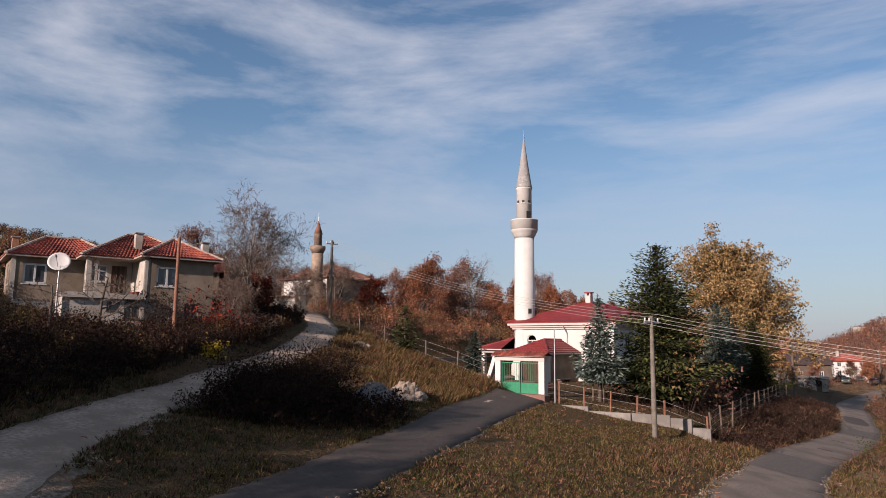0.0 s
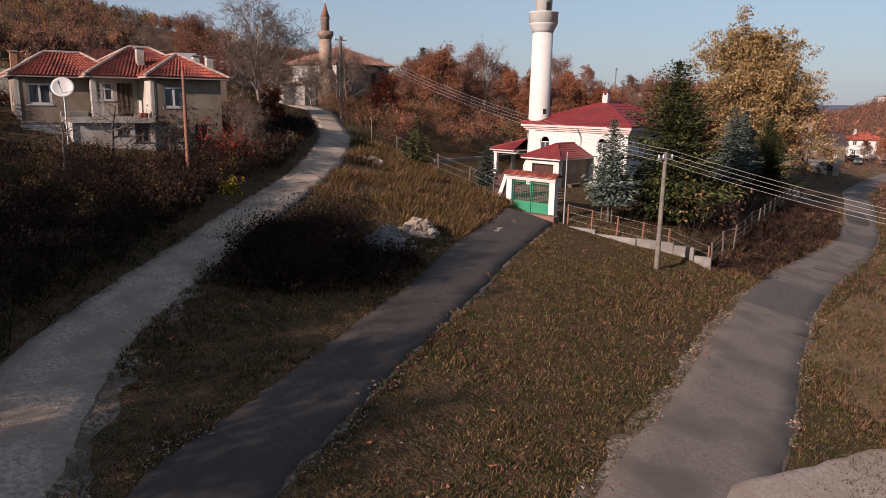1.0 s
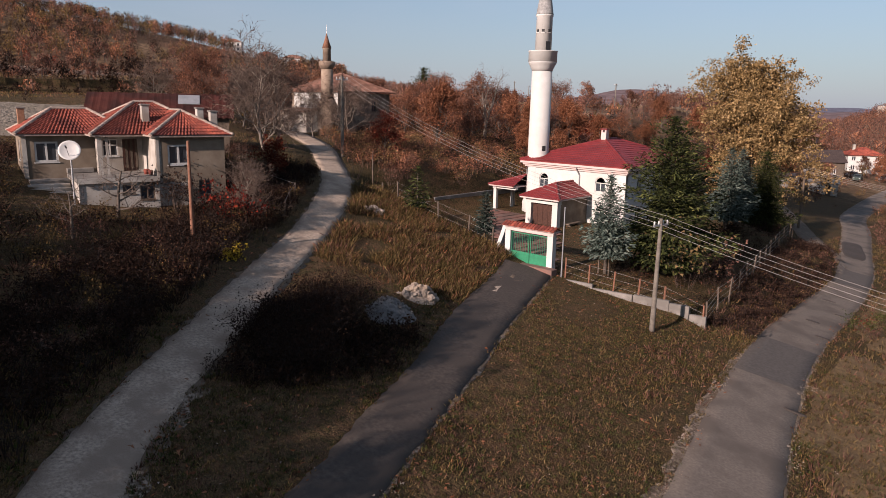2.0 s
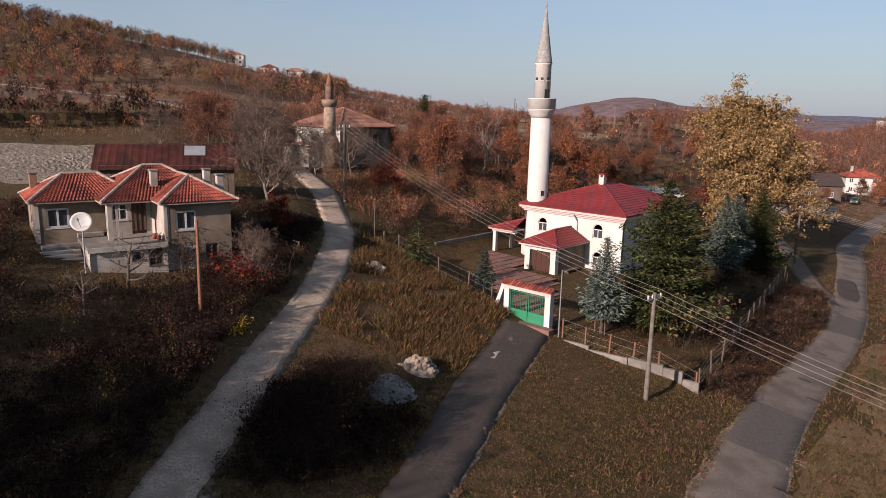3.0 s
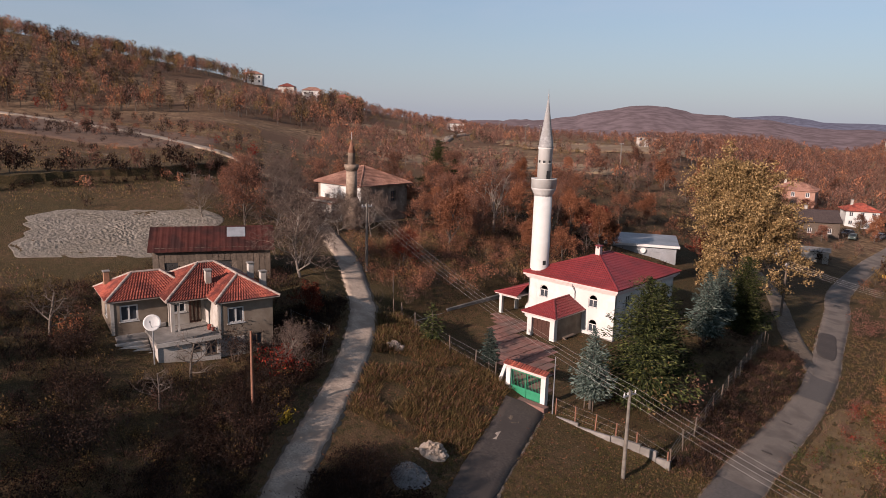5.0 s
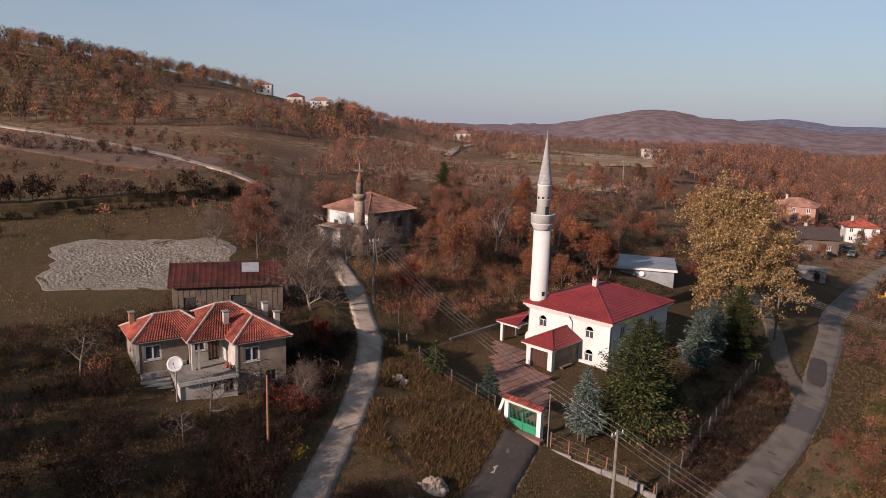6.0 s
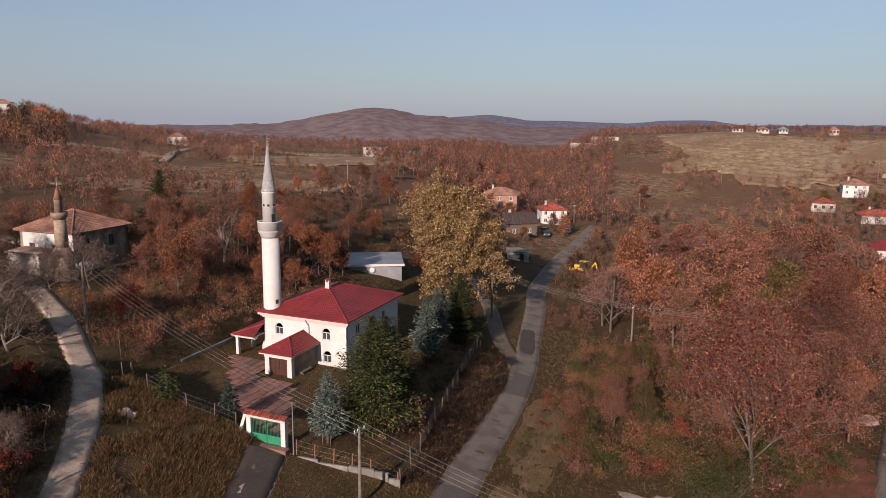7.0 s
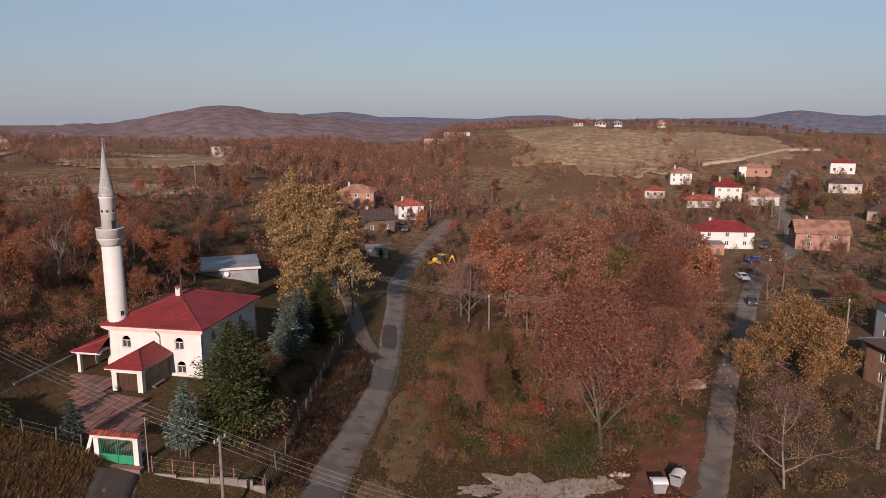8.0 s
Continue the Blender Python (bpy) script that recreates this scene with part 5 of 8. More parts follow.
# ---- buildings of the village, farther off ----
def simple_house(x, y, turn, w, d, h, rise, wall_mat, roof_mat, label, rows=2, cols=3, hip=True, z=None, chims=1, category="house"):
    """A far house: walls with windows, a tiled roof, a chimney."""
    zz = (min(ground(x, y), ground(x + 3, y + 3)) if z is None else z) - 0.6
    th = thing("house", label, category, at=(x, y, zz), turn=turn)
    hh = h + 0.6
    holes = []
    for r in range(rows):
        for c in range(cols):
            xa = w * (c + 0.5) / cols - 0.5
            za = 0.6 + 0.9 + r * (h / rows)
            holes.append((xa, xa + 1.0, za, min(za + 1.25, hh - 0.2)))
    part("wall", wall_with_holes(w, 0, hh, 0.3, holes, m=pose(-w / 2, -d / 2, 0)), wall_mat, th)
    for hx in holes:
        window(th, *hx, 0.08, pose(-w / 2, -d / 2, 0), thick=0.1)
    sideh = [(d * 0.3, d * 0.3 + 1.0, 1.5, 2.7)] + ([(d * 0.3, d * 0.3 + 1.0, 1.5 + h / 2, 2.6 + h / 2)] if rows > 1 else [])
    for m in (pose(w / 2, -d / 2 + 0.002, 0, 0, 0, 90), pose(-w / 2, d / 2 - 0.002, 0, 0, 0, -90)):
        part("wall", wall_with_holes(d, 0, hh, 0.3, sideh, m=m), wall_mat, th)
        for hx in sideh:
            window(th, *hx, 0.08, m, thick=0.1)
    part("wall", wall_with_holes(w, 0, hh, 0.3, [], m=pose(w / 2, d / 2, 0, 0, 0, 180)), wall_mat, th)
    if hip:
        hip_roof(th, -w / 2 - 0.5, w / 2 + 0.5, -d / 2 - 0.5, d / 2 + 0.5, hh + 0.12, rise, roof_mat, name="roof", cap=roof_mat, pitch=0.4, course=0.6)
    else:
        for s in (-1, 1):
            a, b = Vector((-w / 2 - 0.4, s * (d / 2 + 0.5), hh - 0.05)), Vector((w / 2 + 0.4, s * (d / 2 + 0.5), hh - 0.05))
            c, e = Vector((w / 2 + 0.4, 0, hh + rise)), Vector((-w / 2 - 0.4, 0, hh + rise))
            v, f = tile_slope(*((a, b, c, e) if s < 0 else (b, a, e, c)), pitch=0.4, course=0.6)
            part("roof", raw_mesh("roof", v, f, roof_mat), None, th)
        for xx in (-w / 2 + 0.05, w / 2 - 0.05):
            bm = poly([(xx, -d / 2, hh), (xx, d / 2, hh), (xx, 0, hh + rise - 0.1)])
            bmesh.ops.solidify(bm, geom=bm.faces[:], thickness=0.1)
            part("gable", bm, wall_mat, th)
    for k in range(chims):
        cx = -w * 0.25 + w * 0.5 * k
        c = part("chimney", box(cx - 0.3, cx + 0.3, 0.4, 1.0, hh + 0.3, hh + rise + 0.8), WHITEOLD, th)
        part("chimney_cap", box(cx - 0.38, cx + 0.38, 0.32, 1.08, hh + rise + 0.8, hh + rise + 0.92), CONCRETE, c)
    return th


mosque()
minaret()
gate()
old_house()
dish()
barn()
old_mosque()
old_minaret()
P_GATE = utility_pole(10.57, -3.37, 6.3, "slim weathered pole with four wires beside the yard fence", POLE, turn=78)
P_LANE = utility_pole(-24.4, 3.9, 7.3, "pale concrete pole with wires beside the climbing lane", POLE, 0.15, turn=78)
P_TRACK = utility_pole(1.6, 56.6, 7.6, "dark leaning wooden pole at the track fork", WOOD, 0.16, turn=86)
P_MEADOW = utility_pole(23.5, 55, 7.0, "pale concrete pole in the overgrown meadow", POLE, 0.14, turn=86)
P_VALLEY = utility_pole(66, 25.5, 8.3, "tall concrete pole beside the lower lane", POLE, 0.17, turn=80)
P_NEAR = utility_pole(40.5, -8.5, 7.0, "weathered pole carrying wires down the slope", POLE, 0.13, turn=78)
P_FAR = utility_pole(76, 62, 7.6, "concrete pole of the lower village", POLE, 0.15, turn=60)
wires(P_LANE, P_GATE, 1.0, 78, 78)
wires(P_GATE, P_NEAR, 0.7, 78, 78)
wires(P_TRACK, P_MEADOW, 0.5, 86, 86)
wires(P_MEADOW, P_FAR, 1.0, 86, 86)
utility_pole(-6.6, -20.8, 5.8, "thin reddish wooden pole in the garden", REDWOOD, 0.1, arm=False, name="garden_pole", group="")
lamp = utility_pole(2.75, -0.4, 4.6, "thin grey steel lamp post beside the gate", STEEL, 0.05, arm=False, name="lamp_post", group="")
simple_house(-31, 167, 10, 11, 8, 5, 2.0, SALMON, OLDTILE, "cream house with a pale tiled hip roof", z=-1)
simple_house(-15, 170, 25, 8, 7, 4.6, 1.8, WHITEWASH, CLAYTILE, "white cottage with a red clay roof")
simple_house(-18, 141, 35, 9, 7, 3.6, 2.6, WOOD, DARKROOF, "dark-roofed wooden house with a red lean-to", 1, 2, False)
simple_house(77, 152, 4, 14, 8, 4.6, 2.4, WHITEWASH, REDTILE, "long white house with a bright red roof", 2, 3)
simple_house(102, 154, -6, 13, 9, 4.4, 3.2, SALMON, OLDTILE, "two-storey salmon house with an orange tile roof", 2, 2, False)
simple_house(84, 277, 0, 9, 8, 4.4, 2.2, WHITEWASH, OLDTILE, "white two-storey house at the meadow's foot")
simple_house(97, 245, 0, 10, 9, 5.4, 2.8, WHITEWASH, REDTILE, "tall white house with a red hip roof")
simple_house(108, 236, 0, 11, 8, 3.4, 2.5, WHITEOLD, OLDTILE, "low cream house with a brown tile roof", 1, 3)
simple_house(85, 229, 4, 12, 7, 2.6, 1.9, WHITEOLD, CLAYTILE, "long low farmhouse with a red clay roof", 1, 4)
simple_house(80.5, 45, 14, 13, 9, 5.2, 1.6, BRICK, DARKROOF, "unfinished brick house with a dark roof", 2, 4, True)
simple_house(88, 66, 5, 9, 9, 6.2, 2.0, WHITEWASH, REDTILE, "white house with a red roof behind the yard", 2, 2)


def shed():
    th = thing("shed", "low grey-white metal-clad storage building with a flat roof", "shed", at=(-22, 61, -0.6), turn=28)
    part("wall", wall_with_holes(10.5, 0, 3.4, 0.2, [(6.6, 8.2, 0, 2.4)], m=pose(-5.5, -5, 0)), ZINC, th)
    part("wall", wall_with_holes(10, 0, 3.4, 0.2, [], m=pose(5.0, -4.998, 0, 0, 0, 90)), ZINC, th)
    part("wall", wall_with_holes(10, 0, 3.4, 0.2, [], m=pose(-5.5, 5, 0, 0, 0, -90)), ZINC, th)
    part("wall", wall_with_holes(10.5, 0, 3.4, 0.2, [], m=pose(5.0, 5.002, 0, 0, 0, 180)), ZINC, th)
    part("door", box(1.1, 2.7, -4.92, -4.88, 0, 2.4), STEEL, th)
    part("roof", box(-5.9, 5.4, -5.5, 5.5, 3.4, 3.6, bevel=0.03), ZINC, th)
    part("fascia", box(-5.95, 5.45, -5.56, -5.505, 3.25, 3.65), WHITEPVC, th)
    part("wall_dish", lathe([(0.05, 0), (0.4, 0.1), (0.42, 0.12)], 16), WHITEPVC, th, m=pose(0.0, -5.25, 2.6, 80, 0, 0))


shed()

# ---- trees and scrub ----
def unit_rows(v):
    return v / (np.linalg.norm(v, axis=1, keepdims=True) + 1e-9)


def tubes(segs, sides):
    """Tapered tubes from rows of start, end, and the two radii; all at once."""
    s = np.array(segs, float).reshape(-1, 8)
    p, q, r0, r1 = s[:, 0:3], s[:, 3:6], s[:, 6:7], s[:, 7:8]
    d = unit_rows(q - p)
    ref = np.where(np.abs(d[:, 2:3]) > 0.9, [[1.0, 0, 0]], [[0, 0, 1.0]])
    u = unit_rows(np.cross(d, ref))
    w = np.cross(d, u)
    rings = []
    for k in range(sides):
        a = 2 * math.pi * k / sides
        o = u * math.cos(a) + w * math.sin(a)
        rings.append((p + o * r0, q + o * r1))
    n = len(s)
    verts = np.stack([x for pair in rings for x in pair], 1).reshape(-1, 3)
    base = np.arange(n)[:, None] * (2 * sides)
    faces = [base + np.array([[2 * k, 2 * ((k + 1) % sides), 2 * ((k + 1) % sides) + 1, 2 * k + 1]]) for k in range(sides)]
    return verts, np.concatenate(faces, 0)


def strips(segs, seed=1):
    """Thin twigs that taper to a point, turned at random."""
    s = np.array(segs, float).reshape(-1, 8)
    p, q, r0, r1 = s[:, 0:3], s[:, 3:6], s[:, 6:7], s[:, 7:8]
    u = unit_rows(np.cross(q - p, np.random.default_rng(seed).normal(size=p.shape)))
    v = np.stack([p - u * r0, p + u * r0, q], 1).reshape(-1, 3)
    return v, np.arange(len(v)).reshape(-1, 3)


def leaf_faces(centres, size, rng, up=0.3, long=1.5):
    """Small pointed leaves, turned every way."""
    n = len(centres)
    a = unit_rows(rng.normal(size=(n, 3)) + [0, 0, -0.2])
    b = unit_rows(np.cross(a, rng.normal(size=(n, 3)) + [0, 0, up]))
    s = size * rng.uniform(0.6, 1.3, (n, 1))
    v = np.stack([centres - a * s * long / 2 - b * s / 2, centres - a * s * long / 2 + b * s / 2, centres + a * s * long / 2], 1).reshape(-1, 3)
    return v, np.arange(3 * n).reshape(-1, 3)


def quads_mesh(name, groups):
    """One mesh from groups of (verts, faces, material); the faces have three or four corners."""
    vs, loops, totals, ms, mats, off = [], [], [], [], [], 0
    for v, f, m in groups:
        if len(f) == 0:
            continue
        vs.append(v)
        loops.append((f + off).ravel())
        totals.append(np.full(len(f), f.shape[1]))
        off += len(v)
        if m not in mats:
            mats.append(m)
        ms.append(np.full(len(f), mats.index(m)))
    v, lp, tot, ms = np.concatenate(vs), np.concatenate(loops), np.concatenate(totals), np.concatenate(ms)
    me = bpy.data.meshes.new(name)
    me.vertices.add(len(v))
    me.vertices.foreach_set("co", v.astype(np.float32).ravel())
    me.loops.add(len(lp))
    me.loops.foreach_set("vertex_index", lp.astype(np.int32))
    me.polygons.add(len(tot))
    me.polygons.foreach_set("loop_start", np.concatenate([[0], np.cumsum(tot)[:-1]]).astype(np.int32))
    me.polygons.foreach_set("loop_total", tot.astype(np.int32))
    for m in mats:
        me.materials.append(m)
    me.polygons.foreach_set("material_index", ms.astype(np.int32))
    me.update(calc_edges=True)
    return me


def grow(seed, h, clear, spread, limbs, kids, levels, rise=0.35, lean=0.05, r=None, wander=0.22, fork=1, leader=True):
    """The branches of a tree: rows of start, end and radii, level by level, and the twig ends."""
    rng = np.random.default_rng(seed)
    levels_out = [[] for _ in range(levels + 1)]
    tips = []
    r = r or h * 0.018

    def limb(p, d, length, rad, level, bend):
        n = 4 if level == 0 else 3 if level < 3 else 2
        pts, rads = [p], [rad]
        for k in range(n):
            d = d + rng.normal(size=3) * wander * (0.35 if level == 0 else 1) + np.array([0, 0, bend])
            d = d / np.linalg.norm(d)
            pts.append(pts[-1] + d * length / n)
            rads.append(rad * (1 - (k + 1) / n * (0.62 if level < levels else 0.8)))
        for k in range(n):
            levels_out[level].append((*pts[k], *pts[k + 1], rads[k], rads[k + 1]))
        if level == levels:
            tips.append((pts[-1], d, pts[0]))
            return
        count = limbs if level == 0 else kids
        for c in range(count):
            f = (clear + (1 - clear) * (c + rng.uniform(0.1, 0.9)) / count) if level == 0 else 0.25 + 0.75 * (c + rng.uniform(0.2, 1.0)) / count
            f = min(f, 0.99)
            i = min(int(f * n), n - 1)
            g = f * n - i
            q = pts[i] * (1 - g) + pts[i + 1] * g
            rr = (rads[i] * (1 - g) + rads[i + 1] * g) * 0.62
            ax = rng.normal(size=3)
            ax -= d * (ax @ d)
            ax /= np.linalg.norm(ax) + 1e-9
            if level == 0:
                a = 2.4 * c + rng.uniform(-0.4, 0.4)
                ax = np.array([math.cos(a), math.sin(a), 0])
                nd = ax * spread + np.array([0, 0, rise + 0.9 * (f - clear) / (1 - clear) * rise])
                ln = h * (0.5 - 0.26 * (f - clear) / (1 - clear)) * rng.uniform(0.62, 1.25) * (0.55 + 0.45 * spread)
            else:
                nd = d * 0.75 + ax * 0.8
                ln = length * rng.uniform(0.45, 0.68)
            nd = nd / np.linalg.norm(nd)
            limb(q, nd, ln, max(rr, 0.006), level + 1, 0.06 if level < 2 else 0.02)

    lean_v = np.array([rng.uniform(-lean, lean), rng.uniform(-lean, lean), 1.0])
    limb(np.array([0, 0, -0.25]), lean_v / np.linalg.norm(lean_v), h * 0.8 if leader else h * 0.5, r, 0, 0.05)
    return levels_out, tips, rng


def broad_tree(name, label, seed, h, clear=0.25, spread=0.8, limbs=9, kids=4, levels=3, leaves=4, leaf=0.16, leaf_mat_=None, second=None, mix=0.0, twig=None, bark=None, scatter=0.45, rise=0.4, group="trees", at=(0, 0), thin=0.0, r=None, category="tree", sprigs=0):
    """A broadleaved tree with trunk, limbs, twigs and as many leaves as it still has."""
    lv, tips, rng = grow(seed, h, clear, spread, limbs, kids, levels, rise, r=r)
    x, y = at
    th = thing(name, label, category, group, at=(x, y, ground(x, y)))
    v, f = tubes(lv[0] + lv[1], 7)
    v2, f2 = tubes(lv[2], 4)
    part("trunk", quads_mesh("trunk", [(v, f, bark or BARK), (v2, f2, bark or BARK)]), None, th)
    groups = []
    fine = [s for k in range(3, levels + 1) for s in lv[k]]
    extra = []
    for p, d, o in tips:
        for _ in range(sprigs or (2 if levels < 4 else 1)):
            e = d + rng.normal(size=3) * 0.7
            e /= np.linalg.norm(e)
            f_ = rng.uniform(0.2, 1.0)
            s = o * (1 - f_) + p * f_
            extra.append((*s, *(s + e * h * 0.06 * rng.uniform(0.6, 1.4)), 0.008 + thin, 0.004 + thin))
    fine = [(*s[:6], max(s[6], 0.008 + thin), max(s[7], 0.006 + thin)) for s in fine]
    v, f = strips(fine + extra, seed)
    groups.append((v, f, twig or TWIG))
    if leaves:
        ends = np.array([s[3:6] for s in extra] + [t[0] for t in tips])
        n = int(leaves)
        c = np.repeat(ends, n, 0)
        c = c + rng.normal(size=c.shape) * scatter * 0.58 * np.array([1, 1, 0.75])
        pick = rng.random(len(c)) < mix
        if second is not None and mix > 0:
            v, f = leaf_faces(c[pick], leaf, rng)
            groups.append((v, f, second))
            c = c[~pick]
        v, f = leaf_faces(c, leaf, rng)
        groups.append((v, f, leaf_mat_))
    part("crown", quads_mesh("crown", groups), None, th, "")
    return th


def conifer(name, label, seed, h, r, material, at=(0, 0), clear=0.08, whorls=22, per=9, droop=0.25, group="conifers", spray=0.3, dens=7, ragged=0.2, shape=0.85):
    """A spruce or fir: whorls of boughs, each hung with sprays of needles."""
    rng = np.random.default_rng(seed)
    x, y = at
    th = thing(name, label, "conifer", group, at=(x, y, ground(x, y)))
    part("trunk", lathe([(h * 0.018 + 0.03, -0.3), (h * 0.015 + 0.02, h * 0.3), (0.02, h * 0.97)], 8), BARK, th)
    cents, dirs, sizes, boughs = [], [], [], []
    for w in range(whorls):
        f = w / (whorls - 1)
        z = h * (clear + (0.98 - clear) * f)
        reach = r * (1 - f) ** shape * (1 - ragged / 2 + ragged * rng.random()) + 0.08
        if f < 0.12:
            reach *= 0.75 + 2 * f
        n = max(4, int(per * (1 - 0.5 * f)))
        for k in range(n):
            a = 2 * math.pi * (k + rng.uniform(-0.3, 0.3)) / n + w * 1.1
            rl = reach * rng.uniform(0.8 - ragged, 1.05 + ragged * 0.5)
            d = np.array([math.cos(a), math.sin(a), 0.15 - droop * (1 - f) + 0.35 * f])
            boughs.append((0, 0, z, *(np.array([0, 0, z]) + d * rl * 0.9), 0.02, 0.006))
            m = max(3, int(dens * rl / r) + 2)
            for j in range(m):
                g = (j + 0.6) / m
                for _ in range(4):
                    c = np.array([0, 0, z]) + d * rl * g + np.array([-d[1], d[0], 0]) * rng.normal() * 0.24 * rl * (1 - 0.5 * g) + rng.normal(size=3) * 0.09
                    c[2] -= 0.05 * rng.random() * h * 0.05
                    cents.append(c)
                    e = d + rng.normal(size=3) * 0.35 + np.array([0, 0, -0.25])
                    dirs.append(e / np.linalg.norm(e))
                    sizes.append(spray * (0.7 + 0.6 * rng.random()) * (0.6 + 0.4 * (1 - f)))
    c, d, s = np.array(cents), np.array(dirs), np.array(sizes)[:, None]
    side = unit_rows(np.cross(d, rng.normal(size=d.shape) * 0.5 + [0, 0, 1]))
    v = np.stack([c - d * s * 0.6, c + side * s * 0.26, c + d * s * 1.0, c - side * s * 0.26], 1).reshape(-1, 3)
    vb, fb = tubes(boughs, 3)
    part("crown", quads_mesh("crown", [(v, np.arange(len(v)).reshape(-1, 4), material), (vb, fb, BARK)]), None, th)
    return th


def bush_parts(seed, h, r, stems, leaves, leaf, thin=0.004):
    """Stems that fan out from the ground, and the places of the leaves on them."""
    rng = np.random.default_rng(seed)
    segs, ends = [], []
    for _ in range(stems):
        a = rng.uniform(0, 2 * math.pi)
        o = np.array([math.cos(a), math.sin(a), 0]) * r * 0.45 * rng.random() ** 0.5
        d = np.array([math.cos(a), math.sin(a), 0]) * rng.uniform(0.1, 0.8) + np.array([0, 0, 1.0]) + rng.normal(size=3) * 0.15
        d /= np.linalg.norm(d)
        ln = h * rng.uniform(0.6, 1.1)
        m = o + d * ln * 0.5
        e = m + (d + rng.normal(size=3) * 0.3) * ln * 0.5
        o[2] = -0.15
        segs += [(*o, *m, 0.014 + thin, 0.009 + thin), (*m, *e, 0.009 + thin, 0.004 + thin)]
        for _ in range(3):
            f = rng.uniform(0, 1)
            s = m * (1 - f) + e * f
            q = s + (d * 0.6 + rng.normal(size=3) * 0.6) * ln * 0.3
            segs.append((*s, *q, 0.006 + thin, 0.003 + thin))
            ends.append(q)
        ends.append(e)
    c = np.repeat(np.array(ends), leaves, 0) if leaves else np.zeros((0, 3))
    c = c + rng.normal(size=c.shape) * 0.16 * max(h, 0.6)
    c[:, 2] = np.abs(c[:, 2])
    return segs, c, rng


def bush(name, label, seed, h, r, stems, leaves, leaf, material, twig=None, at=(0, 0), group="shrubs"):
    segs, c, rng = bush_parts(seed, h, r, stems, leaves, leaf)
    x, y = at
    th = thing(name, label, "shrub", group, at=(x, y, ground(x, y)))
    v, f = strips(segs, seed)
    part("brushwood", quads_mesh("brushwood", [(v, f, twig or TWIG)]), None, th)
    if leaves:
        v, f = leaf_faces(c, leaf, rng)
        part("foliage", quads_mesh("foliage", [(v, f, material)]), None, th)
    return th


def put(proto, x, y, s=1.0, turn=None, sz=None, rng=random, label=""):
    """A copy of a tree, standing on the land at x, y."""
    t = rng.uniform(0, 360) if turn is None else turn
    c = copy_thing(proto, Matrix.Translation((x, y, ground(x, y) - 0.05)) @ pose(0, 0, 0, 0, 0, t) @ Matrix.Diagonal((s, s, (sz or 1) * s, 1)))
    if label:
        c["label"] = label
    return c


VR = random.Random(11)
# single trees by the yard
fir = conifer("fir", "tall dark green fir with drooping boughs by the fence", 3, 10.8, 3.5, FIR, (6.4, 6.8), 0.05, 40, 14, 0.08, spray=0.26, dens=21, ragged=0.55, shape=0.48)
put(fir, 4.6, 13.0, 0.82, 80, label="dark green fir standing behind the taller one")
put(fir, 1.2, 43, 0.85, 200, label="dark green fir behind the blue spruces")
put(fir, 3.6, 36.5, 0.6, 20, label="small dark fir among the blue spruces")
put(fir, -66, 58, 0.95, 120, label="dark conifer among the rust-coloured trees")
put(fir, -56, 52, 0.7, 60, label="dark conifer at the edge of the wood")
spruce = conifer("spruce", "blue-grey spruce with dense upswept boughs", 5, 6.6, 1.9, SPRUCE, (4.3, 2.5), 0.2, 24, 10, 0.12, spray=0.24, dens=12)
put(spruce, 3.6, 25.5, 1.2, 40, label="large blue spruce beside the mosque wall")
put(spruce, 2.8, 30.5, 1.15, 150, label="large blue spruce in the row by the yard")
put(spruce, 0.8, 37.5, 1.1, 250, label="blue spruce with browning tips")
sapling = conifer("spruce_sapling", "young blue-green spruce on a bare stem", 8, 4.1, 1.0, SPRUCE, (-5.4, 1.7), 0.3, 15, 7, 0.1, spray=0.24, dens=5)
conifer("spruce_sapling", "young sparse green spruce beside the lane", 9, 3.4, 1.25, FIR, (-9.6, -1.2), 0.15, 11, 6, 0.1, spray=0.26, dens=4)
put(sapling, -2.9, 30, 0.5)

poplar = broad_tree("yellow_tree", "tall broad tree full of yellow-olive autumn leaves", 21, 18.3, 0.1, 0.7, 24, 6, 3, 26, 0.2, YELLOW, OLIVE, 0.35, scatter=0.62, rise=0.75, at=(-4.5, 56), group="")
redtree = broad_tree("red_tree", "large spreading tree with bare limbs and sparse red-brown leaves", 22, 17.0, 0.2, 0.75, 20, 6, 4, 2, 0.14, RUST, REDLEAF, 0.35, REDTWIG, scatter=0.45, rise=1.0, at=(38.6, 19), group="", r=0.2, thin=0.012)
walnut = broad_tree("round_tree", "round dense tree with olive and orange leaves", 23, 10.5, 0.03, 0.95, 16, 6, 3, 44, 0.15, OLIVE, RUST, 0.22, scatter=0.55, rise=0.34, at=(64, 45), group="")
baretree = broad_tree("bare_tree", "bare grey tree with pale crooked limbs", 24, 10.0, 0.18, 0.85, 9, 5, 4, 1, 0.12, BROWNLEAF, twig=TWIG, bark=PALEBARK, at=(54.4, 15.5), rise=0.7, r=0.13, group="bare trees", thin=0.004)
bare_b = broad_tree("bare_tree", "bare brown tree with a fan of fine twigs", 25, 8.7, 0.16, 1.15, 14, 6, 4, 0, 0.08, None, twig=TWIG, bark=PALEBARK, at=(-24.6, -4.3), rise=0.6, group="bare trees", thin=0.012)
rust_a = broad_tree("rust_tree", "rust-brown tree still holding its dry leaves", 26, 7.5, 0.15, 0.55, 11, 4, 3, 13, 0.135, RUST, ORANGE, 0.3, scatter=0.4, rise=0.65, at=(-28, 20.5), group="rust-coloured trees")
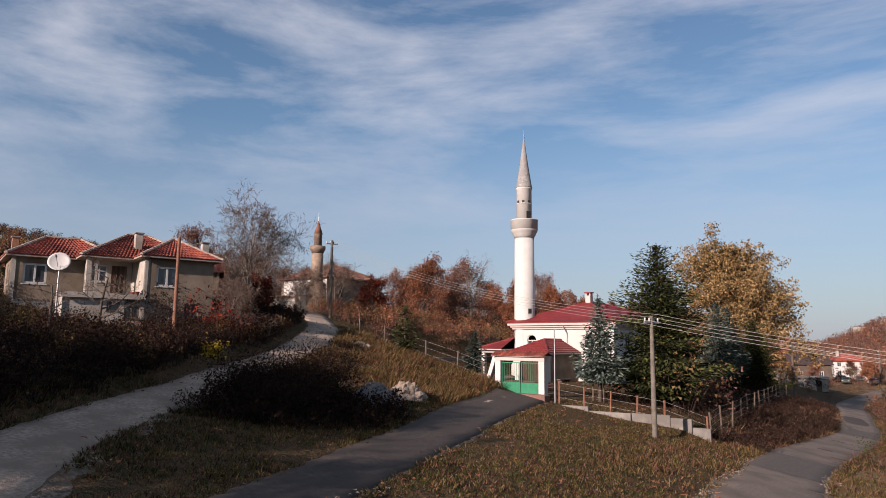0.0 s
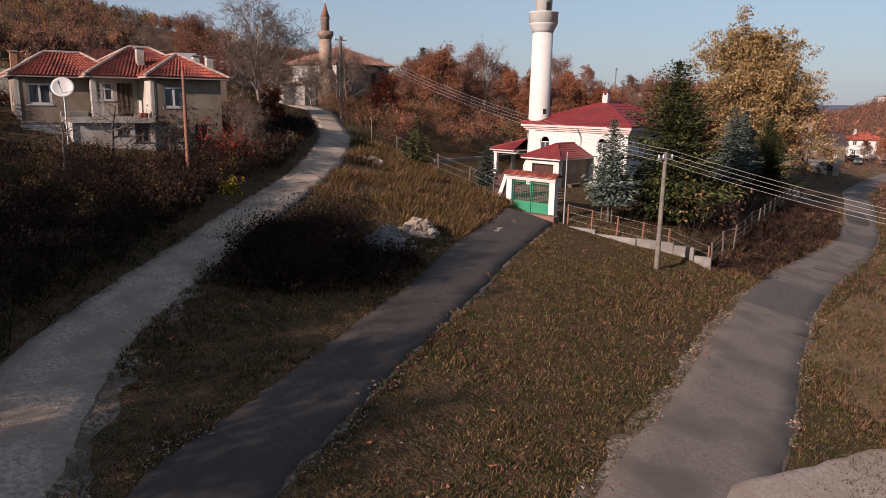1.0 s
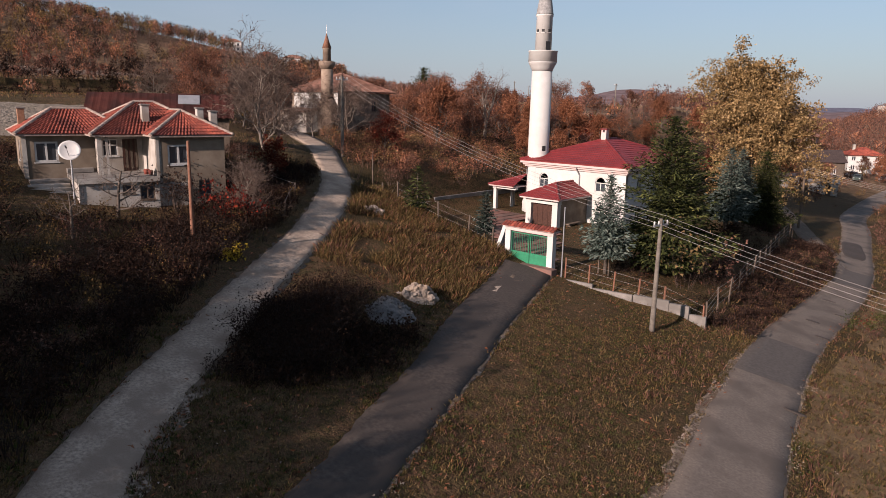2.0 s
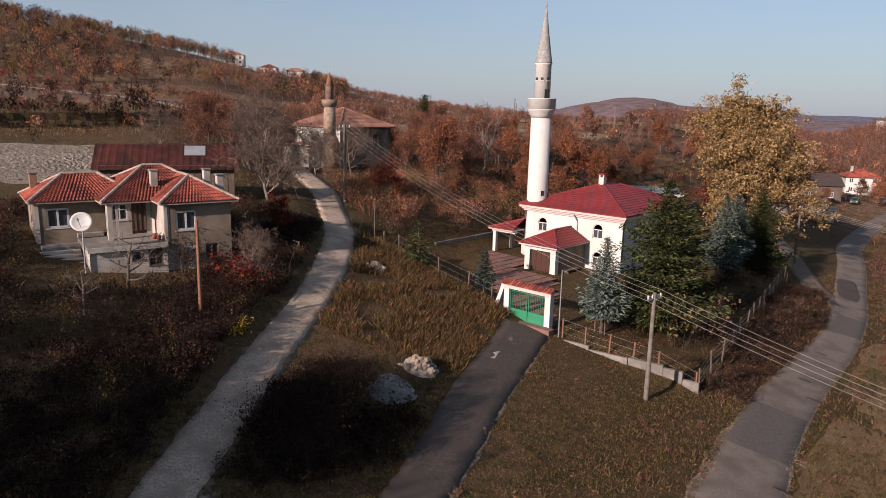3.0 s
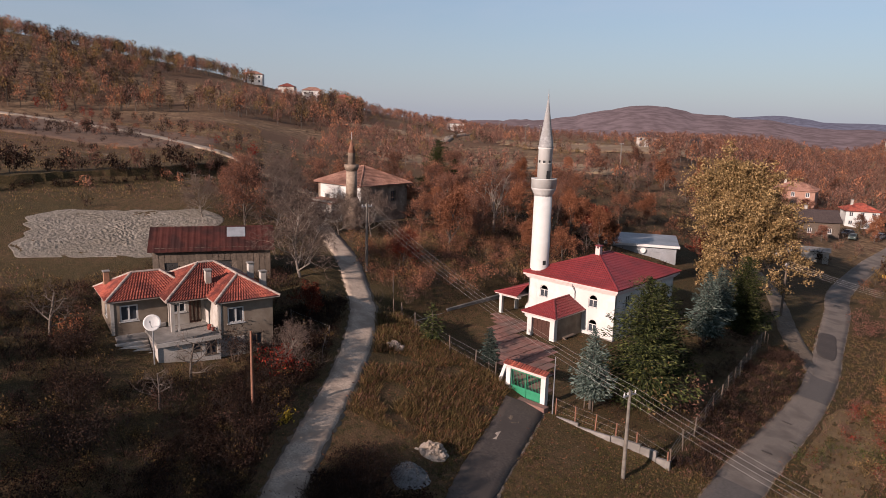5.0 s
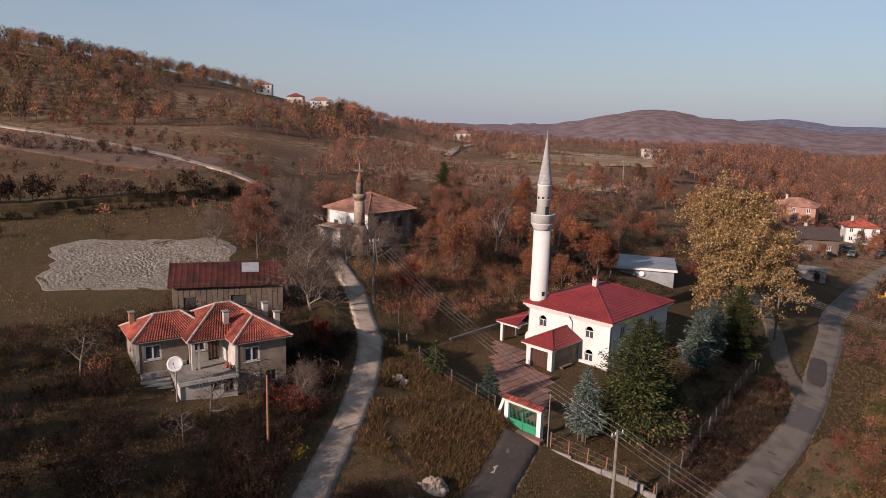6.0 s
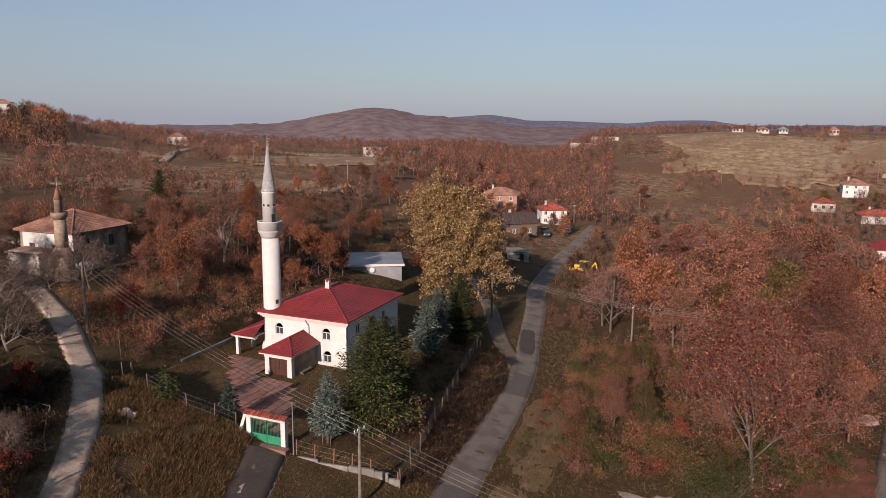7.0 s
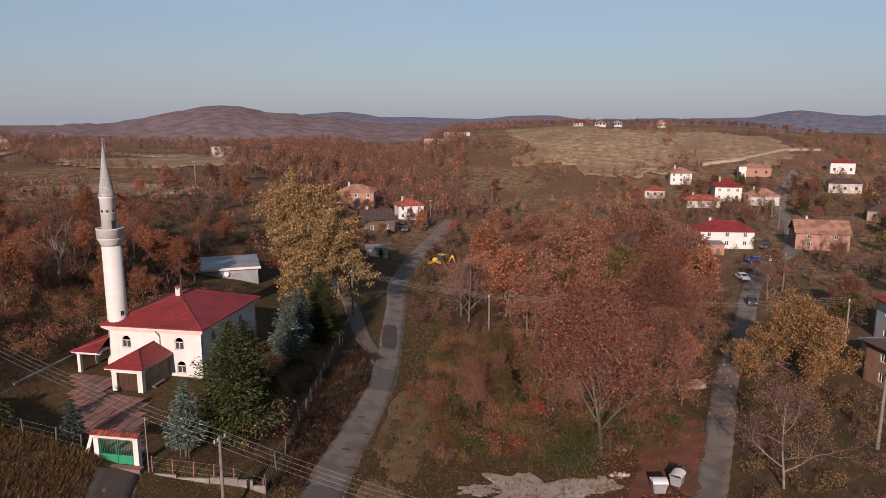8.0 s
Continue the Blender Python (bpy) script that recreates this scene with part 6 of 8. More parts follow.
rust_b = broad_tree("rust_tree", "orange-brown tree with a narrow crown", 27, 8.0, 0.12, 0.4, 13, 4, 3, 13, 0.13, ORANGE, RUST, 0.4, scatter=0.38, rise=0.9, at=(-26.5, 46), group="rust-coloured trees", twig=REDTWIG)
rust_c = broad_tree("rust_tree", "thin rust-coloured tree with gaps in its crown", 28, 8.5, 0.2, 0.6, 10, 4, 3, 9, 0.13, RUST, BROWNLEAF, 0.4, scatter=0.5, rise=0.55, at=(-33, 33), group="rust-coloured trees", twig=REDTWIG)
brown = broad_tree("brown_tree", "dull brown tree, half bare", 29, 9.0, 0.15, 0.7, 10, 5, 3, 7, 0.12, BROWNLEAF, RUST, 0.35, scatter=0.55, rise=0.5, at=(30.5, 60), group="half-bare trees", twig=REDTWIG, thin=0.01, sprigs=4)
olive = broad_tree("olive_tree", "tree with thinning olive-green and yellow leaves", 30, 8.0, 0.12, 0.65, 10, 4, 3, 12, 0.15, OLIVE, GREENLEAF, 0.3, scatter=0.5, rise=0.55, at=(27, 72), group="olive-green trees")
redleaf = broad_tree("red_leaf_tree", "small tree glowing with dark red leaves", 31, 5.5, 0.1, 0.6, 9, 4, 3, 11, 0.12, REDLEAF, RUST, 0.35, scatter=0.35, rise=0.6, at=(-12.6, 63.5), group="red-leaved trees")
birch = broad_tree("birch", "slim pale-stemmed birch, nearly bare", 32, 10.5, 0.35, 0.35, 10, 4, 3, 0, 0.1, None, bark=PALEBARK, twig=REDTWIG, at=(-30, 32), rise=0.8, group="birches")
put(birch, -31.5, 33.5, 0.95)
fruit = broad_tree("fruit_tree", "small bare fruit tree with a crooked trunk", 33, 4.0, 0.3, 0.95, 8, 5, 3, 0, 0.1, None, r=0.12, at=(-12.3, -22.1), rise=0.35, group="bare trees")
put(fruit, -9.6, -25.5, 0.8)
put(fruit, -21, -28, 1.1)
put(bare_b, -40, 12.5, 0.62, 30, label="bare crooked tree before the old mosque")
put(bare_b, -28, -1.0, 0.7, 140)
put(bare_b, -10.4, -15.2, 0.42, 45, label="thin bare tree with reddish twigs beside the house")
put(redleaf, -16.5, -9.2, 0.6, 45)
put(redleaf, -23.5, 8.2, 0.8, 100, label="small red tree beside the lane pole")
put(rust_b, -21.8, 46.5, 0.9, 10)
put(redleaf, -24.5, 49.5, 1.1, 70, label="pinkish-red tree near the metal shed")

placed = [(-44, 21), (-22, 61), (-31, 167), (-15, 170), (-18, 141), (77, 152), (102, 154), (84, 277), (97, 245), (108, 236), (85, 229), (78, 45), (88, 66), (23.5, 55), (38.6, 19), (64, 45), (54.4, 15.5)]
clear_spots = [(-8, 24, 13), (-31, -9, 8), (-44, 20, 9), (-22, 61, 9), (-13, 50, 8), (78, 45, 10), (77, 152, 8.5), (102, 154, 8), (-31, 167, 8), (-15, 170, 7), (-18, 141, 7), (97, 242, 9), (85, 229, 7), (84, 277, 6.5), (88, 66, 7), (23.5, 55, 3), (66, 25.5, 3), (-4.5, 56, 5)]


def free(x, y, gap):
    if off_road(x, y) < 1.4:
        return False
    if any(math.hypot(x - a, y - b) < r for a, b, r in clear_spots):
        return False
    return all(math.hypot(x - a, y - b) > gap for a, b in placed[17:])


def stand(kinds, count, x0, x1, y0, y1, gap, s0=0.7, s1=1.2, inside=None):
    """A loose stand of trees of several kinds over a stretch of land."""
    made = 0
    for _ in range(count * 14):
        x, y = VR.uniform(x0, x1), VR.uniform(y0, y1)
        if made >= count or (inside and not inside(x, y)) or not free(x, y, gap):
            continue
        put(VR.choice(kinds), x, y, VR.uniform(s0, s1), rng=VR, sz=VR.uniform(0.9, 1.15))
        placed.append((x, y))
        made += 1


# plainer kinds for the farther stands
rust_d = broad_tree("rust_tree", "distant rust-brown tree holding dry leaves", 34, 8.0, 0.14, 0.5, 10, 4, 3, 11, 0.19, RUST, ORANGE, 0.3, scatter=0.5, rise=0.7, at=(-36, 112), group="rust-coloured trees", thin=0.01)
brown_d = broad_tree("brown_tree", "distant dull brown tree, half bare", 35, 8.5, 0.14, 0.65, 10, 4, 3, 5, 0.18, BROWNLEAF, RUST, 0.35, REDTWIG, scatter=0.55, rise=0.55, at=(-24, 118), group="half-bare trees", thin=0.016, sprigs=5)
bare_d = broad_tree("bare_tree", "distant bare grey-brown tree", 36, 8.0, 0.14, 0.65, 9, 4, 3, 0, 0.3, None, twig=REDTWIG, rise=0.6, at=(96, 120), group="bare trees", thin=0.018, sprigs=7)
olive_d = broad_tree("olive_tree", "distant olive-green tree thinning out", 37, 7.5, 0.12, 0.65, 10, 4, 3, 11, 0.18, OLIVE, GREENLEAF, 0.3, scatter=0.5, rise=0.55, at=(104, 112), group="olive-green trees", thin=0.01)
pink_d = broad_tree("brown_tree", "distant pinkish-brown tree with a round crown", 38, 8.2, 0.14, 0.7, 11, 4, 3, 6, 0.18, PINKLEAF, RUST, 0.3, REDTWIG, scatter=0.5, rise=0.5, at=(58, 108), group="half-bare trees", thin=0.016, sprigs=5)
# wood behind the mosque, between the old mosque and the shed
stand([rust_a, rust_b, rust_c, rust_a, rust_b, brown, bare_d], 40, -62, -17, 20, 80, 3.6, 0.55, 0.9, lambda x, y: y > 14 - 0.55 * (x + 20) * 0.6 + (6 if x > -24 else 0))
stand([rust_a, rust_c, brown, bare_b], 10, -72, -34, 22, 60, 4.5, 0.5, 0.8)
# overgrown valley between the road and the lower lane
stand([brown, rust_a, brown, olive, rust_c, redleaf, brown], 16, 38, 58, 30, 66, 4.5, 0.7, 1.05, lambda x, y: x < 49 + (y - 30) * 0.16)
stand([brown_d, olive_d, pink_d, rust_d, bare_d, olive_d, bare_d, pink_d, brown_d, bare_d], 84, 16, 62, 58, 140, 3.4, 0.9, 1.45, lambda x, y: x > 12 + max(0, 40 - abs(y - 80)) * 0.12 and x < 52 + (y - 55) * 0.28)
stand([redleaf, olive, brown, olive], 14, 24, 37, 24, 48, 3.4, 0.35, 0.7)
# round the lower village
stand([brown_d, bare_d, pink_d, olive_d, bare_d, brown_d, bare_d], 125, 58, 160, 70, 270, 4.0, 0.45, 0.95)
stand([rust_d, brown_d, rust_d, bare_d], 34, -70, 8, 100, 250, 6.5, 0.45, 0.9)
stand([bare_b, brown], 8, -62, -30, -2, 20, 5.0, 0.5, 0.9)
# trees that half hide the cottages by the road
for tx, ty, ts in ((-37, 155, 0.75), (-30, 153, 0.7), (-24.5, 156, 0.65), (-12, 158, 0.55), (-19.5, 157, 0.6), (-25, 132, 0.6), (-13.5, 131, 0.5), (-34, 148, 0.65)):
    put(VR.choice([rust_d, brown_d, pink_d]), tx, ty, ts, rng=VR)
put(baretree, 47, 100, 1.15, 12, label="bare tree with a pale forked trunk in the valley")
put(redtree, 46, 52, 0.85, 130, label="tree with dark red twigs and leaves")
put(baretree, 73, 92, 0.7, 40)
# a row of tall half-bare trees behind the start, whose shade falls across the lane and the drive
for tx, ty, ts in ((-20, -47, 0.8), (-14, -46.5, 0.7), (-8, -44, 0.7), (-3.5, -46.5, 0.8), (2, -48.5, 0.6), (-27, -46, 0.9), (7.5, -48, 0.8), (12.6, -50, 0.7)):
    put(bare_b if int(tx) % 2 else rust_c, tx, ty, ts, rng=VR)
for k in range(6):
    put(rust_a if k % 3 else rust_c, -36 + 5.6 * k + VR.uniform(-0.8, 0.8), -44 + VR.uniform(-2.0, 2.0), VR.uniform(0.7, 0.9), rng=VR)
for tx, ty, ts in ((0.8, -45.0, 1.2), (3.6, -44.5, 1.25), (6.4, -46.0, 1.3)):
    put(rust_a, tx, ty, ts, rng=VR)
for tx, ty, ts in ((9.2, -45.5, 0.75), (17.0, -48.0, 0.6)):
    put(bare_b, tx, ty, ts, rng=VR)
for tx, ty, ts in ((11.6, -46.0, 0.85), (13.9, -47.5, 0.85)):
    put(rust_c, tx, ty, ts, rng=VR)


# ---- scrub, weeds and grass: nobody could count them ----
def scatter_stuff(name, label, category, count, x0, x1, y0, y1, make, seed, inside=None, margin=0.25, clumpy=0.0):
    """Thousands of small plants over a stretch of land, as one mesh."""
    rng = np.random.default_rng(seed)
    groups = {}
    made, tries = 0, 0
    while made < count and tries < count * 12:
        tries += 1
        x, y = rng.uniform(x0, x1), rng.uniform(y0, y1)
        if inside and not inside(x, y):
            continue
        if clumpy and HASH((x * 0.22, y * 0.22, seed)) < clumpy - rng.uniform(0, 0.35):
            continue
        if off_road(x, y) < margin:
            continue
        made += 1
        z = ground(x, y) + (bumpy(x, y) if abs(x) < 90 and -70 < y < 130 else 0)
        for v, f, m in make(rng):
            groups.setdefault((m, f.shape[1]), []).append((v + [x, y, z], f))
    out = []
    for (m, _), rows in groups.items():
        off, vs, fs = 0, [], []
        for v, f in rows:
            vs.append(v)
            fs.append(f + off)
            off += len(v)
        out.append((np.concatenate(vs), np.concatenate(fs), m))
    ob = new(name, quads_mesh(name, out))
    return tagged(ob, label, category, kind="stuff")


def tuft(h, blades, material, w=0.02, spread=0.12):
    def make(rng):
        n = blades
        a = rng.uniform(0, 2 * math.pi, n)
        o = np.stack([np.cos(a), np.sin(a), 0 * a], 1) * rng.uniform(0, spread, (n, 1))
        d = unit_rows(np.stack([np.cos(a) * 0.5, np.sin(a) * 0.5, np.ones(n)], 1) + rng.normal(size=(n, 3)) * 0.2)
        s = unit_rows(np.cross(d, rng.normal(size=(n, 3))))
        ln = h * rng.uniform(0.5, 1.2, (n, 1))
        v = np.stack([o - s * w, o + s * w, o + d * ln * 0.6 + s * w * 0.7, o + d * ln + [0, 0, -0.1 * h]], 1).reshape(-1, 3)
        v[:, 2] -= 0.03
        return [(v, np.arange(4 * n).reshape(-1, 4), material)]

    return make


def weed(seed, h, r, stems, leaves, leaf, material, twig=None, n=5, thin=0.004):
    """Several shapes of one weed or shrub, to choose from."""
    protos = []
    for k in range(n):
        segs, c, rng = bush_parts(seed + k, h, r, stems, leaves, leaf, thin)
        v, f = strips(segs, seed + k)
        rows = [(v, f, twig or TWIG)]
        if leaves:
            v2, f2 = leaf_faces(c, leaf, rng)
            rows.append((v2, f2, material))
        protos.append(rows)

    def make(rng):
        rows = protos[rng.integers(n)]
        s, a = rng.uniform(0.55, 1.25), rng.uniform(0, 2 * math.pi)
        m = np.array([[math.cos(a), -math.sin(a), 0], [math.sin(a), math.cos(a), 0], [0, 0, 1]]) * s
        return [(v @ m.T, f, mm) for v, f, mm in rows]

    return make


def either(*makes):
    return lambda rng: makes[rng.integers(len(makes))](rng)


def at_house(x, y):
    """Inside the house by the lane or on the strip before its front."""
    dx, dy = x - HOUSE_AT[0], y - HOUSE_AT[1]
    u, v = 0.2164 * dx + 0.9763 * dy, -0.9763 * dx + 0.2164 * dy
    return -0.8 < u < 12.5 and -6.2 < v < 6.0


def near_view(x, y):
    return x < 30 + 0.2 * (y + 40) and not (-17 < x < 10 and 1 < y < 33)


scatter_stuff("grass", "short dry and green autumn grass beside the roads", "grass", 32000, 0, 28, -38, 3, either(tuft(0.17, 6, GRASS, 0.016), tuft(0.15, 6, OLIVE, 0.016), tuft(0.22, 5, GRASS, 0.012), tuft(0.15, 6, GREENLEAF, 0.015), tuft(0.16, 6, GREENLEAF, 0.015), tuft(0.18, 5, BROWNLEAF, 0.014), tuft(0.16, 5, SHADEBRAMBLE, 0.015)), 41, near_view, 0.05, -0.1)
scatter_stuff("pebbles", "loose pale stones along the road edge", "stones", 3500, 13, 24, -36, 4, lambda rng: [(leaf_faces(np.array([[0, 0, 0.03]]), 0.06, rng)[0] * [1, 1, 0.5], np.arange(3).reshape(1, 3), GRAVEL)], 57, lambda x, y: 12 < x < 24 and off_road(x, y) < 0.2 + 0.9 * abs(HASH((x * 0.5, y * 0.5, 2))), -0.15)
scatter_stuff("pale_litter", "pale dead leaves and small stones in the grass", "leaves", 1500, 0, 28, -38, 3, lambda rng: [(leaf_faces(np.array([[0, 0, 0.04]]), 0.06, rng)[0] * [1, 1, 0.4], np.arange(3).reshape(1, 3), MORTAR)], 53, None, -0.1)
scatter_stuff("grass", "rough dry grass on the verges and banks", "grass", 11000, 6, 40, -14, 60, either(tuft(0.32, 6, GRASS, 0.022), tuft(0.26, 6, OLIVE, 0.022), tuft(0.36, 6, GRASS, 0.02), tuft(0.4, 5, BROWNLEAF, 0.022)), 42, lambda x, y: not (x < 11.5 and y < 33), 0.1)
scatter_stuff("fallen_leaves", "fallen brown leaves scattered over the turf", "leaves", 9000, -8, 32, -40, 20, lambda rng: [(leaf_faces(np.array([[0, 0, 0.03]]), 0.13, rng)[0] * [1, 1, 0.35], np.arange(3).reshape(1, 3), RUST if rng.random() < 0.7 else ORANGE)], 43, None, -0.4)
scatter_stuff("fallen_leaves", "fallen red leaves thick under the big tree", "leaves", 6500, 30, 50, 8, 36, lambda rng: [(leaf_faces(np.array([[0, 0, 0.06]]), 0.2, rng)[0] * [1, 1, 0.35], np.arange(3).reshape(1, 3), (RUST, REDLEAF, RUST, BROWNLEAF)[rng.integers(4)])], 63, lambda x, y: math.hypot((x - 43.5) / 6.5, (y - 21) / 14) + 0.5 * HASH((x * 0.3, y * 0.3, 6)) < 1, -0.6)
# bank between lane and drive: rust-coloured dry brush
scatter_stuff("dry_brush", "rust-brown dry tall grass on the bank below the lane", "brush", 3400, -16, 4, -16, 2, either(tuft(0.5, 12, OLIVE, 0.016, 0.35), tuft(0.6, 12, GRASS, 0.018, 0.35), tuft(0.6, 12, GRASS, 0.016, 0.4), tuft(0.55, 12, OLIVE, 0.016, 0.4), tuft(0.5, 12, GRASS, 0.016, 0.4), tuft(0.6, 10, BROWNLEAF, 0.016, 0.35), tuft(0.5, 12, GRASS, 0.018, 0.35), tuft(0.45, 10, RUST, 0.016, 0.4)), 44, lambda x, y: uphill_of_lane(x, y) < 0 and y > -14.5 + 0.3 * (x + 4) and x + 0.45 * y < -1.6 and math.hypot(x - 2.6, y + 14.6) > 3.2 and HASH((x * 0.3, y * 0.3, 4)) > -0.3, 0.3)
# garden and bank uphill of the lane: bramble, its shade put into the colour
scatter_stuff("brambles", "tangled brambles and weeds on the uphill bank, shade in their colour", "brush", 1750, -34, 8, -46, -6, either(tuft(0.8, 10, SHADEBRAMBLE, 0.025, 0.4), tuft(0.7, 10, BROWNLEAF, 0.02, 0.4), tuft(0.6, 10, OLIVE, 0.02, 0.4), tuft(0.6, 9, GRASS, 0.02, 0.4), weed(70, 0.9, 0.7, 9, 6, 0.06, BROWNLEAF), weed(75, 1.0, 0.6, 10, 0, 0.1, BROWNLEAF, SHADETWIG), weed(80, 0.8, 0.6, 8, 6, 0.06, OLIVE, SHADETWIG), weed(85, 0.8, 0.6, 8, 5, 0.06, SHADEBRAMBLE, SHADETWIG), weed(88, 0.9, 0.7, 10, 7, 0.06, SHADEBRAMBLE, SHADETWIG)), 45, lambda x, y: uphill_of_lane(x, y) > 2.2 and not at_house(x, y), 0.5)
# weeds at the lane edge, coloured dark where the bank is shaded
scatter_stuff("weeds", "tall dead weeds on the bank above the lane, coloured dark for shade", "brush", 1200, -18, 12, -39, -2, either(weed(76, 0.7, 0.5, 10, 0, 0.1, BROWNLEAF, SHADETWIG, thin=0.006), weed(78, 0.65, 0.6, 10, 6, 0.06, SHADEBRAMBLE, SHADETWIG), tuft(0.45, 12, SHADEBRAMBLE, 0.02, 0.4)), 49, lambda x, y: 1.7 < uphill_of_lane(x, y) < 7.0, 0.6)
# the dark bush by the drive: tree shade put into its near-black colour
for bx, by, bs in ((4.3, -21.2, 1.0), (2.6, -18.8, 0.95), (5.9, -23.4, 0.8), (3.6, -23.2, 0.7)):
    b_ = bush("dark_bush", "dense leafless bush between lane and drive, coloured dark for shade", 90 + int(bs * 10), 1.95 * bs, 2.0 * bs, 190, 6, 0.05, SHADEBRAMBLE, SHADETWIG, (bx, by))
scatter_stuff("brushwood", "low brush round the bush by the drive, coloured dark for shade", "brush", 420, -3, 9, -28, -13, either(weed(92, 0.7, 0.6, 10, 3, 0.08, SHADEBRAMBLE, SHADETWIG), weed(94, 0.6, 0.5, 10, 0, 0.08, BROWNLEAF, SHADETWIG), tuft(0.5, 10, SHADEBRAMBLE, 0.015, 0.3)), 56, lambda x, y: math.hypot((x - 3.4) / 4.2, (y + 21) / 6.5) < 1 and math.hypot(x - 3.1, y + 16.2) > 2.4 and uphill_of_lane(x, y) < -1.3, 0.3)
# bushes added to darken the bank; their colour carries its shade
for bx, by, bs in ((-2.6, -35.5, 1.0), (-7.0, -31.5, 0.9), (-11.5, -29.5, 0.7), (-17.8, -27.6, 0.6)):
    bush("dark_bush", "twiggy bush added on the bank above the lane, coloured dark for shade", 190 + int(bs * 20), 2.5 * bs, 2.3 * bs, 150, 5, 0.07, SHADEBRAMBLE, SHADETWIG, (bx, by))
for bx, by, bs in ((35.0, 14.6, 1.0), (36.8, 17.2, 1.1), (33.2, 17.8, 0.9), (30.0, 20.5, 0.8)):
    bush("green_bush", "broad dark green bush in the autumn meadow", 220 + int(bs * 20), 2.6 * bs, 2.2 * bs, 70, 9, 0.09, OLIVE if bs < 1 else GREENLEAF, None, (bx, by))
bush("yellow_shrub", "small bright yellow shrub at the edge of the lane", 97, 0.8, 0.5, 14, 6, 0.1, BRIGHTYELLOW, None, (-5.0, -19.8), "")
scatter_stuff("brushwood", "dark tangled brush between the lane and the yard", "brush", 620, -36, -17.8, -1, 44, either(weed(230, 1.3, 0.8, 11, 4, 0.08, OLIVE, TWIG, n=3), weed(234, 1.4, 0.7, 12, 0, 0.08, BROWNLEAF, SHADETWIG, n=3), weed(238, 1.1, 0.8, 10, 5, 0.08, BROWNLEAF, TWIG, n=3), weed(242, 1.2, 0.8, 10, 5, 0.08, RUST, REDTWIG, n=3)), 58, lambda x, y: uphill_of_lane(x, y) < -1.6, 0.5, -0.05)
scatter_stuff("dry_brush", "dark dead weeds on the bank between fence and road", "brush", 900, 8.0, 16.5, 1, 40, either(tuft(0.42, 10, BROWNLEAF, 0.016, 0.4), tuft(0.4, 10, SHADEBRAMBLE, 0.016, 0.4), weed(262, 0.5, 0.5, 9, 4, 0.07, SHADEBRAMBLE, SHADETWIG, n=3), tuft(0.35, 10, OLIVE, 0.016, 0.4)), 66, lambda x, y: 11.9 - 0.155 * y < x < 16.5 - 0.08 * y, 0.25)
scatter_stuff("brushwood", "dead weeds and fallen twigs inside the roadside fence", "brush", 260, 3.2, 11.2, 3, 34, either(weed(250, 0.7, 0.5, 9, 3, 0.07, SHADEBRAMBLE, SHADETWIG, n=3), tuft(0.4, 10, SHADEBRAMBLE, 0.015, 0.4), tuft(0.4, 10, BROWNLEAF, 0.015, 0.4)), 59, lambda x, y: x < 11.6 - 0.16 * y, 0.5)
# meadow and scrub right of the road
scatter_stuff("scrub", "autumn scrub of brown, olive and red shrubs", "scrub", 950, 17.5, 47, 12, 56, either(weed(100, 1.2, 0.8, 11, 9, 0.08, OLIVE), weed(105, 1.0, 0.8, 11, 6, 0.08, BROWNLEAF), weed(110, 1.2, 0.8, 10, 7, 0.08, RUST), weed(115, 1.5, 0.9, 11, 10, 0.08, GREENLEAF), weed(118, 1.1, 0.7, 12, 3, 0.08, REDLEAF, REDTWIG), tuft(0.6, 12, GRASS, 0.02, 0.5), tuft(0.6, 12, OLIVE, 0.02, 0.5)), 46, lambda x, y: x < 46 + 0.15 * (y - 12) and not (26 < x < 48 and y < 15.5), 0.8, 0.12)
scatter_stuff("scrub", "low autumn scrub filling the wooded valley", "scrub", 520, 4, 66, 56, 140, either(weed(120, 1.6, 1.1, 9, 8, 0.12, OLIVE, n=3), weed(125, 1.4, 1.1, 9, 8, 0.12, BROWNLEAF, n=3), weed(130, 1.6, 1.0, 9, 8, 0.12, PINKLEAF, n=3)), 47, lambda x, y: not (math.hypot(x - 78, y - 45) < 10), 1.0)
scatter_stuff("scrub", "brown scrub beside the lower lane", "scrub", 420, 50, 82, -4, 62, either(weed(160, 1.3, 1.0, 9, 6, 0.1, BROWNLEAF, n=3), weed(165, 1.2, 0.9, 8, 6, 0.1, OLIVE, n=3), weed(168, 1.3, 1.0, 9, 0, 0.2, RUST, n=3)), 52, lambda x, y: not (math.hypot(x - 78, y - 45) < 9), 1.2)
# brush at the wood's edge behind the yard
scatter_stuff("scrub", "brown undergrowth at the edge of the wood", "scrub", 900, -75, -14, 2, 100, either(weed(140, 1.3, 0.9, 8, 6, 0.11, SHADEBRAMBLE, n=3), weed(145, 1.2, 0.9, 8, 6, 0.11, RUST, n=3), weed(150, 1.3, 0.9, 9, 0, 0.2, RUST, n=3)), 48, lambda x, y: not (-18.5 < x < 10 and y < 34) and not (math.hypot(x + 44, y - 20) < 8) and not (math.hypot(x + 22, y - 61) < 9) and y > -0.55 * (x + 13) - 2, 0.8)


